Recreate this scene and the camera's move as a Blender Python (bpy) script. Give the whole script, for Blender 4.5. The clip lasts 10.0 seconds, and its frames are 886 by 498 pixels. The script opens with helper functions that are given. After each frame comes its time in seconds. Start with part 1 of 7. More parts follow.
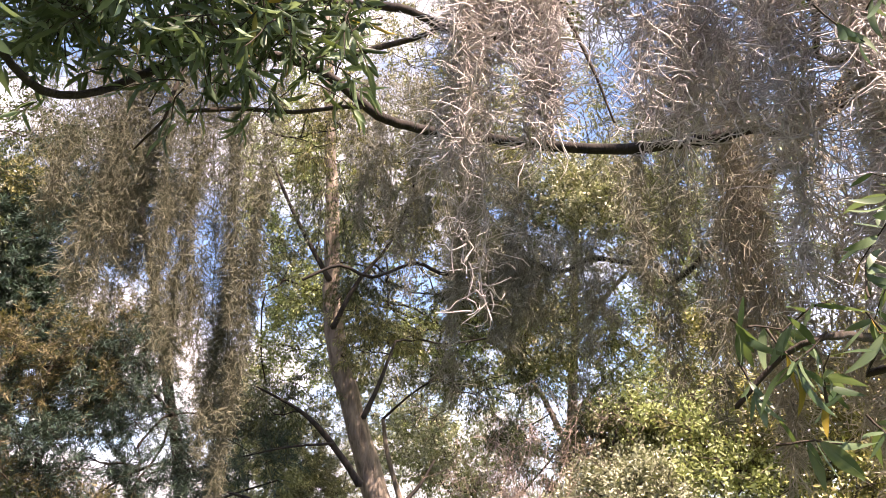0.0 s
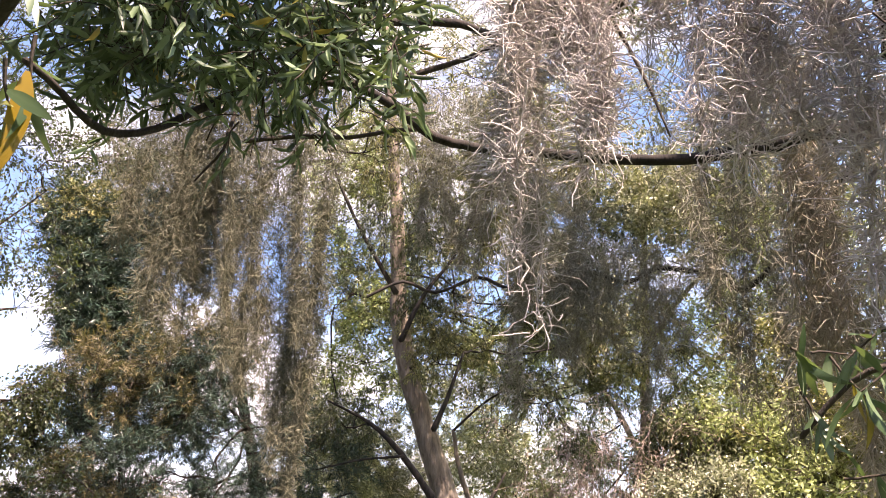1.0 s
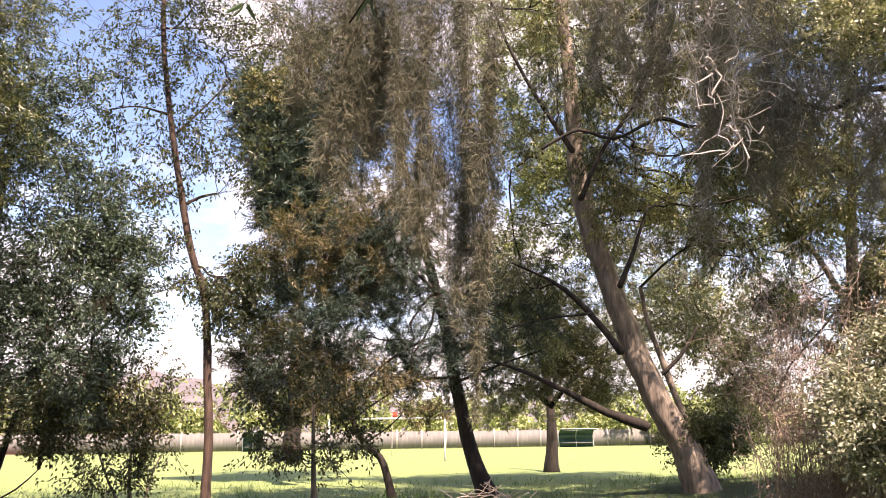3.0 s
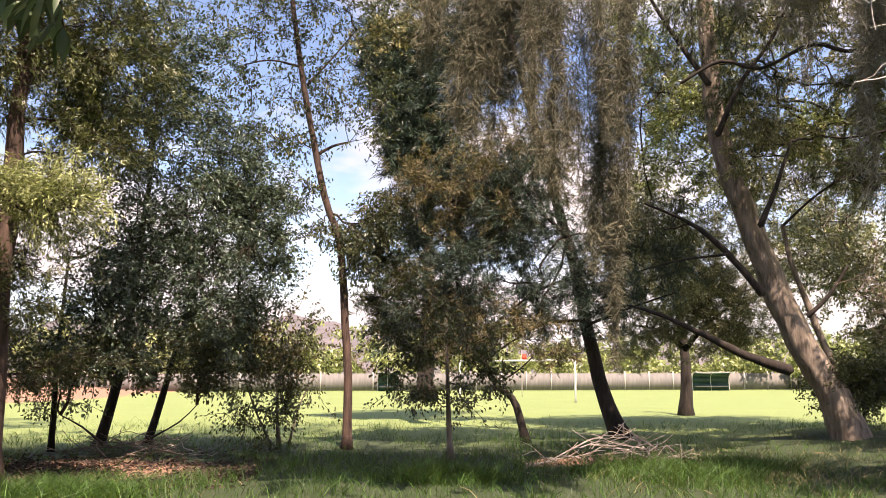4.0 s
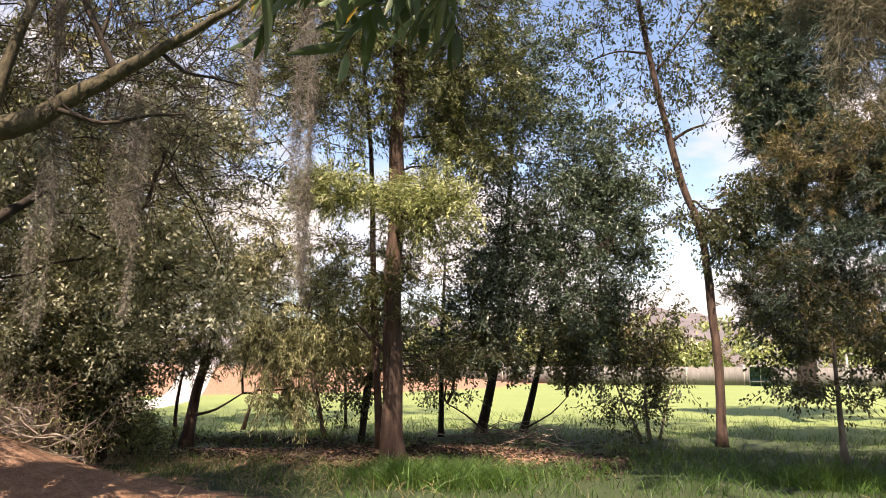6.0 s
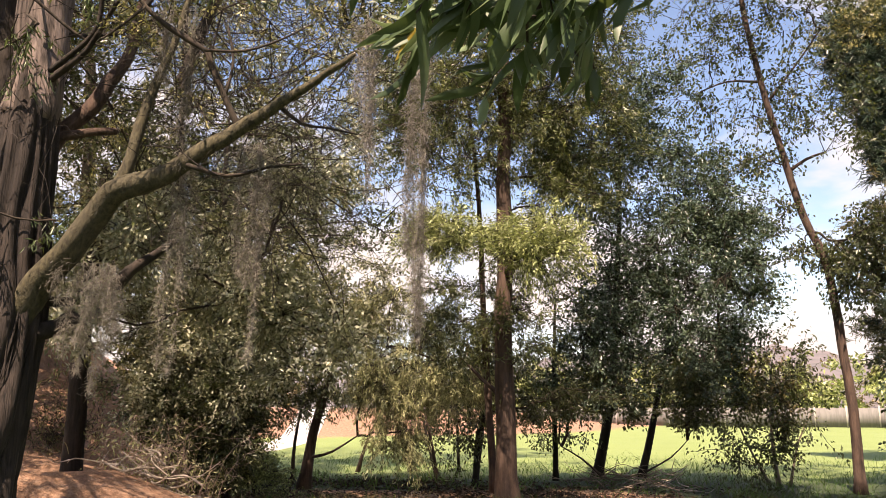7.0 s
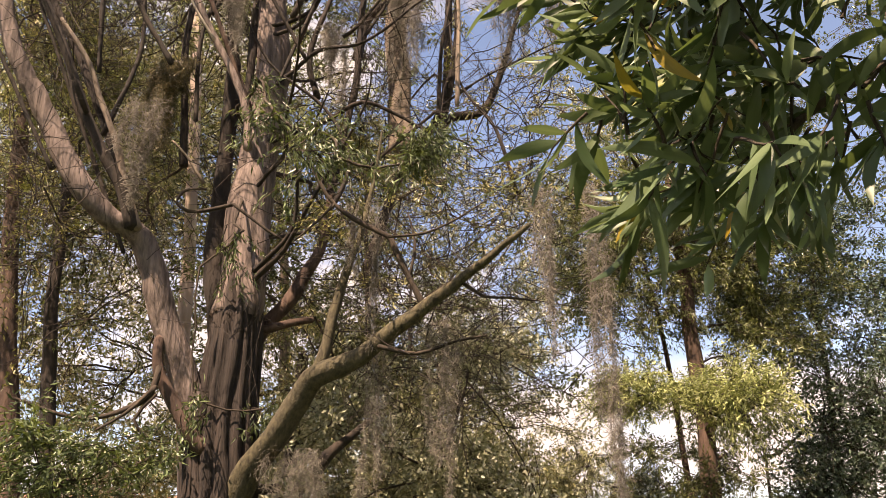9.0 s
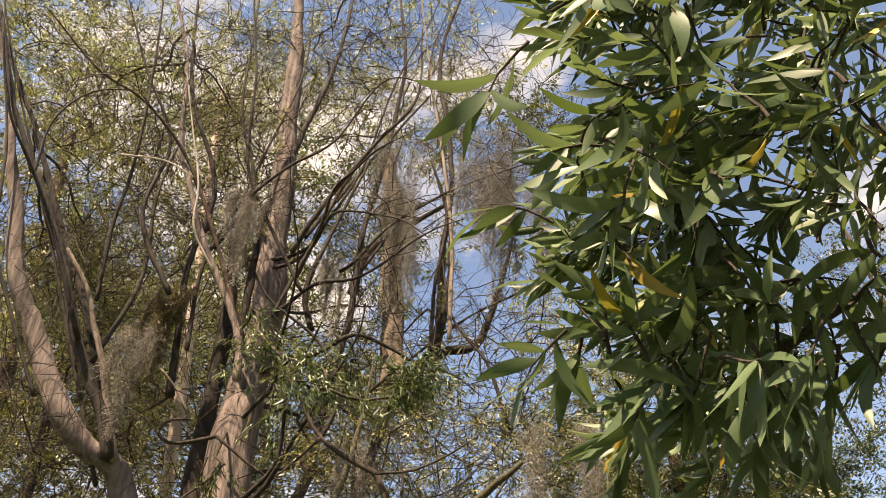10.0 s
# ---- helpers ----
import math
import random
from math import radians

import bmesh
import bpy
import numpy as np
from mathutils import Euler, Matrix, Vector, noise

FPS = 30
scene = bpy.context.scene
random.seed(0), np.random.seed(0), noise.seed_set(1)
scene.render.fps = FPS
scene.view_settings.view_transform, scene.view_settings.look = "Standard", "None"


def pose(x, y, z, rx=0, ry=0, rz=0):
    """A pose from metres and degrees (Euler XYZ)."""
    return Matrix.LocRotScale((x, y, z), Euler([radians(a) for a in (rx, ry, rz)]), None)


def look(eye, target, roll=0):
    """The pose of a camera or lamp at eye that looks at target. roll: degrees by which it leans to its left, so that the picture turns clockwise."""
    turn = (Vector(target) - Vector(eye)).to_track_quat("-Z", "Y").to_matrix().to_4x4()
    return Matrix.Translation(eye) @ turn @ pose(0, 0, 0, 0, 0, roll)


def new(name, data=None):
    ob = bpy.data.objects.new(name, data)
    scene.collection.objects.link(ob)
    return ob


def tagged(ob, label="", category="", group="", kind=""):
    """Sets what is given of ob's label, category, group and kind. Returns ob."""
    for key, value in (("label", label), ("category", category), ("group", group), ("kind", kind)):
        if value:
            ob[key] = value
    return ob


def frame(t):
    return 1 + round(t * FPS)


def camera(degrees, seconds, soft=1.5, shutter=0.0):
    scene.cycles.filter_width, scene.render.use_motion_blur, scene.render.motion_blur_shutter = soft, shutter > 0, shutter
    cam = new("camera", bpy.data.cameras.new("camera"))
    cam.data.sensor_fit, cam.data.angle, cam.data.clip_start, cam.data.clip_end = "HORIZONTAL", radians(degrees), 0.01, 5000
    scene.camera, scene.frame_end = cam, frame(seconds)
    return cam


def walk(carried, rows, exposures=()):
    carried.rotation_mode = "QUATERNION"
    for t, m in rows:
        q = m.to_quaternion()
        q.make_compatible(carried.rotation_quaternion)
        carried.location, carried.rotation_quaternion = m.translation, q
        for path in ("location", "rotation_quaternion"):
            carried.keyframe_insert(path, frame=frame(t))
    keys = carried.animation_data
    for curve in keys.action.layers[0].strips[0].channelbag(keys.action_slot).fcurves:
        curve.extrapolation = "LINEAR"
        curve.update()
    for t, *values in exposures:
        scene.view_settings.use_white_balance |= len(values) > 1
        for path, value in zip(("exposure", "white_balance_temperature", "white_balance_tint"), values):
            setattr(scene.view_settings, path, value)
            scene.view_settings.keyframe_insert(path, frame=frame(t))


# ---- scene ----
cam = camera(57.50, 10.0, soft=0.25)
walk(cam, [
    (0, pose(-0.051, -0.196, 1.632, 111.41, 0.66, -33.73)),
    (0.5, pose(-0.041, -0.217, 1.649, 111.99, 0.53, -31.92)),
    (1, pose(-0.023, -0.221, 1.673, 112.12, 0.41, -28.73)),
    (1.5, pose(-0.006, -0.194, 1.681, 111.08, 0.47, -25.26)),
    (2, pose(0.038, -0.137, 1.657, 108.58, 0.58, -21.32)),
    (2.5, pose(0.086, -0.075, 1.630, 105.63, 0.69, -18.51)),
    (4, pose(0.002, -0.030, 1.628, 98.84, 0.05, -6.56)),
    (4.5, pose(-0.000, 0.000, 1.627, 98.28, -0.14, -0.00)),
    (5, pose(-0.043, 0.040, 1.620, 97.90, -0.24, 7.46)),
    (5.5, pose(-0.056, 0.051, 1.632, 97.68, -0.27, 13.45)),
    (7, pose(-0.133, 0.034, 1.633, 101.19, -0.07, 26.14)),
    (7.5, pose(-0.139, 0.022, 1.629, 103.60, 0.14, 28.72)),
    (8, pose(-0.156, 0.005, 1.647, 106.53, 0.59, 31.90)),
    (8.5, pose(-0.165, 0.002, 1.654, 109.55, 0.99, 34.94)),
    (9, pose(-0.196, 0.000, 1.672, 112.85, 1.36, 39.51)),
    (9.5, pose(-0.195, 0.001, 1.706, 118.65, 1.52, 41.32)),
    (10, pose(-0.208, 0.048, 1.673, 129.45, 0.70, 38.58)),
], exposures=[(0, 2.05, 6850, 27), (1.5, 2.02, 6800, 27), (2.7, 1.8, 7000, 28), (4, 1.43, 7100, 25), (5.5, 1.38, 7200, 21), (7, 1.38, 7500, 22), (9, 1.52, 8250, 25), (10, 1.5, 8200, 17)])

# ---- world and sun ----
SUN_AZ, SUN_EL = 170.0, 56.0  # degrees clockwise from +y, degrees above the horizon
world = bpy.data.worlds.new("sky")
scene.world = world
world.use_nodes = True
wn = world.node_tree.nodes
sky = wn.new("ShaderNodeTexSky")
sky.sky_type, sky.sun_disc = "NISHITA", False
sky.sun_elevation, sky.sun_rotation = radians(SUN_EL), radians(SUN_AZ)
sky.dust_density, sky.ozone_density = 0.5, 1.6
wn["Background"].inputs["Strength"].default_value = 0.1
wl = world.node_tree.links
# broken white cloud, thicker towards the horizon
way_in, flat, cloud, shape = wn.new("ShaderNodeTexCoord"), wn.new("ShaderNodeMapping"), wn.new("ShaderNodeTexNoise"), wn.new("ShaderNodeValToRGB")
flat.inputs["Scale"].default_value = (1.0, 1.0, 2.6)
flat.inputs["Location"].default_value = (0.35, 0.2, 0.1)
cloud.inputs["Scale"].default_value, cloud.inputs["Detail"].default_value, cloud.inputs["Roughness"].default_value = 2.6, 6.0, 0.58
shape.color_ramp.elements[0].position, shape.color_ramp.elements[1].position = 0.50, 0.64
cover = wn.new("ShaderNodeMix")
cover.data_type = "RGBA"
cover.inputs[7].default_value = (4.3, 4.25, 4.2, 1)
wl.new(way_in.outputs["Generated"], flat.inputs[0])
wl.new(flat.outputs[0], cloud.inputs["Vector"])
split, low, total = wn.new("ShaderNodeSeparateXYZ"), wn.new("ShaderNodeMapRange"), wn.new("ShaderNodeMath")
for name, value in (("From Min", 0.0), ("From Max", 0.45), ("To Min", 0.14), ("To Max", 0.0)):
    low.inputs[name].default_value = value
wl.new(way_in.outputs["Generated"], split.inputs[0])
wl.new(split.outputs["Z"], low.inputs["Value"])
wl.new(cloud.outputs["Fac"], total.inputs[0])
wl.new(low.outputs[0], total.inputs[1])
wl.new(total.outputs[0], shape.inputs[0])
wl.new(shape.outputs[0], cover.inputs[0])
wl.new(sky.outputs[0], cover.inputs[6])
wl.new(cover.outputs[2], wn["Background"].inputs[0])
sun = new("sun", bpy.data.lights.new("sun", "SUN"))
sun.data.energy, sun.data.angle, sun.data.color = 5.0, radians(0.53), (1.0, 0.88, 0.72)
sa, se = radians(SUN_AZ), radians(SUN_EL)
sun.matrix_world = look((0, 0, 40), (-math.sin(sa) * math.cos(se), -math.cos(sa) * math.cos(se), 40 - math.sin(se)))

# ---- materials ----


class Nodes:
    """A short way to write a node material."""

    def __init__(self, name):
        self.mat = bpy.data.materials.new(name)
        self.mat.use_nodes = True
        self.tree = self.mat.node_tree
        self.bsdf = self.tree.nodes["Principled BSDF"]
        self.out = self.tree.nodes["Material Output"]

    def add(self, kind, **values):
        n = self.tree.nodes.new("ShaderNode" + kind)
        for key, value in values.items():
            n.inputs[key.replace("_", " ")].default_value = value
        return n

    def link(self, a, b):
        self.tree.links.new(a, b)

    def noise(self, scale, detail=4.0, stretch=None, rough=0.6):
        n = self.add("TexNoise", Scale=scale, Detail=detail, Roughness=rough)
        c = self.add("TexCoord")
        if stretch:
            m = self.add("Mapping", Scale=stretch)
            self.link(c.outputs["Object"], m.inputs[0])
            self.link(m.outputs[0], n.inputs["Vector"])
        else:
            self.link(c.outputs["Object"], n.inputs["Vector"])
        return n.outputs["Fac"]

    def ramp(self, fac, *stops):
        r = self.add("ValToRGB")
        while len(r.color_ramp.elements) < len(stops):
            r.color_ramp.elements.new(0.5)
        for e, (p, c) in zip(r.color_ramp.elements, stops):
            e.position, e.color = p, (*c, 1)
        self.link(fac, r.inputs[0])
        return r.outputs[0]

    def mix(self, fac, a, b, blend="MIX"):
        m = self.tree.nodes.new("ShaderNodeMix")
        m.data_type, m.blend_type = "RGBA", blend
        for value, i in ((fac, 0), (a, 6), (b, 7)):
            if hasattr(value, "is_linked"):
                self.link(value, m.inputs[i])
            else:
                m.inputs[i].default_value = value if i == 0 else (*value, 1)
        return m.outputs[2]

    def bump(self, height, strength, distance=0.02):
        b = self.add("Bump", Strength=strength, Distance=distance)
        self.link(height, b.inputs["Height"])
        self.link(b.outputs[0], self.bsdf.inputs["Normal"])


def leaf_material(name, dark, light, gloss=0.30, through_light=0.24, odd=None, single=False, dry=False, yellow=0.35):
    n = Nodes(name)
    if single:
        rnd = n.tree.nodes.new("ShaderNodeObjectInfo").outputs["Random"]
    else:
        rnd = n.tree.nodes.new("ShaderNodeNewGeometry").outputs["Random Per Island"]
    if single or dry:
        col = n.mix(rnd, dark, light)
    else:
        uneven = n.ramp(rnd, (0.0, (0, 0, 0)), (0.55, (0.2, 0.2, 0.2)), (1.0, (1, 1, 1)))
        col = n.mix(uneven, tuple(c * 0.6 for c in dark), tuple(min(0.8, c * 1.6) for c in light))
    patch = n.noise(0.9, 2.0)
    col = n.mix(n.ramp(patch, (0.35, (0, 0, 0)), (0.65, (0.35, 0.35, 0.35))), col, tuple(0.5 * (a + b) * 0.75 for a, b in zip(dark, light)))
    if odd:
        sel = n.ramp(rnd, (0.975, (0, 0, 0)), (0.985, (1, 1, 1)))
        col = n.mix(sel, col, odd)
    if single:
        fine = n.noise(30.0, 3.0, (0.3, 3, 1))
        col = n.mix(fine, col, tuple(c * 0.8 for c in dark))
    n.link(col, n.bsdf.inputs["Base Color"])
    n.bsdf.inputs["Roughness"].default_value = gloss
    tr = n.add("BsdfTranslucent")
    n.link(col if dry else n.mix(yellow, col, (0.35, 0.45, 0.05)), tr.inputs["Color"])
    sh = n.add("MixShader", Fac=through_light)
    n.link(n.bsdf.outputs[0], sh.inputs[1])
    n.link(tr.outputs[0], sh.inputs[2])
    n.link(sh.outputs[0], n.out.inputs["Surface"])
    return n.mat


def bark_material(name, dark, light, scale=9.0, stretch=(1, 1, 0.18), depth=0.9, moss=None):
    n = Nodes(name)
    f = n.noise(scale, 6.0, stretch, 0.65)
    g = n.noise(1.6, 3.0)
    col = n.ramp(f, (0.34, dark), (0.68, light))
    col = n.mix(n.ramp(g, (0.4, (0, 0, 0)), (0.7, (0.6, 0.6, 0.6))), col, moss or tuple(0.6 * a + 0.2 * b for a, b in zip(dark, light)))
    n.link(col, n.bsdf.inputs["Base Color"])
    n.bsdf.inputs["Roughness"].default_value = 0.9
    n.bump(f, depth, 0.03)
    return n.mat


def plain_material(name, a, b, scale=6.0, rough=0.8, metal=0.0, bump=0.2, stretch=None):
    n = Nodes(name)
    f = n.noise(scale, 5.0, stretch)
    n.link(n.ramp(f, (0.3, a), (0.7, b)), n.bsdf.inputs["Base Color"])
    n.bsdf.inputs["Roughness"].default_value = rough
    n.bsdf.inputs["Metallic"].default_value = metal
    n.bump(f, bump, 0.01)
    return n.mat


LEAF_WATTLE = leaf_material("wattle_leaf", (0.038, 0.052, 0.018), (0.17, 0.185, 0.072))
LEAF_BLUE = leaf_material("blue_green_leaf", (0.026, 0.050, 0.036), (0.120, 0.165, 0.112), yellow=0.2)
# yellow-green leaf; its brightness stands in for sunlight on tufts and crowns
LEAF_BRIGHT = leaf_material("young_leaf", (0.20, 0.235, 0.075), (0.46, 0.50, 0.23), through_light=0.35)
LEAF_OLIVE = leaf_material("olive_leaf", (0.085, 0.082, 0.030), (0.32, 0.29, 0.115))
LEAF_PINE = leaf_material("pine_needle", (0.020, 0.042, 0.030), (0.070, 0.110, 0.080), through_light=0.2, yellow=0.1)
# dark leaf; inside and under crowns its colour stands in for shade
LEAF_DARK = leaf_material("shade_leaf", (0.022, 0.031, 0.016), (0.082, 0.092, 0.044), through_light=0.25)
LEAF_BROWN = leaf_material("rusty_leaf", (0.075, 0.065, 0.032), (0.190, 0.150, 0.072), through_light=0.25)
# silvery olive leaf, lightened to stand in for sunlight
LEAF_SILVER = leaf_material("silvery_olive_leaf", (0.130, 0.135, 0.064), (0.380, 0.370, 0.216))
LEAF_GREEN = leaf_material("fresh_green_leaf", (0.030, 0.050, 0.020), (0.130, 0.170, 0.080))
# sunlight on outer leaves is put into this pale colour
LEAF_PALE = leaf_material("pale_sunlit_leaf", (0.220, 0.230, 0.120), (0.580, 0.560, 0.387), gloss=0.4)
LEAF_PINK = leaf_material("dry_pink_leaf", (0.19, 0.14, 0.105), (0.44, 0.345, 0.265), gloss=0.8, through_light=0.25, dry=True)
# straw-coloured leaf, lightened where little sun reaches it
LEAF_STRAW = leaf_material("straw_leaf", (0.26, 0.265, 0.11), (0.56, 0.54, 0.29), gloss=0.7)
LEAF_NEAR = leaf_material("near_leaf", (0.036, 0.078, 0.026), (0.260, 0.340, 0.185), gloss=0.42, through_light=0.3, yellow=0.2, odd=(0.55, 0.36, 0.04), single=True)
LEAF_NEAR_MANY = leaf_material("near_leaf_mass", (0.034, 0.072, 0.026), (0.205, 0.275, 0.150), gloss=0.42, through_light=0.3, yellow=0.2, odd=(0.42, 0.30, 0.05))
LEAF_YELLOW = leaf_material("yellow_leaf", (0.26, 0.17, 0.015), (0.38, 0.26, 0.035), single=True)
GRASS = leaf_material("grass_blade", (0.014, 0.052, 0.009), (0.080, 0.175, 0.032), gloss=0.55, through_light=0.35)
# dead leaves, with the shade on the earth put into their brown
LITTER = leaf_material("dead_leaf", (0.028, 0.019, 0.014), (0.105, 0.068, 0.046), gloss=0.8, through_light=0.05, dry=True)
GRASS_DRY = leaf_material("dry_grass_blade", (0.24, 0.20, 0.09), (0.46, 0.40, 0.22), gloss=0.7, dry=True)
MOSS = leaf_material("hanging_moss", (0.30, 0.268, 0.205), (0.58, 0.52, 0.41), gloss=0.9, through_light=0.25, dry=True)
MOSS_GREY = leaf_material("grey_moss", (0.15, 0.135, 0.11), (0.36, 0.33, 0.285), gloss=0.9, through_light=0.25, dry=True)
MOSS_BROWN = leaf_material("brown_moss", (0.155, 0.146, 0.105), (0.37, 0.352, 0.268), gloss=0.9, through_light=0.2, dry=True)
# moss of the far curtains, its colour darkened in place of shade
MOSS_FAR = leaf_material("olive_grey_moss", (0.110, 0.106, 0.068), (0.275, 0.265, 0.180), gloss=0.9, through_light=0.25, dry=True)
# moss of the near festoons, its colour paled to carry sunlight
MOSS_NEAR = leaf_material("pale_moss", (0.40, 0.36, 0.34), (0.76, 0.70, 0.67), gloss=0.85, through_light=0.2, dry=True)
BARK_STRINGY = bark_material("stringy_bark", (0.006, 0.004, 0.003), (0.062, 0.046, 0.039), 34.0, (1, 1, 0.045), 1.0)
BARK_RED = bark_material("red_brown_bark", (0.028, 0.017, 0.013), (0.125, 0.078, 0.058), 14.0)
BARK_GREY = bark_material("grey_brown_bark", (0.09, 0.070, 0.055), (0.33, 0.265, 0.21), 10.0)
BARK_DARK = bark_material("dark_bark", (0.008, 0.006, 0.005), (0.050, 0.036, 0.027), 12.0)
BARK_OLIVE = bark_material("olive_smooth_bark", (0.020, 0.017, 0.009), (0.120, 0.104, 0.058), 26.0, (1, 1, 0.45), 1.0, (0.060, 0.052, 0.034))
BARK_PALE = bark_material("pale_pink_bark", (0.30, 0.22, 0.18), (0.62, 0.51, 0.44), 5.0, (1, 1, 0.15), 0.4)
# grey bark of the old tree with pinkish sunlight put into it
BARK_PINK = bark_material("pinkish_grey_bark", (0.030, 0.022, 0.019), (0.30, 0.235, 0.21), 16.0, (1, 1, 0.10), 1.0)
TWIG = bark_material("twig_bark", (0.020, 0.014, 0.010), (0.072, 0.053, 0.037), 14.0)
DEADWOOD = bark_material("bleached_dead_wood", (0.26, 0.21, 0.17), (0.60, 0.53, 0.45), 12.0)
PINKWOOD = bark_material("pinkish_dry_twig", (0.20, 0.145, 0.120), (0.48, 0.37, 0.31), 12.0)

# ---- mesh helpers ----


def mesh_np(name, verts, faces, smooth=False):
    """A mesh from arrays; faces: one array (n, 3) or (n, 4)."""
    me = bpy.data.meshes.new(name)
    verts, faces = np.asarray(verts, "f"), np.asarray(faces, "i")
    n, k = faces.shape
    me.vertices.add(len(verts))
    me.vertices.foreach_set("co", verts.ravel())
    me.loops.add(n * k)
    me.loops.foreach_set("vertex_index", faces.ravel())
    me.polygons.add(n)
    me.polygons.foreach_set("loop_start", np.arange(0, n * k, k, dtype="i"))
    if smooth:
        me.polygons.foreach_set("use_smooth", np.ones(n, bool))
    me.update(calc_edges=True)
    return me


def part_np(name, geo, material, parent=None, label="", smooth=False):
    """Links arrays as one mesh object under a thing or a part."""
    me = mesh_np(name, geo[0], geo[1], smooth)
    me.materials.append(material)
    ob = new(name, me)
    if parent is not None:
        ob.parent = parent
        ob.matrix_parent_inverse = parent.matrix_world.inverted()
    return tagged(ob, label)


def part(name, bm, material, parent=None, label=""):
    me = bpy.data.meshes.new(name)
    bm.to_mesh(me)
    bm.free()
    me.materials.append(material)
    ob = new(name, me)
    if parent is not None:
        ob.parent = parent
    return tagged(ob, label)


def joined(*geos):
    verts, faces, at = [], [], 0
    for v, f in geos:
        if len(v):
            verts.append(v)
            faces.append(f + at)
            at += len(v)
    return np.concatenate(verts), np.concatenate(faces)


def unit(a):
    return a / np.maximum(np.linalg.norm(a, axis=-1, keepdims=True), 1e-9)


def tubes(points, radii, sides=3):
    """Tubes round n curves: points (n, m, 3), radii (n, m). Quads."""
    n, m, _ = points.shape
    tan = np.empty_like(points)
    tan[:, 1:-1] = points[:, 2:] - points[:, :-2]
    tan[:, 0], tan[:, -1] = points[:, 1] - points[:, 0], points[:, -1] - points[:, -2]
    tan = unit(tan)
    mean = unit(points[:, -1] - points[:, 0])
    ref = np.where(np.abs(mean[:, 2:3]) > 0.8, np.array([[1.0, 0.15, 0.0]]), np.array([[0.1, 0.0, 1.0]]))[:, None, :]
    a = unit(np.cross(tan, np.broadcast_to(ref, tan.shape)))
    b = np.cross(tan, a)
    ang = np.arange(sides) * 2 * np.pi / sides
    ring = a[:, :, None, :] * np.cos(ang)[None, None, :, None] + b[:, :, None, :] * np.sin(ang)[None, None, :, None]
    verts = points[:, :, None, :] + ring * radii[:, :, None, None]
    i, j, k = np.meshgrid(np.arange(n), np.arange(m - 1), np.arange(sides), indexing="ij")
    k2 = (k + 1) % sides
    base = i * m * sides
    q = np.stack([base + j * sides + k, base + j * sides + k2, base + (j + 1) * sides + k2, base + (j + 1) * sides + k], -1)
    return verts.reshape(-1, 3), q.reshape(-1, 4)


def spline(points, step):
    """A smooth line through the points, about a step apart."""
    p = np.array(points, float)
    if len(p) == 2:
        n = max(2, int(np.linalg.norm(p[1] - p[0]) / step) + 1)
        return p[0] + (p[1] - p[0]) * np.linspace(0, 1, n)[:, None]
    p = np.concatenate([2 * p[:1] - p[1:2], p, 2 * p[-1:] - p[-2:-1]])
    out = []
    for i in range(1, len(p) - 2):
        n = max(2, int(np.linalg.norm(p[i + 1] - p[i]) / step))
        t = np.arange(n)[:, None] / n
        a, b, c, d = p[i - 1], p[i], p[i + 1], p[i + 2]
        out.append(0.5 * (2 * b + (c - a) * t + (2 * a - 5 * b + 4 * c - d) * t**2 + (3 * b - a - 3 * c + d) * t**3))
    out.append(p[-2:-1])
    return np.concatenate(out)


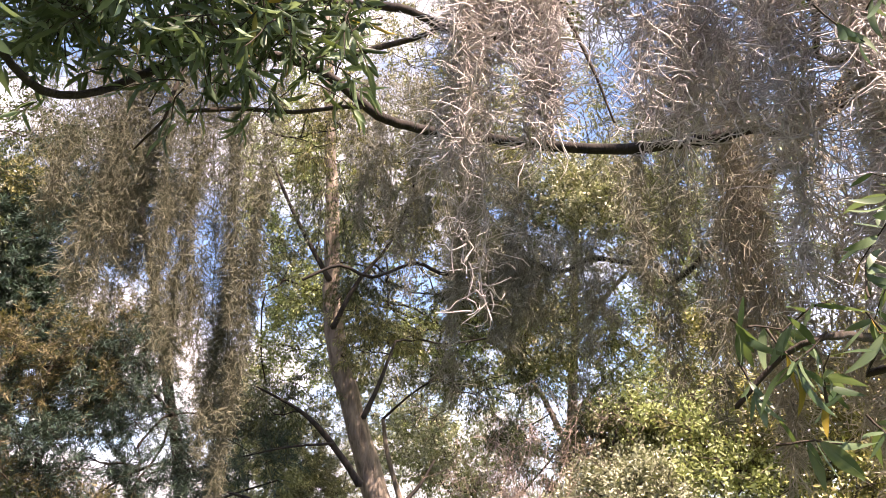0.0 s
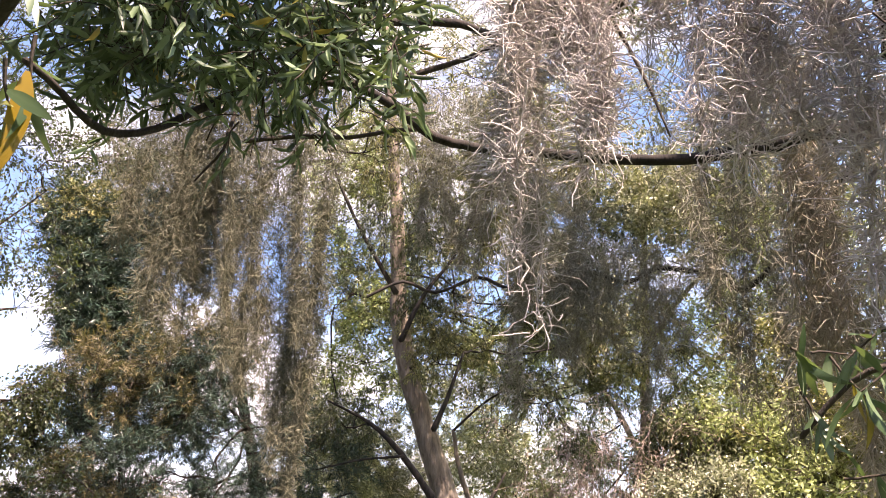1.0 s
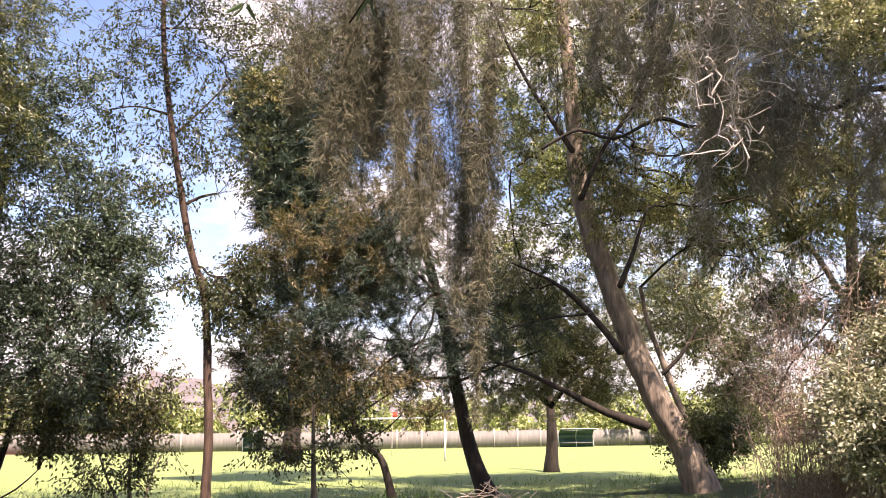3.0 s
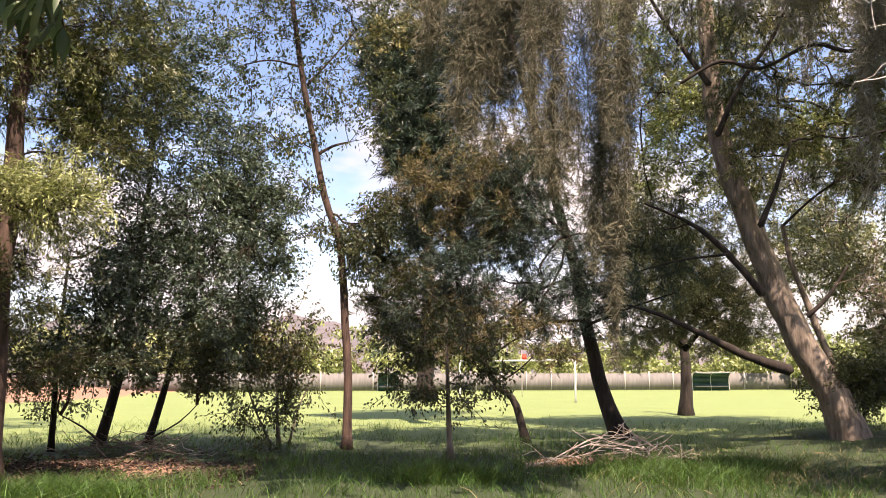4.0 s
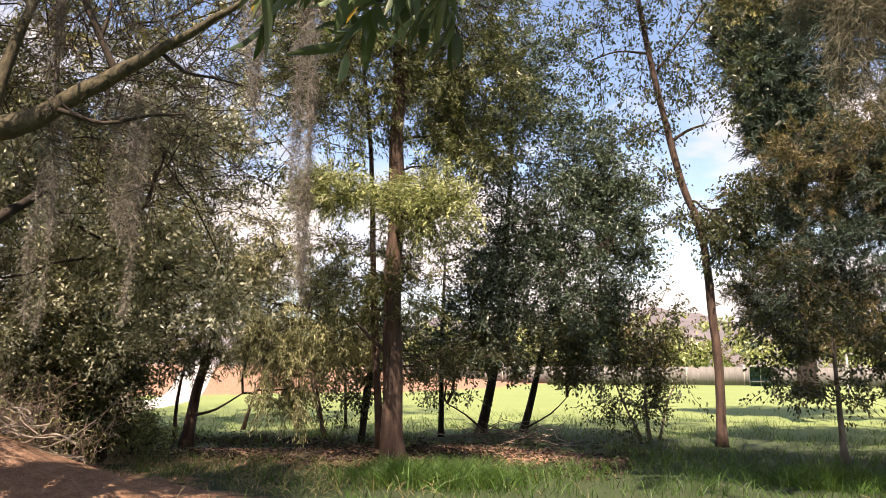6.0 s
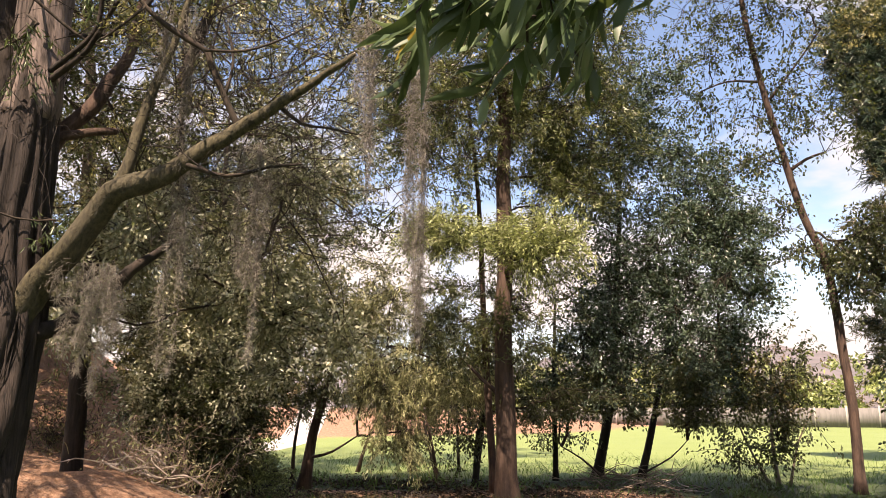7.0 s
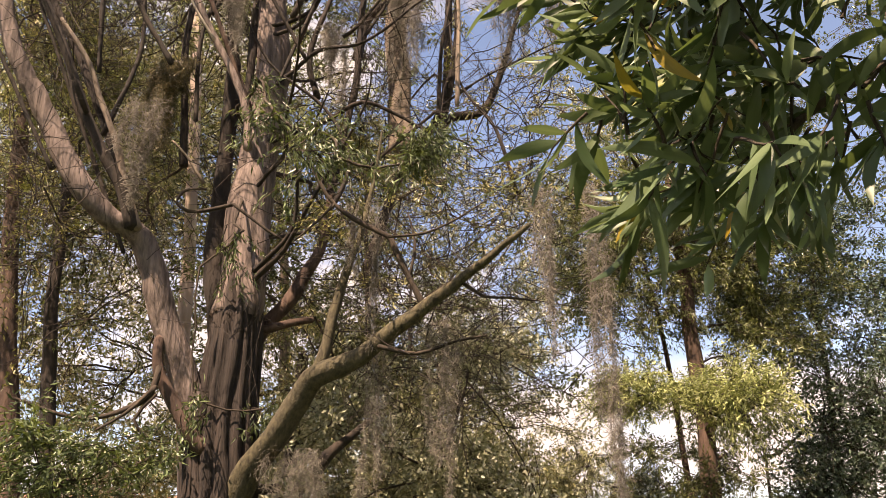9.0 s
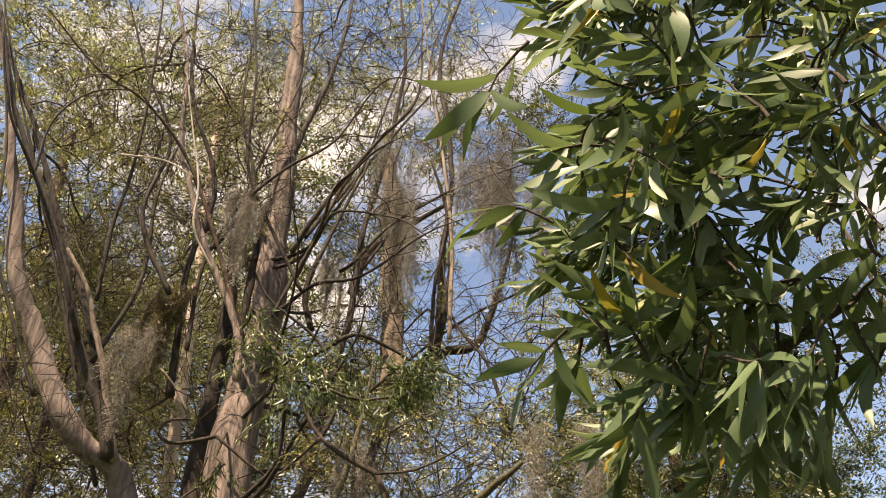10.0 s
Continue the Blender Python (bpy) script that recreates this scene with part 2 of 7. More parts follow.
def log_geo(points, r0, r1, sides=10, step=0.25, flare=0.0, rough=0.06, seed=0, ridges=0.0, ridge_count=9):
    """A trunk or limb along a line: tapered, with lumps, an optional flare at its foot and ridges of bark."""
    rng = np.random.default_rng(seed)
    line = spline(points, step)
    m = len(line)
    s = np.linspace(0, 1, m)
    every = max(1, int(1.1 * r0 / step))
    rough_at = np.arange(0, m + every, every)
    rough_way = np.cumsum(rng.normal(0, 1, (len(rough_at), 3)), 0)
    wob = np.stack([np.interp(np.arange(m), rough_at, rough_way[:, k]) for k in range(3)], 1)
    wob -= wob[0] + (wob[-1] - wob[0]) * s[:, None]
    line = line + wob * r0 * 0.05
    dist = np.concatenate([[0], np.cumsum(np.linalg.norm(np.diff(line, axis=0), axis=1))])
    knots = np.arange(0, dist[-1] + 2 * r0 + 0.1, 2.5 * r0 + 0.05)
    rad = (r0 + (r1 - r0) * s) * (1 + rough * np.interp(dist, knots, rng.normal(0, 1, len(knots))))
    rad *= 1 + flare * np.exp(-dist / (r0 * 2.2))
    v, q = tubes(line[None], rad[None], sides)
    v = v.reshape(m, sides, 3)
    out = v - line[:, None, :]
    ang = np.arange(sides) * 2 * np.pi / sides
    lump = np.ones((m, sides))
    for k in (1, 2, 3, 4):
        size = np.interp(dist, knots, rng.normal(0, 1, len(knots)))[:, None]
        lump = lump + rough * size * np.cos(k * ang[None] + rng.uniform(0, 6.3) + dist[:, None] * rng.normal(0, 0.6)) / k
    if ridges:
        twist = dist[:, None] * 0.8
        lump = lump + ridges * np.abs(np.sin(ang[None] * ridge_count / 2 + twist + 0.9 * np.sin(dist[:, None] * 1.3 + ang[None] * 3) + 0.5 * np.sin(dist[:, None] * 3.7 + ang[None] * 5)))
        lump = lump + 0.5 * ridges * np.sin(ang[None] * 3 + dist[:, None] * 0.9) * np.exp(-dist[:, None] / 2.0)
    v = (line[:, None, :] + out * lump[:, :, None]).reshape(-1, 3)
    tip = line[-1] + (line[-1] - line[-2]) * min(1.0, rad[-1] / max(np.linalg.norm(line[-1] - line[-2]), 1e-6))
    e, k = (m - 1) * sides, np.arange(0, sides - sides % 2, 2)
    cap = np.stack([e + k, e + (k + 1) % sides, e + (k + 2) % sides, np.full(len(k), len(v))], 1)
    foot = line[0] - (line[1] - line[0]) * min(1.0, 0.6 * rad[0] / max(np.linalg.norm(line[1] - line[0]), 1e-6))
    sole = np.stack([(k + 2) % sides, (k + 1) % sides, k, np.full(len(k), len(v) + 1)], 1)
    return np.concatenate([v, tip[None], foot[None]]), np.concatenate([q, cap, sole])


LEAF_SMALL = (np.array([[0, 0, 0], [0.45, 0.5, 0.06], [1, 0, -0.10], [0.45, -0.5, 0.06]]), np.array([[0, 3, 2], [0, 2, 1]]))
LEAF_MID = (
    np.array([[0, 0, 0], [0.28, 0.42, 0.05], [0.28, 0, 0.0], [0.28, -0.42, 0.05], [0.66, 0.40, 0.0], [0.66, 0, -0.06], [0.66, -0.40, 0.0], [1, 0, -0.2]]),
    np.array([[0, 2, 1], [0, 3, 2], [1, 2, 5], [1, 5, 4], [2, 3, 6], [2, 6, 5], [4, 5, 7], [5, 6, 7]]),
)


def leaves_geo(rng, base, way, length, width, template=LEAF_SMALL):
    """Leaves from their stalks' places (n, 3), along the ways (n, 3)."""
    n = len(base)
    way = unit(way)
    side = unit(np.cross(way, rng.normal(0, 1, (n, 3))))
    up = np.cross(way, side)
    tv, tf = template
    v = base[:, None, :] + way[:, None, :] * (tv[:, 0] * length[:, None])[..., None] + side[:, None, :] * (tv[:, 1] * width[:, None])[..., None]
    v = v + up[:, None, :] * (tv[:, 2] * length[:, None])[..., None]
    f = tf[None] + (np.arange(n) * len(tv))[:, None, None]
    return v.reshape(-1, 3), f.reshape(-1, 3)


STYLES = {
    # leaf length, width, leaf droop, spray length, spray droop, leaves a spray, how far leaves stand off the spray
    "wattle": (0.088, 0.022, 0.35, 0.58, 0.28, 38, 0.035),
    "oval": (0.085, 0.044, 0.70, 0.62, 0.20, 20, 0.06),
    "fine": (0.13, 0.013, 0.15, 0.55, 0.15, 44, 0.03),
    "willow": (0.110, 0.020, 0.80, 0.60, 0.6, 34, 0.03),
    "broad": (0.066, 0.031, 0.25, 0.46, 0.12, 38, 0.05),
    "far": (0.55, 0.28, 0.20, 1.6, 0.2, 22, 0.2),
}


def sprays(rng, blobs, style, size=1.0):
    """Leafy sprays that fill uneven crowns. blobs: (x, y, z, rx, ry, rz, count). Returns the leaves, the twigs and the clumps' middles."""
    ll, lw, ldroop, sl, sdroop, k, puff = STYLES[style]
    ll, lw, sl = ll * size, lw * size, sl * (0.5 + 0.5 * size)
    foot, tip, hubs, hub_of = [], [], [], []
    for x, y, z, rx, ry, rz, count in blobs:
        r = np.array([rx, ry, rz]) * 1.12
        # clumps inside the crown, then sprays inside the clumps, so that gaps stay open
        clumps = max(3, count // 6)
        u = unit(rng.normal(0, 1, (clumps, 3))) * rng.uniform(0.1, 1.0, (clumps, 1)) ** 0.5
        which = rng.integers(0, clumps, count)
        p = u[which] + rng.normal(0, 0.19, (count, 3))
        c = np.array([x, y, z]) + p * r
        out = unit((p - u[which]) * 3 + p * np.array([1, 1, 0.5]) + rng.normal(0, 0.55, (count, 3)) + np.array([0, 0, 0.15]))
        foot.append(c - out * sl * 0.5)
        tip.append(c + out * sl * 0.5 - np.array([0, 0, sdroop * sl * 0.6]))
        hub_of.append(which + sum(len(h) for h in hubs))
        hubs.append(np.array([x, y, z]) + u * r * 0.92)
    foot, tip, hubs, hub_of = np.concatenate(foot), np.concatenate(tip), np.concatenate(hubs), np.concatenate(hub_of)
    n = len(foot)
    mid = (foot + tip) / 2 + np.array([0, 0, sdroop * sl * 0.22])
    thin = np.array([[0.006, 0.005, 0.002]]) * (0.6 + 0.4 * size)
    line = np.stack([hubs[hub_of], foot * 0.6 + mid * 0.4, tip], 1)
    shown = slice(0, n, 2 if size >= 1.5 else 1)
    tw = tubes(line[shown], np.tile(thin, (n, 1))[shown], 3)
    s = rng.uniform(0.12, 1.0, (n, k))[..., None]
    at = foot[:, None] * (1 - s) ** 2 + mid[:, None] * 2 * s * (1 - s) + tip[:, None] * s**2
    at = at + rng.normal(0, puff * (0.5 + 0.5 * size), at.shape)
    way = unit(tip - foot)[:, None] * 0.6 + rng.normal(0, 0.55, (n, k, 3)) + np.array([0, 0, -ldroop])
    length = ll * rng.uniform(0.65, 1.25, n * k)
    lv = leaves_geo(rng, at.reshape(-1, 3), way.reshape(-1, 3), length, lw * rng.uniform(0.75, 1.25, n * k))
    return lv, tw, hubs


def boughs(rng, spine, hubs, r=0.03, sag=0.13):
    """Crooked branches that fork their way from a spine of points out to the clumps' middles."""
    n, base = len(hubs), len(spine)
    far = np.min(np.linalg.norm(spine[None] - hubs[:, None], axis=2), 1)
    order = np.argsort(far)
    nodes = np.concatenate([spine, np.zeros((n, 3))])
    way = np.zeros((base + n, 3))
    cost = np.concatenate([rng.uniform(0.3, 0.9, base), np.zeros(n)])
    parent, filled = np.zeros(n, int), base
    for k, h in enumerate(hubs[order]):
        gap = h - nodes[:filled]
        d = np.linalg.norm(gap, axis=1)
        steep = np.maximum(0, -gap[:, 2]) * 0.7
        turn = np.maximum(0, d - np.sum(gap * way[:filled], 1)) * 0.5
        i = np.argmin(d + steep + turn + 0.42 * cost[:filled])
        parent[k] = i
        nodes[filled], cost[filled] = h, cost[i] + d[i]
        way[filled] = unit(gap[i] + way[i] * d[i] * 0.5)
        filled += 1
    load = np.ones(base + n)
    for k in range(n - 1, -1, -1):
        if parent[k] >= base:
            load[parent[k]] += load[base + k]
    start, end = nodes[parent], nodes[base:]
    t = np.linspace(0, 1, 6)[None, :, None]
    span = np.linalg.norm(end - start, axis=1)[:, None, None]
    lead = start + way[parent] * span[:, 0] * 0.45 + (end - start) * np.where(parent >= base, 0.15, 0.45)[:, None] + np.array([0, 0, 1.0]) * span[:, 0] * sag * rng.uniform(-0.4, 1.4, (n, 1))
    line = start[:, None] * (1 - t) ** 2 + 2 * lead[:, None] * t * (1 - t) + end[:, None] * t**2
    for k in (1, 2, 3):
        line = line + np.sin(t * np.pi * k) * rng.normal(0, 0.06 / k, (n, 1, 3)) * span
    r1 = np.clip(0.0045 * np.sqrt(load[base:]), 0.0045, r * 1.4)
    r0 = np.where(parent >= base, np.clip(0.0045 * np.sqrt(load[parent]), 0.0045, r * 1.4), r1 * 1.35)
    r0 = np.minimum(r0, r1 * 1.6)
    rad = r0[:, None] + (r1 - r0)[:, None] * np.linspace(0, 1, 6)[None]
    return tubes(line, rad, 4)


def tree(name, label, trunk, r0, r1, crowns, bark, limbs=(), seed=0, flare=0.5, sides=12, step=0.3, category="tree", group="", ridges=0.0, stems=(), limb_bark=None, fill=1.05, ridge_count=9, lumps=0.03):
    """trunk: a line from the ground; limbs: (line, r0, r1); crowns: (part name, leaf material, style, size, blobs, label)."""
    rng = np.random.default_rng(seed + 100)
    thing = tagged(new(name), label, category, group)
    foot = Vector(trunk[0])
    thing.location = (foot.x, foot.y, 0.0)
    bpy.context.view_layer.update()
    part_np("trunk", log_geo(trunk, r0, r1, sides, step, flare, lumps, seed, ridges, ridge_count), bark, thing, smooth=True)
    spine = [spline(trunk, 0.3)]
    for i, (line, a, b) in enumerate(stems):
        part_np("trunk", log_geo(line, a, b, 9, step, 0.4, 0.05, seed + 31 + i), bark, thing, smooth=True)
        spine.append(spline(line, 0.3))
    for i, (line, a, b) in enumerate(limbs):
        part_np("limb", log_geo(line, a, b, 9, step * 0.7, 0.15, 0.06, seed + 7 + i), limb_bark or bark, thing, smooth=True)
        spine.append(spline(line, 0.3))
    spine = np.concatenate(spine)
    high = spine[spine[:, 2] > 0.35 * spine[:, 2].max()] if not stems else spine
    for cname, mat, style, size, blobs, clabel in crowns:
        blobs = [(*b[:6], int(b[6] * fill)) for b in blobs]
        lv, tw, hubs = sprays(rng, blobs, style, size)
        tagged(part_np(cname, lv, mat, thing, clabel), kind="stuff")
        tagged(part_np("branchwork", joined(boughs(rng, high, hubs, min(0.022, max(0.012, r0 * 0.15))), tw), limb_bark or TWIG, thing), kind="stuff")
    return thing


def moss_geo(rng, top, half, depth, length, count, strand=0.10, thick=0.0022, curl=1.0, cords=None, m=3, ragged=0.55):
    """A festoon of curly strands on hanging cords: top (x, y, z), half width across the view, depth."""
    top = np.array(top)
    across = unit(np.array([top[1], -top[0], 0.0]))
    ahead = np.array([-across[1], across[0], 0.0])
    cords = cords or max(4, int(half / 0.035))
    cu = rng.uniform(-1, 1, cords)
    cd = rng.uniform(-1, 1, cords)
    cl = length * (1 - ragged * np.abs(cu) ** 1.5) * rng.uniform(1 - 0.8 * ragged, 1.05, cords)
    cl[0], cu[0] = length, 0.1
    which = rng.choice(cords, count, p=cl / cl.sum())
    s = rng.uniform(0, 1, count) ** 0.9
    lump = 0.65 + 0.5 * np.sin(s * 9 + which * 1.7) * np.sin(s * 4 + which)
    rad = np.maximum(half * 0.30 * (1.0 - 0.72 * s) * lump, 0.012)
    off = rng.normal(0, 1, (count, 2)) * rad[:, None]
    sway = 0.25 * half * np.sin(s * 3 + which)
    start = top + across * ((cu[which] * half * (1 - 0.25 * s) + off[:, 0] + sway))[:, None] + ahead * (cd[which] * depth + off[:, 1])[:, None]
    start[:, 2] -= s * cl[which]
    way = unit(rng.normal(0, 1, (count, 3)) + np.array([0, 0, -0.9 / max(1.0, curl) ** 3]))
    bend = rng.normal(0, 1, (count, 3)) * curl
    pts = [start]
    step = strand * rng.uniform(0.5, 1.5, count)[:, None] / (m - 1)
    for j in range(m - 1):
        pts.append(pts[-1] + way * step)
        way = unit(way + bend * 0.42 + rng.normal(0, 0.28 * curl, (count, 3)) + np.array([0, 0, -0.12]))
        bend = bend * 0.8 + rng.normal(0, 0.45, (count, 3)) * curl
    line = np.stack(pts, 1)
    r = thick * rng.uniform(0.6, 1.3, count)[:, None] * np.linspace(1.0, 0.5, m)[None]
    # the cords themselves
    t = np.linspace(0, 1, 14)
    c = top + across * (cu[:, None] * half * (1 - 0.25 * t) + 0.25 * half * np.sin(t * 3 + np.arange(cords)[:, None]))[..., None] + ahead * (cd * depth)[:, None, None]
    c[..., 2] -= t * cl[:, None]
    c = c + rng.normal(0, 0.012, c.shape)
    out = []
    groups = max(2, min(5, cords // 2))
    rank = np.argsort(np.argsort(cu)) * groups // cords
    for g in range(groups):
        pick, own = rank[which] == g, rank == g
        if pick.any():
            out.append(joined(tubes(line[pick], r[pick], 3), tubes(c[own], np.full(c[own].shape[:2], thick * 1.3), 3)))
    return out


def moss(spec, depth, count, label, material=None, seed=0, **more):
    """One hanging festoon of several tresses: spec (x, y, z, half width, length)."""
    rng = np.random.default_rng(seed + 900)
    x, y, z, half, length = spec
    thing = tagged(new("hanging_moss"), label, "moss", "festoons of hanging moss")
    thing.location = (x, y, z)
    bpy.context.view_layer.update()
    for geo in moss_geo(rng, (x, y, z), half, depth, length, count, **more):
        tagged(part_np("tress", geo, material or MOSS, thing), kind="stuff")
    return thing


def smooth01(a, b, x):
    t = np.clip((x - a) / (b - a), 0, 1)
    return t * t * (3 - 2 * t)


# ---- ground ----


def vnoise(x, y, seed=0):
    """Smooth value noise, about -1 to 1."""
    rng = np.random.default_rng(seed)
    g = rng.uniform(-1, 1, (64, 64))
    xi, yi = np.floor(x).astype(int), np.floor(y).astype(int)
    fx, fy = x - xi, y - yi
    fx, fy = fx * fx * (3 - 2 * fx), fy * fy * (3 - 2 * fy)
    a, b = g[xi % 64, yi % 64], g[(xi + 1) % 64, yi % 64]
    c, d = g[xi % 64, (yi + 1) % 64], g[(xi + 1) % 64, (yi + 1) % 64]
    return (a * (1 - fx) + b * fx) * (1 - fy) + (c * (1 - fx) + d * fx) * fy


def bump_at(x, y, cx, cy, rx, ry):
    return np.exp(-(((x - cx) / rx) ** 2 + ((y - cy) / ry) ** 2))


def ground_z(x, y):
    r = np.hypot(x, y)
    z = 0.05 * vnoise(x * 0.5, y * 0.5, 1) * (r < 45) + 0.03 * vnoise(x * 1.7, y * 1.7, 2) * (r < 35)
    # earth bank beyond the trees on one side
    z = z + 1.7 * smooth01(38, 52, -0.87 * x + 0.48 * y) * smooth01(13, 26, -x) * (1 - smooth01(60, 90, r))
    z = z + 4.2 * smooth01(14.5, 24, -0.87 * x + 0.48 * y) * smooth01(0.85, 1.3, -x / np.maximum(y, 1.0)) * (x < 0) * (1 - smooth01(60, 90, r))
    z = z + 0.8 * bump_at(x, y, -12.6, 10.2, 1.6, 1.2) + 0.45 * bump_at(x, y, -16.6, 13.6, 1.5, 1.2)
    z = z + 1.15 * bump_at(x, y, -9.9, 7.5, 1.35, 1.2) + 0.4 * bump_at(x, y, -8.6, 8.5, 1.3, 1.0)
    z = z + 0.10 * bump_at(x, y, 4.6, 14.6, 1.2, 0.7)
    # rough ground past the right-hand trees
    z = z + 0.5 * smooth01(7, 12, x) * bump_at(x, y, 14, 16, 7, 6)
    return z


def soil_at(x, y):
    """How bare the ground is, 0 to 1."""
    m = 1.0 * bump_at(x, y, -7.5, 8.4, 3.3, 1.3) + 1.2 * bump_at(x, y, -7.3, 13.6, 3.4, 1.3) + 1.2 * bump_at(x, y, -13.0, 10.4, 3.5, 2.2) + 1.1 * bump_at(x, y, -16.6, 13.6, 2.2, 1.8)
    m = m + 0.9 * bump_at(x, y, -4.0, 15.6, 2.6, 0.9) + 1.0 * bump_at(x, y, 4.6, 15.0, 1.3, 0.7) + 0.35 * bump_at(x, y, 9.6, 15.6, 2.5, 1.6)
    m = m + 1.3 * smooth01(38, 44, -0.87 * x + 0.48 * y) * smooth01(14, 20, -x) + 1.3 * smooth01(14.5, 18, -0.87 * x + 0.48 * y) * smooth01(0.85, 1.2, -x / np.maximum(y, 1.0)) * (x < 0)
    m = m + 1.2 * bump_at(x, y, -9.9, 7.5, 1.9, 1.5) + 0.8 * bump_at(x, y, -8.6, 8.3, 1.3, 1.0)
    return np.clip(m, 0, 1)


def ground():
    u = np.linspace(-1, 1, 221)
    g = np.sinh(u * 5.2) / np.sinh(5.2) * 2500
    gx, gy = np.meshgrid(g, g + 11.0, indexing="ij")
    z = ground_z(gx, gy)
    n = len(u)
    v = np.stack([gx, gy, z], -1).reshape(-1, 3)
    i, j = np.meshgrid(np.arange(n - 1), np.arange(n - 1), indexing="ij")
    f = np.stack([i * n + j, (i + 1) * n + j, (i + 1) * n + j + 1, i * n + j + 1], -1).reshape(-1, 4)
    nm = Nodes("turf_and_red_earth")
    at = nm.tree.nodes.new("ShaderNodeAttribute")
    at.attribute_name = "bare"
    edge = nm.noise(2.2, 6.0)
    add = nm.add("Math")
    add.operation = "ADD"
    nm.link(at.outputs["Fac"], add.inputs[0])
    nm.link(edge, add.inputs[1])
    mask = nm.ramp(add.outputs[0], (0.86, (0, 0, 0)), (1.06, (1, 1, 1)))
    fine, broad = nm.noise(38.0, 6.0), nm.noise(0.35, 4.0)
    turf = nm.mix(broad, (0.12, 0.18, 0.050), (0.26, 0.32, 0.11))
    # long-grass thatch is darkened further, so shade under the trees sits in it
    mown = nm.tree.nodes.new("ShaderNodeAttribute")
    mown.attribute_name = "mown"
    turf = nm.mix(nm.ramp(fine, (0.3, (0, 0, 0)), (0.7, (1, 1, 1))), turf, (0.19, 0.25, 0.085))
    shade_thatch = nm.mix(fine, (0.016, 0.030, 0.010), (0.050, 0.075, 0.026))
    turf = nm.mix(mown.outputs["Fac"], shade_thatch, turf)
    earth = nm.ramp(nm.noise(7.0, 8.0), (0.3, (0.15, 0.080, 0.052)), (0.5, (0.33, 0.185, 0.12)), (0.72, (0.50, 0.34, 0.24)))
    litter = nm.ramp(fine, (0.35, (0.06, 0.035, 0.022)), (0.65, (0.40, 0.24, 0.15)))
    earth = nm.mix(0.45, earth, litter)
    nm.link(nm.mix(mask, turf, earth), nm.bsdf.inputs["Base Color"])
    nm.bsdf.inputs["Roughness"].default_value = 0.95
    nm.bump(fine, 0.7, 0.04)
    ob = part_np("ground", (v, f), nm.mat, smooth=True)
    a = ob.data.attributes.new("bare", "FLOAT", "POINT")
    a.data.foreach_set("value", soil_at(v[:, 0], v[:, 1]).astype("f"))
    # the edge is set where the mown field comes into sunlight
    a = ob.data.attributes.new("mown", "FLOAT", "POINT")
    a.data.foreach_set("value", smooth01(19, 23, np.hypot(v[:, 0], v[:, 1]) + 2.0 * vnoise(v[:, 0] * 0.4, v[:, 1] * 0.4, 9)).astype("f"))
    return tagged(ob, "grass field and red bare earth under the trees", "ground", "", "structure")


def blades(rng, x, y, height, width, lean=0.45):
    n = len(x)
    base = np.stack([x, y, ground_z(x, y) - 0.01], 1)
    way = unit(np.concatenate([rng.normal(0, lean, (n, 2)), np.ones((n, 1))], 1))
    side = unit(np.cross(way, rng.normal(0, 1, (n, 3)))) * width[:, None]
    fall = np.concatenate([way[:, :2] * 0.6, np.full((n, 1), -0.05)], 1) * height[:, None]
    mid = base + way * height[:, None] * 0.55
    tip = base + way * height[:, None] + fall
    v = np.stack([base - side, base + side, mid + side * 0.8, mid - side * 0.8, tip], 1).reshape(-1, 3)
    k = (np.arange(n) * 5)[:, None, None]
    f = np.array([[0, 1, 2], [0, 2, 3], [3, 2, 4]])[None] + k
    return v, f.reshape(-1, 3)


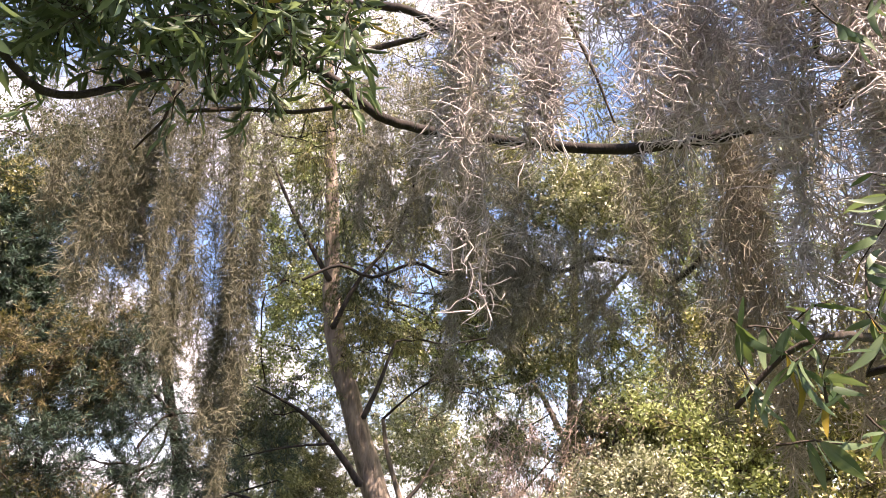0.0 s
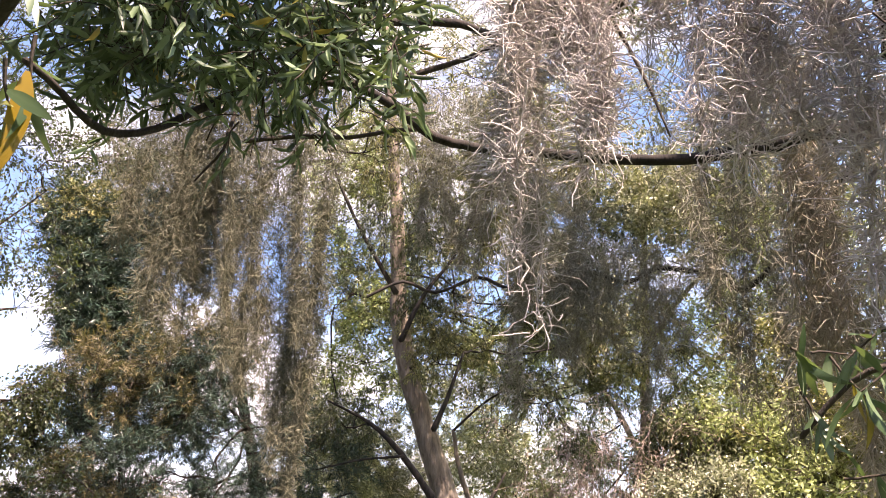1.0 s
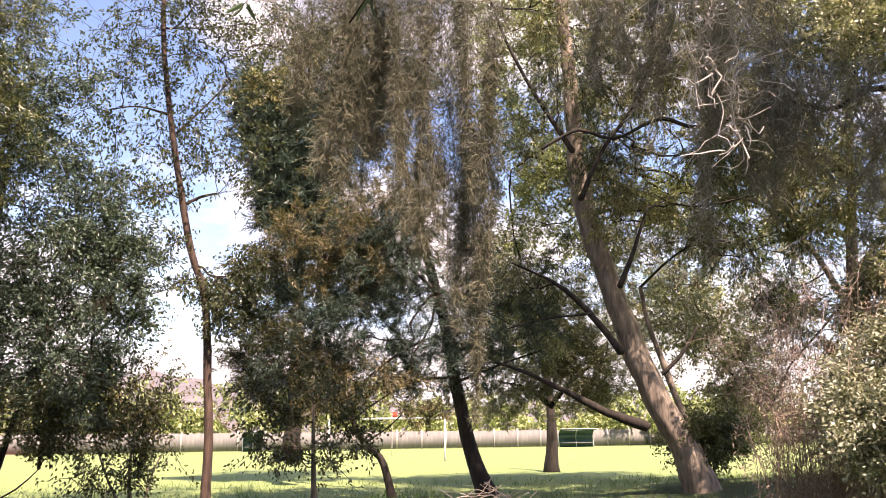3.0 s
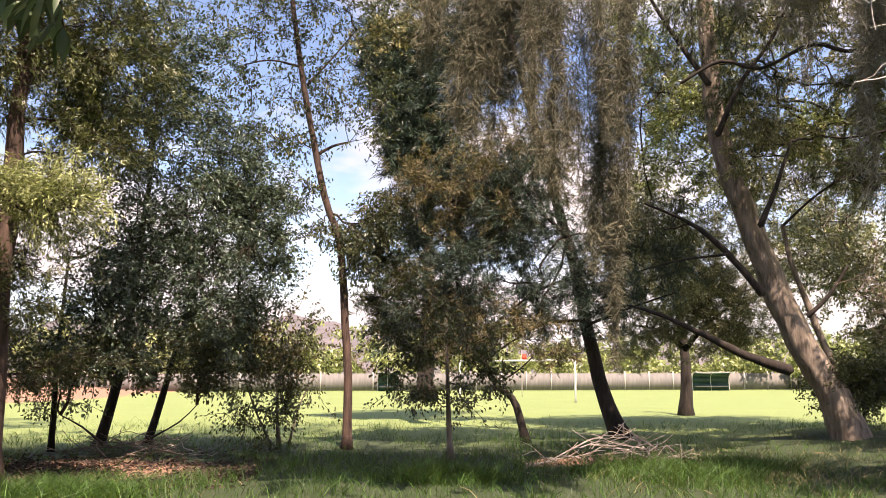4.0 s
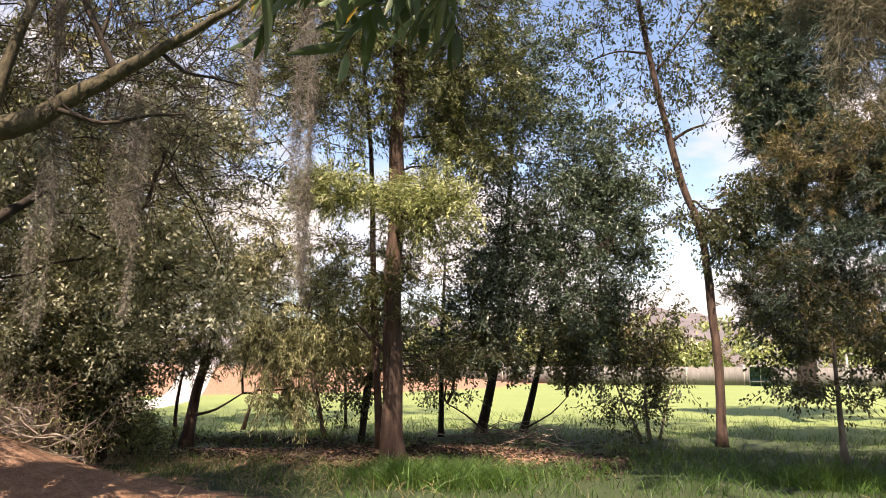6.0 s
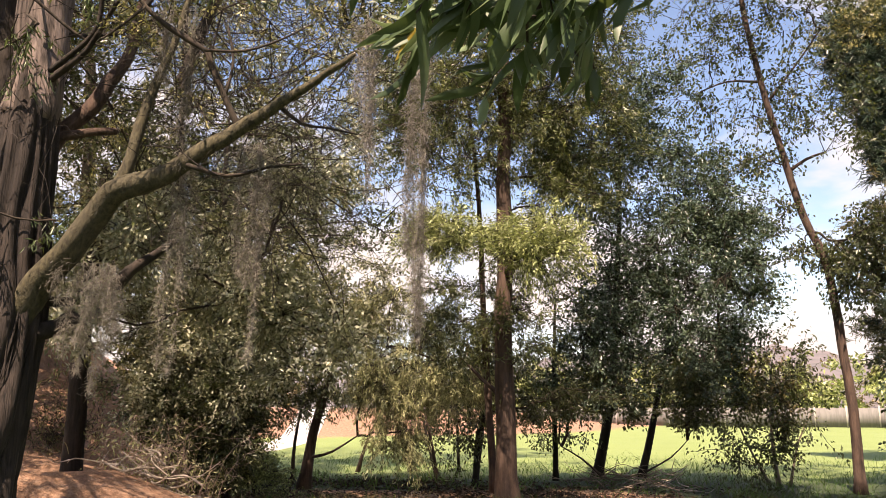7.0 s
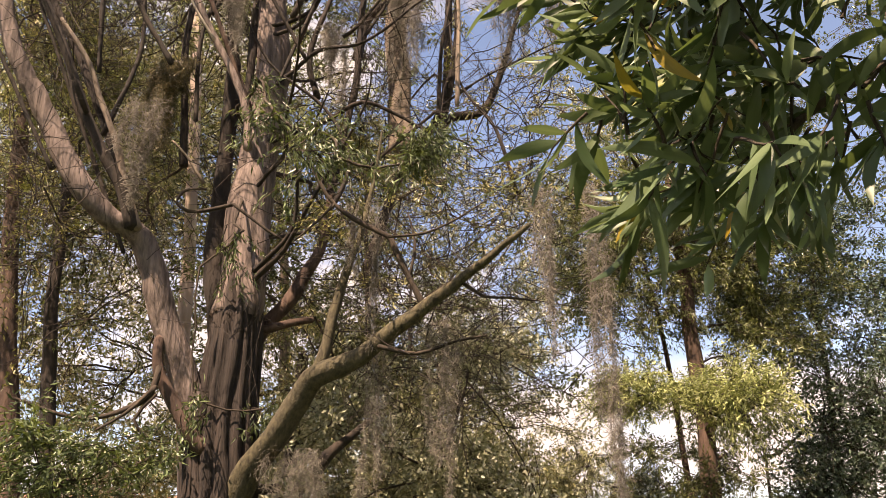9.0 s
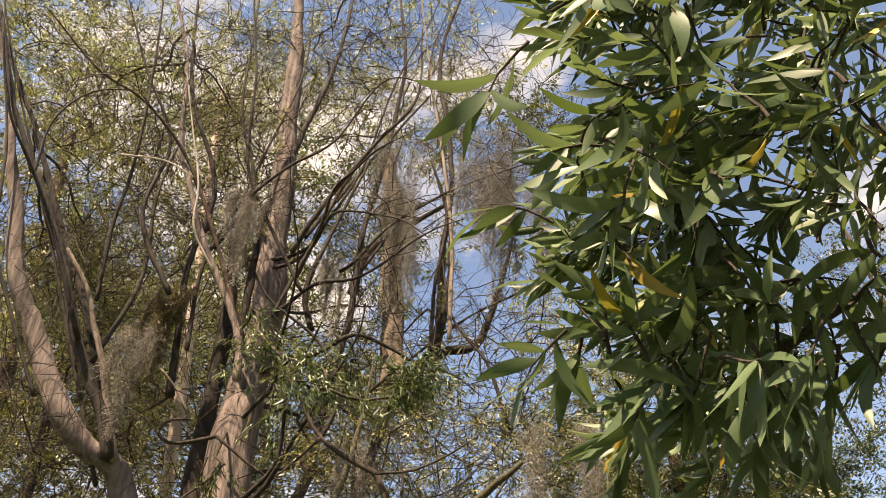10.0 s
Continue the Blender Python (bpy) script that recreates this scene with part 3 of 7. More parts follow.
def grass():
    rng = np.random.default_rng(5)
    r = 5.5 + 27 * rng.uniform(0, 1, 95000) ** 0.8
    a = rng.uniform(-46, 50, len(r)) * np.pi / 180
    x, y = -r * np.sin(a), r * np.cos(a)
    clump = vnoise(x * 1.3, y * 1.3, 11) + 0.6 * vnoise(x * 3.1, y * 3.1, 12)
    keep = (r < 17 + 15 * rng.uniform(0, 1, len(r)) ** 2) & (soil_at(x, y) + 0.35 * vnoise(x * 1.5, y * 1.5, 13) + 0.25 * vnoise(x * 4, y * 4, 14) + rng.normal(0, 0.12, len(r)) < 0.42) & (clump > rng.uniform(-1.6, 0.6, len(r)))
    x, y, clump = x[keep], y[keep], clump[keep]
    h = np.clip(0.17 + 0.10 * clump + rng.normal(0, 0.04, len(x)), 0.06, 0.42)
    part_np("grass", blades(rng, x, y, h, np.full(len(x), 0.005)), GRASS, None, "long green grass growing beneath the trees")
    tagged(bpy.data.objects["grass"], "long green grass growing beneath the trees", "grass", "", "stuff")
    spots = [(-4.11, 11.10, 0.00), (-3.82, 11.47, 0.00), (-3.80, 10.92, -0.00), (4.78, 13.09, 0.00), (5.33, 12.14, 0.00), (6.57, 13.48, 0.00), (1.52, 12.70, 0.00)]
    for sx, sy, _ in spots:
        n = 1900
        x, y = sx + rng.normal(0, 0.55, n), sy + rng.normal(0, 0.3, n)
        ob = part_np("grass_tussock", blades(rng, x, y, rng.uniform(0.15, 0.5, n), np.full(n, 0.005), 0.6), GRASS)
        tagged(ob, "tall sunlit green grass tussock at the edge of the shade", "grass", "grass tussocks", "stuff")
    n = 2500
    x, y = np.concatenate([rng.normal(-6.6, 2.0, n), rng.normal(6.5, 1.6, n)]), np.concatenate([rng.normal(11.4, 1.2, n), rng.normal(13.6, 1.3, n)])
    ob = part_np("dry_grass", blades(rng, x, y, rng.uniform(0.06, 0.28, len(x)), np.full(len(x), 0.004), 0.8), GRASS_DRY)
    tagged(ob, "straw-coloured dry grass and litter on bare earth", "dry grass", "", "stuff")


def litter():
    """Dead leaves strewn over the bare earth under the trees, darkened to stand in for its shade."""
    rng = np.random.default_rng(15)
    n = 16000
    x, y = rng.uniform(-12, -1.5, n), rng.normal(14.4, 1.5, n)
    keep = (y > 11.6 + 0.5 * vnoise(x, y, 4)) & (vnoise(x * 0.9, y * 0.9, 8) > rng.uniform(-1.4, 0.7, n))
    x, y = x[keep], y[keep]
    base = np.stack([x, y, ground_z(x, y) + rng.uniform(0.004, 0.035, len(x))], 1)
    way = rng.normal(0, 1, base.shape) * np.array([1, 1, 0.22])
    ob = part_np("leaf_litter", leaves_geo(rng, base, way, rng.uniform(0.06, 0.13, len(x)), rng.uniform(0.025, 0.05, len(x))), LITTER)
    tagged(ob, "brown dead leaves strewn under the trees, darkened to stand in for shade", "leaf litter", "", "stuff")


ground()
grass()
litter()

# ---- the far side of the field ----


def box_geo(x0, y0, z0, x1, y1, z1):
    v = np.array([[x, y, z] for x in (x0, x1) for y in (y0, y1) for z in (z0, z1)], float)
    f = np.array([[0, 1, 3, 2], [4, 6, 7, 5], [0, 4, 5, 1], [2, 3, 7, 6], [0, 2, 6, 4], [1, 5, 7, 3]])
    return v, f


FENCE = plain_material("weathered_fence_board", (0.11, 0.105, 0.10), (0.19, 0.18, 0.17), 3.0, stretch=(1, 1, 0.2))
POST = plain_material("pale_post", (0.28, 0.26, 0.24), (0.40, 0.38, 0.35), 5.0)
WHITE = plain_material("dull_white_paint", (0.42, 0.42, 0.41), (0.60, 0.60, 0.58), 8.0, 0.5)
GREEN_SHEET = plain_material("dark_green_sheet", (0.012, 0.040, 0.028), (0.030, 0.075, 0.050), 4.0, 0.5)
RED = plain_material("red_cloth", (0.50, 0.05, 0.03), (0.68, 0.09, 0.05), 9.0)


def fence(x0, x1, y):
    thing = tagged(new("boundary_fence"), "long weathered grey boundary fence behind the playing field", "fence")
    w = 2.6
    n = 27
    px, py = np.linspace(0, w, n), 0.02 * (np.arange(n) % 2)
    ring = np.stack([np.concatenate([[x, y, 0.05], [x, y, 1.74], [x, y + 0.03, 1.74], [x, y + 0.03, 0.05]]).reshape(4, 3) for x, y in zip(px, py)])
    quads = [[4 * i + k, 4 * i + 4 + k, 4 * i + 4 + (k + 1) % 4, 4 * i + (k + 1) % 4] for i in range(n - 1) for k in range(4)]
    panel = mesh_np("panel", ring.reshape(-1, 3), np.array(quads))
    post = mesh_np("post", *box_geo(-0.07, -0.06, 0, 0.07, 0.1, 1.95))
    panel.materials.append(FENCE)
    post.materials.append(POST)
    for i in range(int((x1 - x0) / w)):
        for me in (panel, post):
            ob = new(me.name, me)
            ob.parent = thing
            ob.location = (x0 + i * w, y, 0)


fence(-34, 80, 82)


def shelter(x, y, width, label):
    thing = tagged(new("team_shelter"), label, "dugout", "team shelters")
    thing.location = (x, y, 0)
    bpy.context.view_layer.update()
    prof = [(0.0, 0.0), (-0.1, 0.8), (-0.05, 1.35), (0.25, 1.72), (0.8, 1.85), (1.3, 1.8)]
    shell = []
    for (a, b), (c, d) in zip(prof, prof[1:]):
        v = np.array([[s * width / 2, -p + 0.6 + o, q] for s in (-1, 1) for p, q in ((a, b), (c, d)) for o in (0, 0.05)], float)
        shell.append((v, np.array([[0, 2, 6, 4], [1, 5, 7, 3], [0, 4, 5, 1], [2, 3, 7, 6], [0, 1, 3, 2], [4, 6, 7, 5]])))
    v, f = joined(*shell)
    part_np("shell", (v + np.array([x, y, 0]), f), GREEN_SHEET, thing)
    for s in (-1, 0, 1):
        line = [(x + s * width / 2, y + 0.55 - p, q) for p, q in prof]
        part_np("rib", log_geo(line, 0.035, 0.035, 6, 0.2, rough=0.0), WHITE, thing, "white metal rib", True)
    part_np("ridge_bar", log_geo([(x - width / 2, y - 0.7, 1.83), (x + width / 2, y - 0.7, 1.83)], 0.04, 0.04, 6, 0.8, rough=0.0), WHITE, thing, "white front bar", True)
    v, f = box_geo(x - width / 2 + 0.1, y + 0.05, 0.4, x + width / 2 - 0.1, y + 0.45, 0.46)
    part_np("bench", (v, f), FENCE, thing)


shelter(36.6, 79.0, 3.9, "dark green team shelter with a white frame beside the field")
shelter(3.8, 80.5, 1.9, "small dark green team shelter at the far fence")

# goal
gx, gy = (12.95, 45.92, 0.00)[:2]
goal = tagged(new("goal"), "white goal frame standing on the playing field", "goal")
goal.location = (gx, gy, 0)
bpy.context.view_layer.update()
ga, gb = (gx, gy, 0.0), (gx - 6.2, gy + 3.6, 0.0)
for foot in (ga, gb):
    part_np("post", log_geo([foot, (foot[0], foot[1], 2.44)], 0.06, 0.06, 8, 0.8, rough=0.0), WHITE, goal, "", True)
part_np("crossbar", log_geo([(gb[0], gb[1], 2.44), (ga[0], ga[1], 2.44)], 0.06, 0.06, 8, 0.8, rough=0.0), WHITE, goal, "", True)

# red flag
fx, fy, fz = (12.55, 58.67, 2.75)
flag = tagged(new("corner_flag"), "small red flag on a pale pole by the field", "flag")
flag.location = (fx, fy, 0)
bpy.context.view_layer.update()
part_np("pole", log_geo([(fx, fy, 0), (fx, fy, fz + 0.45)], 0.03, 0.03, 6, 0.6, rough=0.0), POST, flag, "", True)
fv, ff = box_geo(fx, fy - 0.01, fz - 0.05, fx + 0.38, fy + 0.01, fz + 0.35)
part_np("cloth", (fv, ff), RED, flag, "red cloth")

# pale path
PATH_GREY = plain_material("pale_concrete", (0.60, 0.57, 0.52), (0.74, 0.71, 0.67), 3.0)
line = spline([(-35.48, 51.46, 0.00), (-25.93, 35.35, 0.00), (-22.52, 28.60, 0.00), (-21.79, 24.88, 0.00), (-23.21, 22.93, 0.00)], 0.6)
tang = unit(np.gradient(line, axis=0))
nrm = np.stack([-tang[:, 1], tang[:, 0], 0 * tang[:, 0]], 1)
pv = np.stack([line + nrm * 0.9, line - nrm * 0.9], 1)
pv[..., 2] = ground_z(pv[..., 0], pv[..., 1]) + 0.05
pv = np.concatenate([pv.reshape(-1, 3), pv.reshape(-1, 3) - np.array([0, 0, 0.25])])
m, o = len(line), 2 * len(line)
pf = [[2 * i, 2 * i + 1, 2 * i + 3, 2 * i + 2] for i in range(m - 1)] + [[2 * i + e, 2 * i + 2 + e, o + 2 * i + 2 + e, o + 2 * i + e] for i in range(m - 1) for e in (0, 1)]
tagged(part_np("footpath", (pv, np.array(pf)), PATH_GREY), "pale concrete footpath crossing the grass", "path", "", "structure")


# hills
def hills():
    nm = Nodes("hazy_scrub_hill")
    f, g = nm.noise(0.09, 6.0), nm.noise(0.018, 3.0)
    # distance haze is put into the scrub colours as a purplish grey
    col = nm.ramp(f, (0.36, (0.045, 0.06, 0.05)), (0.5, (0.11, 0.10, 0.10)), (0.68, (0.19, 0.165, 0.16)))
    nm.link(nm.mix(g, col, (0.15, 0.13, 0.14)), nm.bsdf.inputs["Base Color"])
    nm.bsdf.inputs["Roughness"].default_value = 1.0
    a = np.linspace(-80, 80, 161)
    s = np.linspace(0, 1, 14)
    ga, gs = np.meshgrid(a, s, indexing="ij")
    top = 13 + 7 * np.sin(ga * 0.06 + 1) + 4 * np.sin(ga * 0.17) + 1.2 * vnoise(ga * 0.8, ga * 0, 3)
    r = 150 + 150 * gs
    z = top * gs**0.8 + vnoise(ga * 0.7, gs * 9, 5) * 1.4 * gs - 0.4
    v = np.stack([-r * np.sin(np.radians(ga)), r * np.cos(np.radians(ga)), z], -1).reshape(-1, 3)
    n = len(s)
    i, j = np.meshgrid(np.arange(len(a) - 1), np.arange(n - 1), indexing="ij")
    q = np.stack([i * n + j, i * n + j + 1, (i + 1) * n + j + 1, (i + 1) * n + j], -1).reshape(-1, 4)
    tagged(part_np("hillside", (v, q), nm.mat, smooth=True), "scrub-covered hillside in the distance, haze in its colour", "hill", "", "structure")


hills()


def far_trees(name, label, mat, rows, seed, many=30):
    rng = np.random.default_rng(seed)
    blobs = []
    for a, r, h, w in rows:
        x, y = -r * math.sin(radians(a)), r * math.cos(radians(a))
        blobs.append((x, y, h * 0.55, w, w, h * 0.5, many))
    lv, tw, hubs = sprays(rng, blobs, "far")
    tagged(part_np(name, lv, mat), label, "shrubs", "", "stuff")


rr = np.random.default_rng(3)
far_trees("far_hedge", "yellow-green shrubs in a row behind the fence", LEAF_BRIGHT, [(a, 90 + rr.uniform(0, 8), rr.uniform(4, 7.5), rr.uniform(2.5, 4)) for a in np.arange(-38, 24, 2.2)], 1, 60)
far_trees("far_woodland", "dull green and brown trees on the far hillside", LEAF_BROWN, [(a, 125 + rr.uniform(0, 60), rr.uniform(6, 11), rr.uniform(4, 7)) for a in np.arange(-60, 62, 2.1)], 2)
far_trees("far_treeline", "dark green trees along the far hillside", LEAF_DARK, [(a, 135 + rr.uniform(0, 90), rr.uniform(8, 15), rr.uniform(3, 6)) for a in np.arange(-58, 62, 2.9)], 4)

# ---- trees between the lawn and the field ----
tree("slender_tree", "slender bare-stemmed tree with sparse dark oval hanging leaves", [(-0.02, 18.64, -0.05), (-0.01, 18.64, 1.61), (-0.13, 18.64, 3.43), (-0.27, 18.64, 4.69), (-0.62, 18.63, 5.70), (-0.93, 18.62, 7.20), (-1.15, 18.61, 8.32), (-1.36, 18.59, 9.60), (-1.51, 18.58, 10.75), (-1.65, 18.57, 12.82), (-1.79, 18.55, 14.95)], 0.105, 0.04,
     [("crown", LEAF_DARK, "oval", 1.12, [(0.35, 18.54, 4.57, 0.60, 0.60, 0.75, 60), (-0.95, 18.62, 5.55, 0.70, 0.70, 0.60, 22), (0.89, 18.82, 5.68, 0.60, 0.60, 0.50, 26), (-1.48, 18.58, 4.48, 0.50, 0.50, 0.50, 16), (*(-1.97, 18.50, 8.84, 1.26, 1.47, 1.68), 70), (*(-0.62, 18.59, 9.60, 1.13, 1.49, 1.84), 60), (*(0.20, 18.60, 7.76, 0.82, 1.03, 1.23), 18), (*(-1.61, 18.53, 12.20, 2.55, 2.25, 1.95), 150), (*(-1.96, 18.70, 7.23, 0.82, 0.76, 0.69), 22), (*(0.34, 18.90, 4.53, 0.67, 0.67, 0.67), 40), (*(1.33, 18.95, 11.54, 1.35, 1.12, 0.90), 50)], "sparse oval leaves"),
      ], BARK_RED, limbs=[([(-0.85, 18.68, 6.74), (-0.47, 18.69, 6.98), (-0.09, 18.70, 7.09)], 0.04, 0.025), ([(-1.30, 18.65, 8.91), (-1.98, 18.60, 9.02), (-2.64, 18.51, 8.82)], 0.03, 0.012), ([(-1.09, 18.67, 8.48), (-0.55, 18.69, 9.14), (0.06, 18.70, 9.94)], 0.03, 0.012), ([(-0.19, 18.70, 3.96), (0.34, 18.70, 4.36), (0.87, 18.68, 4.50)], 0.03, 0.012)], seed=1, fill=2.2)

tree("leaning_pine", "leaning dark-trunked pine with feathery grey-green needles", [(6.96, 20.40, -0.05), (6.55, 20.53, 1.21), (6.21, 20.64, 2.91), (6.01, 20.70, 4.23), (5.72, 20.78, 5.43), (5.33, 20.88, 7.12), (4.89, 20.99, 9.03), (4.49, 21.08, 10.68), (4.32, 21.12, 12.68)], 0.21, 0.05,
     [("crown", LEAF_PINE, "fine", 1.25, [(*(4.11, 19.47, 5.75, 1.56, 1.56, 1.56), 250), (*(2.13, 19.38, 3.92, 1.51, 1.37, 1.24), 190), (*(5.20, 19.21, 3.36, 1.26, 1.12, 0.98), 110), (*(1.65, 20.13, 5.44, 1.15, 1.15, 1.15), 110), (*(6.57, 18.36, 4.33, 1.38, 1.31, 1.24), 100)], "dark feathery needles"),
      ("outer_crown", LEAF_BROWN, "fine", 1.2, [(*(2.40, 19.15, 5.68, 1.52, 1.38, 1.24), 150), (*(2.88, 19.08, 2.81, 1.76, 1.22, 0.68), 120), (*(4.44, 19.50, 7.48, 1.75, 1.60, 1.46), 160), (*(1.16, 19.27, 3.36, 0.81, 0.81, 0.81), 70)], "rusty needle tips")],
     BARK_DARK, limbs=[([(5.58, 19.21, 4.04), (4.59, 19.47, 3.66), (3.52, 19.69, 2.85)], 0.05, 0.02), ([(5.71, 19.17, 2.95), (4.70, 19.44, 2.83), (3.77, 19.64, 2.30), (3.10, 19.76, 1.76)], 0.04, 0.015), ([(5.34, 19.27, 5.01), (4.27, 19.54, 6.05), (3.05, 19.77, 6.53)], 0.05, 0.02), ([(5.65, 18.77, 2.80), (6.55, 18.47, 3.17), (7.57, 18.08, 3.52)], 0.04, 0.015)], seed=2, sides=14, fill=1.5)

tree("tall_conifer", "tall dense blue-green conifer with a yellowish top", [(2.53, 26.88, 0.88), (2.62, 26.87, 6.34), (2.75, 26.86, 12.33), (2.79, 26.86, 15.68)], 0.25, 0.05,
     [("crown", LEAF_PINE, "fine", 1.9, [(*(0.90, 25.91, 12.62, 0.89, 0.84, 0.79), 110), (*(1.37, 25.89, 10.86, 0.87, 1.01, 1.16), 120), (*(2.18, 25.84, 9.17, 0.95, 0.90, 0.85), 90), (*(1.98, 25.93, 10.18, 1.15, 1.25, 1.34), 160), (*(3.42, 26.78, 11.89, 1.62, 1.72, 1.82), 200), (*(4.43, 26.63, 14.30, 2.30, 2.09, 1.88), 220), (*(2.52, 25.88, 8.62, 1.32, 1.13, 0.94), 120), (*(4.11, 26.69, 7.66, 1.74, 2.03, 2.32), 160)], "dark blue-green foliage"),
      ("top_growth", LEAF_OLIVE, "wattle", 1.5, [(*(1.23, 25.97, 12.57, 1.09, 0.99, 0.89), 110), (*(2.24, 26.41, 13.98, 0.92, 0.92, 0.92), 70)], "yellowish new growth")], BARK_DARK, seed=3, fill=1.6)

tree("crooked_tree", "small crooked dark-trunked tree bending over the grass", [(4.17, 19.05, -0.05), (4.02, 19.08, 0.65), (3.85, 19.12, 1.08), (3.53, 19.18, 1.33), (3.25, 19.23, 1.82), (3.06, 19.26, 2.42), (2.72, 19.31, 3.23), (2.53, 19.34, 4.05)], 0.10, 0.04,
     [("crown", LEAF_BROWN, "wattle", 1.0, [(*(2.35, 19.06, 3.07, 1.08, 0.88, 0.67), 70), (*(3.63, 18.85, 2.80, 0.67, 0.61, 0.54), 30), (*(4.73, 18.61, 2.01, 0.67, 0.54, 0.40), 26)], "dull drooping leaves")], BARK_DARK,
     limbs=[([(3.48, 19.29, 1.38), (4.07, 19.17, 1.76), (4.46, 19.09, 2.15)], 0.03, 0.012)], seed=4)

tree("sapling", "slender grey sapling with dark drooping leaves", [(1.97, 15.80, -0.05), (1.92, 15.81, 1.08), (1.90, 15.81, 2.17), (1.89, 15.81, 2.94)], 0.065, 0.015,
     [("crown", LEAF_DARK, "oval", 1.0, [(*(1.23, 15.25, 1.57, 0.64, 0.56, 0.48), 55), (*(2.26, 15.13, 1.62, 0.59, 0.56, 0.54), 50), (*(1.76, 15.20, 2.35, 1.07, 0.78, 0.48), 70), (*(1.15, 15.56, 2.91, 0.77, 0.66, 0.55), 50)], "dark drooping leaves"),
      ("low_leaves", LEAF_BROWN, "oval", 0.9, [(*(1.68, 15.11, 1.21, 0.74, 0.52, 0.30), 24)], "rusty leaves")], BARK_GREY, seed=5)

tree("young_shrub", "multi-stemmed young shrub with dark oval leaves", [(-1.58, 19.49, -0.05), (-1.66, 19.49, 0.95), (-1.57, 19.49, 2.01), (-1.28, 19.52, 2.82)], 0.045, 0.02,
     [("crown", LEAF_DARK, "oval", 1.0, [(*(-1.78, 17.91, 1.12, 0.88, 0.82, 0.76), 110), (*(-1.17, 17.96, 1.74, 0.63, 0.82, 1.01), 80), (*(-2.04, 17.88, 2.10, 0.76, 0.76, 0.76), 70)], "dark oval leaves"),
      ("upper_leaves", LEAF_BROWN, "oval", 1.0, [(*(-1.32, 18.15, 2.36, 0.76, 0.76, 0.76), 60), (*(-2.32, 18.05, 2.73, 0.51, 0.57, 0.64), 40)], "rusty upper leaves")], BARK_GREY,
     stems=[([(-1.78, 19.81, -0.05), (-2.23, 19.76, 0.93), (-2.51, 19.73, 1.74)], 0.035, 0.015), ([(-1.38, 19.50, -0.05), (-1.13, 19.52, 0.95), (-0.80, 19.53, 1.61)], 0.03, 0.012)], seed=6)

tree("blue_wattle", "broad blue-green wattle with several slanting dark stems", [(-5.59, 19.38, -0.05), (-5.35, 19.44, 1.07), (-5.14, 19.50, 2.27), (-5.01, 19.53, 3.92), (-4.83, 19.58, 6.04), (-4.77, 19.59, 8.22)], 0.12, 0.04,
     [("crown", LEAF_BLUE, "broad", 1.35, [(-2.17, 17.71, 5.90, 0.80, 0.80, 0.80, 90), (-2.91, 17.81, 7.15, 0.80, 0.80, 0.90, 80), (-1.77, 17.56, 4.58, 0.60, 0.60, 0.60, 60), (*(-3.79, 16.98, 4.59, 1.36, 1.36, 1.36), 330), (*(-2.64, 17.40, 4.42, 1.12, 1.25, 1.37), 270), (*(-4.56, 17.21, 7.42, 1.31, 1.51, 1.70), 300), (*(-3.94, 17.56, 9.01, 0.95, 1.09, 1.23), 170), (*(-4.62, 16.36, 2.62, 1.07, 1.07, 1.07), 250), (*(-2.69, 17.19, 2.68, 1.10, 0.91, 0.73), 170), (*(-2.49, 17.83, 6.04, 0.78, 0.78, 0.78), 100)], "dense blue-green leaves"),
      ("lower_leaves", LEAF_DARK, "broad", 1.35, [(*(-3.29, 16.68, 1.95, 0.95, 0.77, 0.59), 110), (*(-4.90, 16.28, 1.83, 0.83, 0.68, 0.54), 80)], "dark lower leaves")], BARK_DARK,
     stems=[([(-4.69, 20.05, -0.05), (-4.42, 20.11, 1.05), (-4.13, 20.17, 2.30), (-3.77, 20.24, 4.00), (-3.46, 20.29, 5.46)], 0.09, 0.03), ([(-6.28, 18.47, -0.05), (-6.28, 18.47, 0.97), (-6.27, 18.47, 2.23), (-6.20, 18.49, 4.19)], 0.07, 0.03)],
     limbs=[([(-4.69, 16.55, 0.32), (-5.06, 16.44, 0.65), (-5.43, 16.32, 0.88)], 0.025, 0.012), ([(-3.83, 16.77, 0.41), (-3.35, 16.87, 0.69), (-3.02, 16.93, 1.03)], 0.02, 0.01)], seed=7)

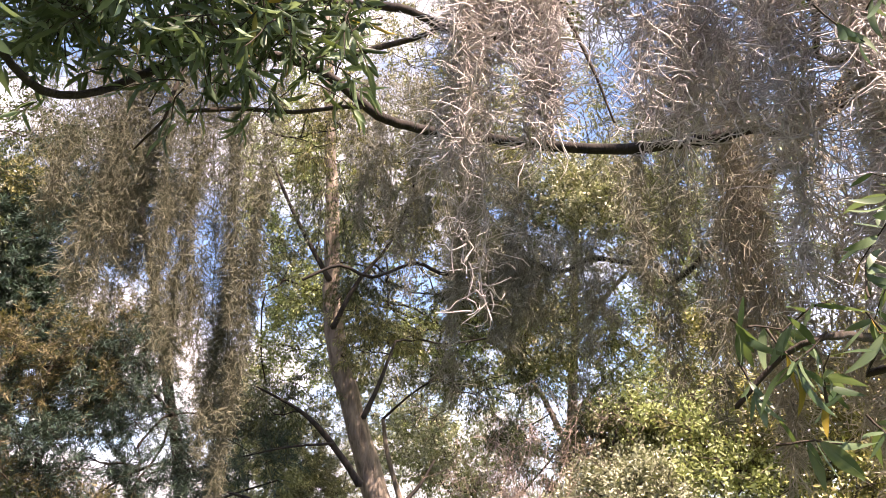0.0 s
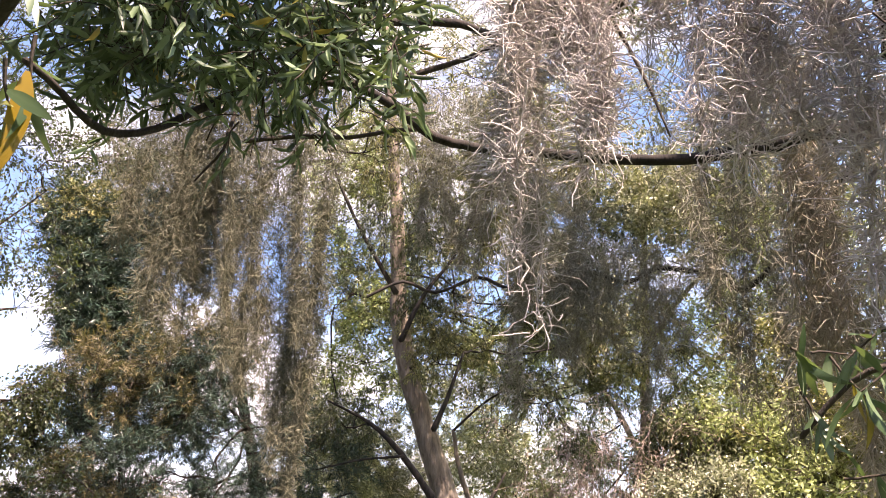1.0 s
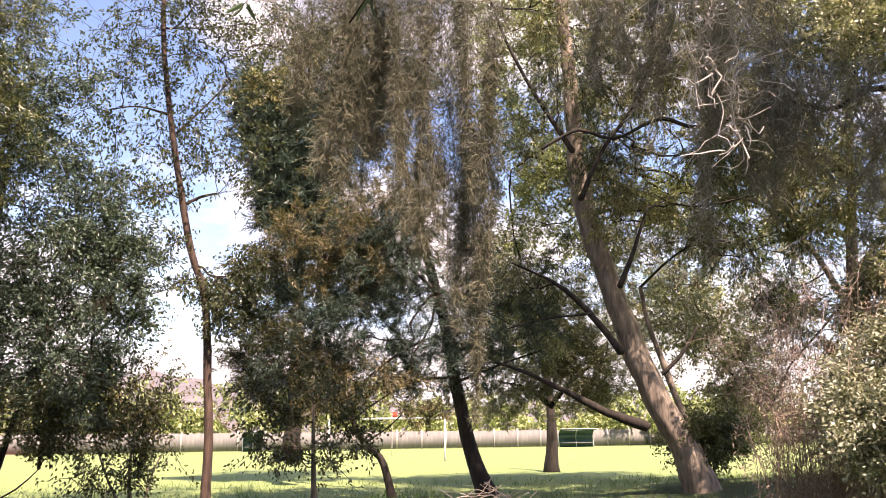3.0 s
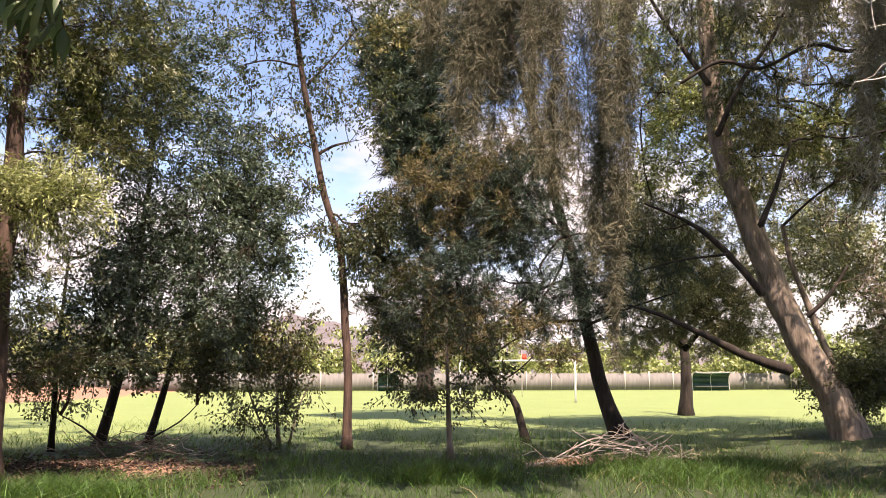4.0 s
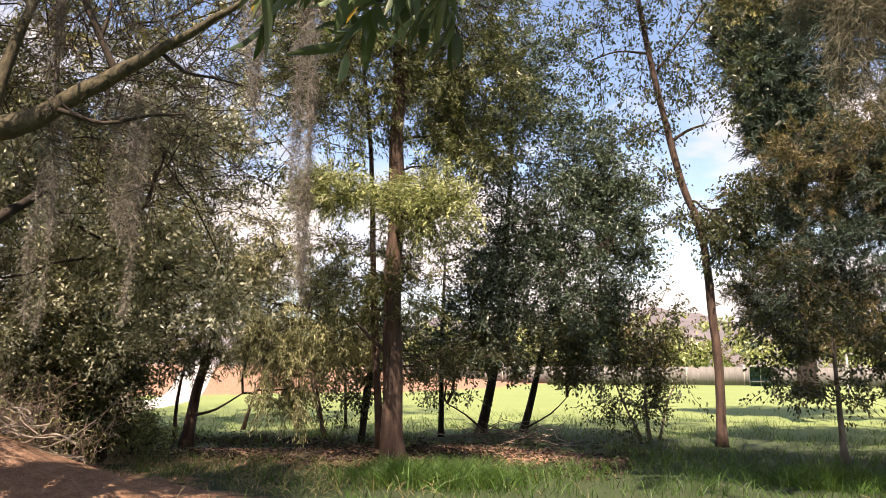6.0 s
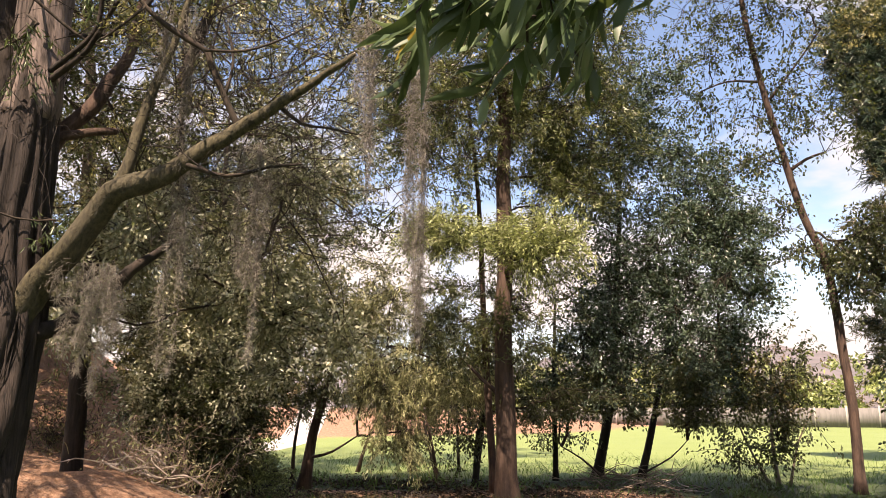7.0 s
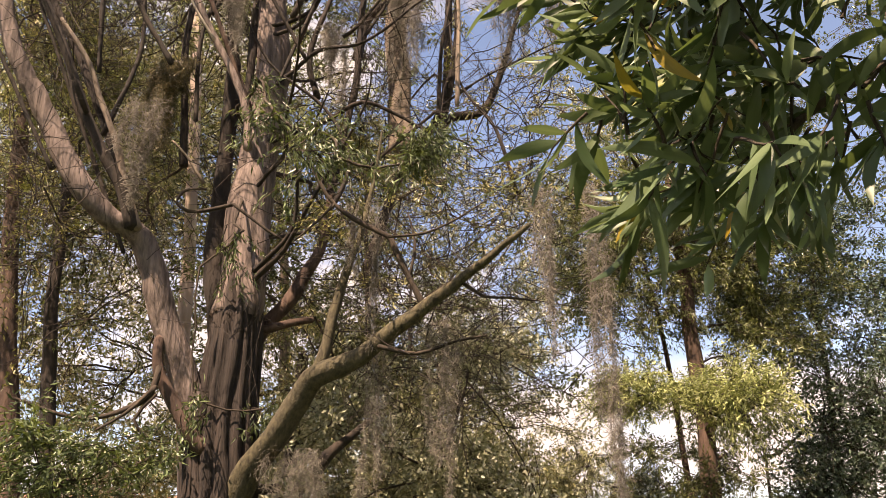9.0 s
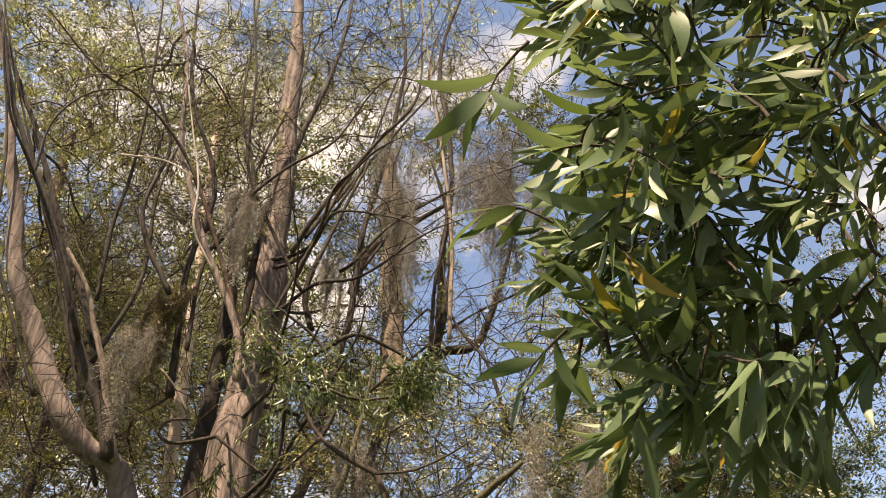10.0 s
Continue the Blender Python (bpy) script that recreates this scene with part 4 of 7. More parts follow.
# sunlit tufts and shaded inner leaves are set apart by leaf colour
tree("red_gum", "tall gum tree with a reddish-brown trunk and lit leaf tufts", [(-5.38, 13.25, -0.05), (-5.41, 13.23, 1.15), (-5.42, 13.23, 2.80), (-5.38, 13.24, 3.93), (-5.36, 13.25, 5.09), (-5.36, 13.25, 6.69), (-5.37, 13.25, 7.91), (-5.39, 13.24, 9.60), (-5.44, 13.22, 11.33)], 0.19, 0.06,
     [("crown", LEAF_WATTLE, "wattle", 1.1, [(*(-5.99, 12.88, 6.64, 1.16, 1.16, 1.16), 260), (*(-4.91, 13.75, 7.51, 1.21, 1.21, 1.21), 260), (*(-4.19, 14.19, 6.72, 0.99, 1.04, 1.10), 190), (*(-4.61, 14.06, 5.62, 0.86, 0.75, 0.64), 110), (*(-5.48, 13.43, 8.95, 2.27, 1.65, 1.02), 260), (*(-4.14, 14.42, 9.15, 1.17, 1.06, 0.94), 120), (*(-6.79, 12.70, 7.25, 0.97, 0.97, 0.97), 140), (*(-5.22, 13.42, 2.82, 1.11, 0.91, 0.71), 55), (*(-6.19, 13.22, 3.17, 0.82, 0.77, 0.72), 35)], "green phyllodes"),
      ("lit_tuft", LEAF_BRIGHT, "wattle", 1.0, [(*(-5.70, 11.35, 4.38, 0.68, 0.50, 0.31), 140), (*(-4.38, 11.81, 4.15, 0.81, 0.64, 0.47), 210)], "yellow-green leaf tufts, sunlight in their colour"),
      ("inner_leaves", LEAF_DARK, "wattle", 1.0, [(*(-5.74, 13.64, 3.61, 1.15, 0.99, 0.84), 90), (*(-5.08, 14.54, 1.80, 1.08, 0.78, 0.49), 50)], "inner leaves, shade in their colour")], BARK_RED,
     stems=[([(-5.83, 13.71, 0.21), (-5.91, 13.68, 1.60), (-5.99, 13.64, 3.51), (-6.06, 13.61, 5.49), (-6.23, 13.54, 7.42)], 0.075, 0.03)], limbs=[([(-5.43, 13.23, 3.45), (-5.28, 13.29, 3.53), (-5.14, 13.34, 3.60)], 0.035, 0.02), ([(-5.33, 13.27, 1.70), (-5.78, 13.08, 2.14), (-6.02, 12.97, 2.41)], 0.05, 0.02)], seed=8, sides=16, flare=0.45, fill=1.15)

# slim stems among the shade behind the gum
for k, (line, r) in enumerate((([(-7.37, 16.32, -0.05), (-7.31, 16.34, 1.04), (-7.18, 16.40, 1.71), (-7.06, 16.45, 2.62)], 0.06), ([(-9.27, 19.58, -0.05), (-9.30, 19.57, 1.06), (-9.31, 19.56, 2.26)], 0.045), ([(-9.14, 18.11, -0.05), (-9.33, 18.01, 0.73), (-9.48, 17.94, 1.47)], 0.05), ([(-7.36, 16.27, -0.05), (-7.23, 16.33, 0.94), (-7.09, 16.39, 2.03)], 0.07), ([(-6.39, 18.79, -0.05), (-6.38, 18.79, 0.87), (-6.42, 18.78, 1.81)], 0.05))):
    x, y, z = line[-1]
    tree("slim_tree", "slim dark stem with shaded drooping leaves", line, r, r * 0.4, [("crown", LEAF_DARK, "oval", 1.0, [(x, y, z + 0.3, 1.0, 1.0, 0.8, 70), (x, y - 0.2, z - 0.7, 0.9, 0.9, 0.5, 40)], "dark leaves")], BARK_DARK, seed=20 + k, group="slim stems in the shade")

tree("red_stem_willow", "leaning red-barked small tree with straw-green drooping leaves", [(-10.41, 14.39, -0.05), (-10.33, 14.45, 0.75), (-10.22, 14.53, 1.42), (-10.04, 14.65, 2.16), (-9.84, 14.79, 2.92), (-9.61, 14.93, 3.75)], 0.12, 0.05,
     [("crown", LEAF_STRAW, "willow", 0.95, [(*(-8.14, 13.86, 2.39, 1.01, 0.84, 0.67), 230), (*(-7.49, 14.22, 2.08, 1.12, 0.81, 0.50), 230), (*(-7.83, 13.81, 1.55, 0.55, 0.61, 0.66), 100), (*(-7.97, 14.53, 3.66, 1.28, 0.99, 0.70), 150)], "straw-green drooping leaves"),
      ("shaded_leaves", LEAF_OLIVE, "willow", 0.95, [(*(-9.14, 13.83, 3.49, 1.28, 1.05, 0.81), 170), (*(-9.87, 13.69, 2.83, 1.06, 0.94, 0.83), 120), (*(-7.38, 15.39, 3.16, 1.08, 0.90, 0.72), 110)], "olive leaves"),
      ("dark_leaves", LEAF_DARK, "willow", 1.0, [(*(-10.01, 14.32, 1.98, 0.73, 0.67, 0.61), 60)], "dark leaves")], BARK_RED,
     stems=[([(-11.25, 15.13, -0.05), (-11.22, 15.15, 0.93), (-11.07, 15.26, 2.00)], 0.05, 0.02), ([(-11.93, 18.92, -0.05), (-11.72, 19.05, 0.78), (-11.34, 19.28, 1.66)], 0.05, 0.02), ([(-10.56, 19.34, -0.05), (-10.56, 19.34, 0.79), (-10.52, 19.36, 1.81)], 0.045, 0.02), ([(-8.73, 17.29, -0.05), (-8.84, 17.23, 0.76), (-9.00, 17.15, 1.53)], 0.045, 0.02)], limbs=[([(-7.74, 14.08, 2.75), (-7.41, 14.26, 2.62), (-7.03, 14.45, 2.41)], 0.02, 0.01), ([(-9.42, 13.27, 0.72), (-9.11, 13.48, 0.82), (-8.71, 13.75, 1.12)], 0.03, 0.015)], seed=9)

tree("low_shrub", "low sunlit green broad-leaved shrub beside the bare earth", [(-10.31, 12.65, -0.05), (-10.30, 12.65, 0.24), (-10.30, 12.65, 0.54)], 0.03, 0.015,
     [("crown", LEAF_BRIGHT, "broad", 0.9, [(*(-10.32, 12.71, 0.34, 0.74, 0.55, 0.37), 150), (*(-10.97, 13.09, 0.70, 0.60, 0.51, 0.42), 70)], "broad green leaves")], BARK_DARK, seed=10, category="shrub")

# sunlight and shade of this bush are split into pale and dark leaf colours
tree("grey_olive_tree", "grey-olive bushy tree in front of an earth bank", [(-9.24, 10.62, 0.20), (-9.31, 10.56, 1.04), (-9.43, 10.45, 2.23), (-9.58, 10.31, 3.60)], 0.07, 0.03,
     [("crown", LEAF_PALE, "broad", 1.1, [(*(-9.30, 10.56, 2.58, 0.88, 0.79, 0.69), 230), (*(-9.72, 10.18, 3.24, 0.99, 0.99, 0.99), 260), (*(-9.22, 11.29, 3.00, 0.61, 0.61, 0.61), 110), (*(-9.32, 10.55, 1.80, 0.78, 0.69, 0.59), 130), (*(-10.35, 10.26, 2.57, 0.92, 0.86, 0.81), 150)], "grey-olive leaves"),
      ("shaded_leaves", LEAF_DARK, "broad", 1.1, [(*(-9.23, 11.67, 2.10, 0.73, 0.67, 0.62), 110), (-9.51, 9.95, 1.32, 0.55, 0.50, 0.45, 110), (-9.02, 10.35, 1.23, 0.55, 0.50, 0.45, 110), (-9.24, 10.10, 0.70, 0.50, 0.45, 0.35, 90)], "leaves with shade in their colour")], BARK_DARK, seed=11)

# ---- trees on the other side of the lawn ----
tree("split_trunk_tree", "leaning tree with a split grey-brown flaking trunk", [(10.77, 16.43, -0.05), (10.39, 16.67, 1.30), (9.87, 16.98, 2.53), (9.44, 17.23, 3.95), (9.08, 17.41, 5.42), (8.75, 17.59, 6.53), (8.54, 17.69, 7.81), (8.44, 17.73, 9.24), (8.38, 17.76, 11.30), (8.24, 17.83, 13.76), (8.06, 17.91, 17.30)], 0.30, 0.09,
     [("crown", LEAF_DARK, "willow", 1.1, [(*(11.54, 15.72, 8.22, 1.01, 0.75, 0.87), 140), (*(8.77, 16.37, 8.16, 1.10, 0.97, 0.83), 100), (*(11.14, 15.72, 5.92, 1.25, 0.77, 0.69), 120), (*(12.39, 14.46, 6.10, 0.96, 0.71, 0.82), 110), (*(7.46, 17.00, 5.17, 1.06, 0.93, 0.80), 80), (*(12.35, 14.79, 9.86, 1.32, 0.94, 1.02), 130), (*(7.07, 14.77, 9.27, 0.89, 0.95, 1.01), 100), (*(12.34, 15.42, 4.72, 0.70, 0.56, 0.70), 60)], "dark hanging leaves"),
      ("upper_crown", LEAF_OLIVE, "willow", 1.1, [(*(8.99, 14.40, 9.65, 1.18, 1.18, 1.18), 190), (*(7.87, 15.37, 11.41, 1.67, 1.39, 1.11), 190), (*(10.12, 13.65, 11.13, 1.50, 1.36, 1.23), 190), (*(8.42, 15.31, 6.43, 1.14, 0.89, 0.63), 110), (*(12.17, 12.58, 6.47, 1.14, 1.02, 0.89), 130), (*(8.92, 14.45, 14.42, 3.57, 2.68, 1.79), 260)], "olive leaves")],
     BARK_GREY, stems=[([(11.36, 17.02, -0.05), (11.02, 17.24, 1.41), (10.61, 17.49, 2.95), (10.27, 17.69, 4.29), (10.16, 17.76, 5.11)], 0.12, 0.05)],
     limbs=[([(8.36, 14.66, 1.71), (7.66, 15.03, 1.98), (6.93, 15.39, 2.44), (6.14, 15.72, 2.85), (5.62, 15.91, 3.03)], 0.10, 0.02), ([(8.09, 15.03, 3.20), (7.57, 15.30, 4.02), (6.96, 15.59, 4.70), (6.09, 15.95, 5.17)], 0.09, 0.02), ([(7.52, 15.21, 4.01), (6.73, 15.58, 3.93), (5.89, 15.92, 3.73)], 0.03, 0.012), ([(8.07, 14.93, 4.54), (8.38, 14.76, 5.32), (8.65, 14.60, 6.21)], 0.06, 0.02), ([(8.78, 14.65, 2.73), (9.13, 14.43, 3.15), (9.41, 14.25, 3.68)], 0.05, 0.02), ([(7.44, 15.25, 6.48), (7.88, 15.03, 7.51), (8.50, 14.69, 8.49), (9.02, 14.38, 9.84)], 0.06, 0.02), ([(7.34, 15.30, 7.58), (6.72, 15.59, 8.79), (6.12, 15.83, 10.17), (5.60, 16.02, 11.85)], 0.06, 0.02)], seed=12, sides=20, ridges=0.14, step=0.2, limb_bark=BARK_DARK)

# olive crown in a lighter leaf colour that carries the sun on it
tree("park_tree", "dark-trunked round tree at the edge of the field", [(13.47, 31.70, -0.05), (13.54, 31.67, 1.42), (13.53, 31.68, 2.62), (13.43, 31.72, 3.61), (13.31, 31.77, 4.95)], 0.24, 0.12,
     [("crown", LEAF_SILVER, "fine", 1.6, [(*(11.10, 25.70, 3.96, 2.16, 1.67, 1.18), 260), (*(10.39, 26.00, 5.27, 2.17, 1.78, 1.38), 220), (*(11.93, 25.33, 5.36, 2.17, 1.98, 1.78), 240), (*(12.24, 25.18, 3.21, 1.37, 1.18, 0.98), 110), (*(9.79, 26.23, 2.72, 1.18, 0.93, 0.69), 60)], "olive foliage")], BARK_DARK,
     limbs=[([(11.23, 26.30, 2.45), (11.92, 26.00, 3.26), (12.69, 25.63, 3.95)], 0.10, 0.03), ([(11.19, 26.32, 2.54), (10.51, 26.60, 3.10), (9.70, 26.91, 3.31)], 0.09, 0.03)], seed=13)

tree("dark_bush", "dense rounded dark green bush by the lawn", [(11.62, 17.46, 0.39), (11.65, 17.44, 0.90), (11.69, 17.42, 1.41)], 0.05, 0.02,
     [("crown", LEAF_DARK, "broad", 1.3, [(*(11.69, 17.42, 1.41, 1.03, 0.81, 0.59), 230), (*(11.10, 16.62, 1.45, 0.70, 0.59, 0.49), 120)], "dark green leaves")], BARK_DARK, seed=14, category="shrub")

tree("sunlit_shrub", "sunlit pale leafy shrub behind dry twigs", [(8.26, 8.71, 0.47), (8.28, 8.69, 1.15), (8.30, 8.68, 1.86)], 0.05, 0.02,
     [("crown", LEAF_PALE, "broad", 1.0, [(*(8.10, 8.31, 2.13, 0.57, 0.53, 0.49), 230), (*(8.50, 7.91, 2.52, 0.65, 0.57, 0.49), 250), (*(7.90, 7.94, 1.58, 0.63, 0.55, 0.47), 230), (*(8.34, 7.49, 1.83, 0.78, 0.78, 0.78), 260), (*(7.67, 8.43, 1.58, 0.32, 0.36, 0.40), 90)], "pale leaves, sunlight in their colour"),
      ("upper_leaves", LEAF_SILVER, "broad", 1.2, [(*(9.97, 9.27, 3.43, 0.77, 0.67, 0.58), 150), (*(9.65, 9.87, 3.24, 0.68, 0.58, 0.49), 100), (*(10.50, 8.67, 2.95, 1.15, 1.20, 1.24), 250)], "yellow-green leaves"),
      ("shaded_leaves", LEAF_WATTLE, "willow", 1.1, [(*(9.83, 9.41, 4.23, 0.87, 0.73, 0.58), 120), (*(9.38, 10.93, 3.38, 0.61, 0.61, 0.61), 40), (*(9.37, 8.44, 3.67, 0.36, 0.40, 0.45), 50)], "green hanging leaves")], BARK_GREY, seed=15, category="shrub")

# its lit clumps get brighter leaf colours in place of sunlight
tree("sunlit_wattle", "tall sunlit yellow-green wattle beyond the dry shrubs", [(14.02, 15.63, 0.19), (14.34, 15.35, 4.65), (14.62, 15.08, 8.91), (14.79, 14.92, 12.01)], 0.18, 0.06,
     [("pale_crown", LEAF_PALE, "broad", 1.6, [(*(14.03, 14.26, 10.76, 1.31, 1.31, 1.31), 420)], "pale leaves, sunlight in their colour"),
      ("crown", LEAF_BRIGHT, "broad", 1.6, [(*(11.77, 18.56, 7.89, 1.76, 1.44, 1.12), 170), (*(9.79, 20.78, 9.95, 1.20, 1.71, 2.23), 120), (*(14.21, 16.79, 8.53, 1.45, 1.21, 0.97), 110), (*(15.76, 13.90, 7.17, 1.37, 1.67, 1.98), 230), (*(16.32, 11.61, 9.13, 2.09, 2.69, 3.29), 330), (*(8.64, 21.28, 7.37, 1.00, 1.16, 1.33), 90), (*(15.68, 24.85, 6.21, 1.69, 1.41, 1.12), 130), (*(7.93, 20.48, 12.70, 1.38, 1.98, 2.59), 260), (*(9.23, 19.93, 7.74, 1.12, 1.28, 1.44), 150), (*(10.62, 19.24, 11.78, 1.36, 1.61, 1.87), 170), (*(12.85, 17.84, 7.30, 1.27, 1.51, 1.75), 150)], "yellow-green leaves, sunlight in their colour"),
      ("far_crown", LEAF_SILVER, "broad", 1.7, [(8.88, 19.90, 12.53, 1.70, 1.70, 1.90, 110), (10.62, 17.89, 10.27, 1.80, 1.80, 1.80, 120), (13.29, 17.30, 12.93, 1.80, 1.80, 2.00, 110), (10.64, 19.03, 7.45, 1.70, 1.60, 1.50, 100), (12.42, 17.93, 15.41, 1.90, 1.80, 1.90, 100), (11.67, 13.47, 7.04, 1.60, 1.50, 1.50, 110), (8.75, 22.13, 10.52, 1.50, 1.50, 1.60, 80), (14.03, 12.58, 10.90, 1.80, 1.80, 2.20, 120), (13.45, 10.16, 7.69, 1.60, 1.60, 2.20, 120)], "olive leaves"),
      ("low_crown", LEAF_PALE, "broad", 1.7, [(13.16, 21.02, 5.86, 1.80, 1.80, 1.80, 80), (14.55, 20.09, 5.15, 1.80, 1.80, 1.80, 80), (15.30, 18.25, 5.92, 1.70, 1.70, 1.70, 80), (15.80, 20.41, 7.22, 1.60, 1.60, 1.60, 60)], "pale leaves, sunlight in their colour"),
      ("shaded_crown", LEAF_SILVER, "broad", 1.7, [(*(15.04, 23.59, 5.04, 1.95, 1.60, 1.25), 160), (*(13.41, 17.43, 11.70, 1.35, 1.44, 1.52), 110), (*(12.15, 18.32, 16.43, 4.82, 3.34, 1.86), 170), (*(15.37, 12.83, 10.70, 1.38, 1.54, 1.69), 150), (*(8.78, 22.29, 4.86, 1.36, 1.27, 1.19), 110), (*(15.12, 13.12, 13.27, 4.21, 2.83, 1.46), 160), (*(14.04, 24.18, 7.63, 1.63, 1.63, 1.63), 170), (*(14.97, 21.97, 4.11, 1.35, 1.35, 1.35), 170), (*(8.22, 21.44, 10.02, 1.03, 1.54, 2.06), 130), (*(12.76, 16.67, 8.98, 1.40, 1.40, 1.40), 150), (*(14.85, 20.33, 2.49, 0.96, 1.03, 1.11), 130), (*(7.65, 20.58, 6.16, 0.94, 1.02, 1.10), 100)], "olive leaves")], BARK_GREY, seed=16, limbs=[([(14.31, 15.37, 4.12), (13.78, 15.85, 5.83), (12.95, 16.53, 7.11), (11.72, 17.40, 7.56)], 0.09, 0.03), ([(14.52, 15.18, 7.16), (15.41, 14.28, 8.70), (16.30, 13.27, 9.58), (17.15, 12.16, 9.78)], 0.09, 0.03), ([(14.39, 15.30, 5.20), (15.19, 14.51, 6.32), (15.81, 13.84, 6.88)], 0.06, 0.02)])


tree("olive_thicket", "low dense olive thicket beneath pale moss", [(10.66, 7.17, 0.52), (10.72, 7.09, 1.58), (10.77, 7.00, 2.72), (10.80, 6.96, 3.52)], 0.08, 0.04,
     [("crown", LEAF_OLIVE, "broad", 1.4, [(*(10.84, 6.91, 3.43, 1.38, 1.15, 0.92), 260), (*(10.57, 5.39, 3.49, 1.10, 1.02, 0.93), 220), (*(11.58, 8.46, 4.85, 1.14, 1.04, 0.94), 140), (*(9.74, 4.81, 2.17, 1.23, 1.00, 0.77), 150)], "olive leaves"),
      ("bright_leaves", LEAF_BRIGHT, "broad", 1.3, [(*(9.39, 8.00, 3.30, 0.97, 0.84, 0.71), 120), (*(9.66, 6.86, 2.58, 1.10, 0.84, 0.59), 110)], "thicket leaves, sunlight in their colour")], BARK_GREY, seed=17, fill=1.0)


def twiggy(name, label, spots, mat, leaf, seed, height, count, lean=0.22, droop=0.2):
    """A shrub of many thin dry stems that rise from one foot."""
    rng = np.random.default_rng(seed)
    thing = tagged(new(name), label, "shrub")
    x, y, z = spots[0]
    thing.location = (x, y, 0)
    bpy.context.view_layer.update()
    foot = np.array([[sx, sy, 0.0] for sx, sy, _ in spots])[rng.integers(0, len(spots), count)] + rng.normal(0, 0.18, (count, 3)) * np.array([1, 1, 0])
    foot[:, 2] = -0.05
    way = unit(rng.normal(0, lean, (count, 3)) * np.array([1, 1, 0]) + np.array([0, 0, 1.0]))
    t = np.linspace(0, 1, 7)[None, :, None]
    h = height * rng.uniform(0.45, 1.1, count)[:, None, None]
    line = foot[:, None] + way[:, None] * t * h + rng.normal(0, 0.05, (count, 7, 3)) * t * h * 0.6
    line[..., :2] += (t**2) * way[:, None, :2] * h * droop
    line[..., 2] -= (t[..., 0] ** 3) * droop * h[..., 0]
    part_np("stem_work", tubes(line, np.linspace(0.008, 0.003, 7)[None] * np.ones((count, 1)), 4), mat, thing, "thin dry stems")
    k = 22
    s = rng.integers(1, 7, (count, k))
    at = line[np.arange(count)[:, None], s]
    side = rng.normal(0, 1, (count, k, 3)) + np.array([0, 0, 0.3 - 2.5 * droop])
    end = at + unit(side) * 0.35 * rng.uniform(0.4, 1.2, (count, k, 1))
    mid = (at + end) / 2 + rng.normal(0, 0.03, at.shape)
    tw = np.stack([at, mid, end], 2).reshape(-1, 3, 3)
    part_np("twig_work", tubes(tw, np.full((len(tw), 3), 0.0035), 3), mat, thing, "fine side twigs")
    if leaf:
        b = end.reshape(-1, 3).repeat(3, 0) + rng.normal(0, 0.05, (count * k * 3, 3))
        part_np("leaves", leaves_geo(rng, b, rng.normal(0, 1, b.shape) + np.array([0, 0, -0.4]), rng.uniform(0.05, 0.10, len(b)), rng.uniform(0.012, 0.024, len(b))), leaf, thing, "small dry leaves")
    return thing


twiggy("dry_shrub", "pinkish dry twiggy shrub with withered leaves", [(7.89, 9.69, 0.40), (7.87, 10.09, 0.36), (8.15, 9.61, 0.39)], PINKWOOD, LEAF_PINK, 1, 5.6, 75, 0.10, 0.32)
twiggy("dry_shrub", "low pinkish dry shrub beside the split trunk", [(8.13, 9.10, 0.72), (8.41, 9.11, 0.71)], PINKWOOD, LEAF_PINK, 2, 3.4, 40, 0.16, 0.3)
twiggy("dry_shrub", "tall pinkish dry scrub lit by the sun behind the old tree", [(-9.15, 4.83, 2.60), (-9.23, 4.22, 2.57), (-9.30, 5.38, 2.65)], PINKWOOD, LEAF_PINK, 5, 3.0, 80, 0.08, 0.12)
# straw leaf colour here carries the sunlight on the dry scrub
twiggy("bank_scrub", "dry scrub beside the red earth mound, leaves coloured straw-pale as sunlit", [(-9.35, 9.15, 0.3), (-8.95, 9.45, 0.3), (-9.85, 9.55, 0.3)], PINKWOOD, LEAF_STRAW, 3, 2.0, 40)
twiggy("bank_scrub", "dry olive scrub on the earth bank", [(-11.77, 12.43, 0.37), (-13.35, 10.73, 0.64)], TWIG, LEAF_OLIVE, 4, 2.6, 70)

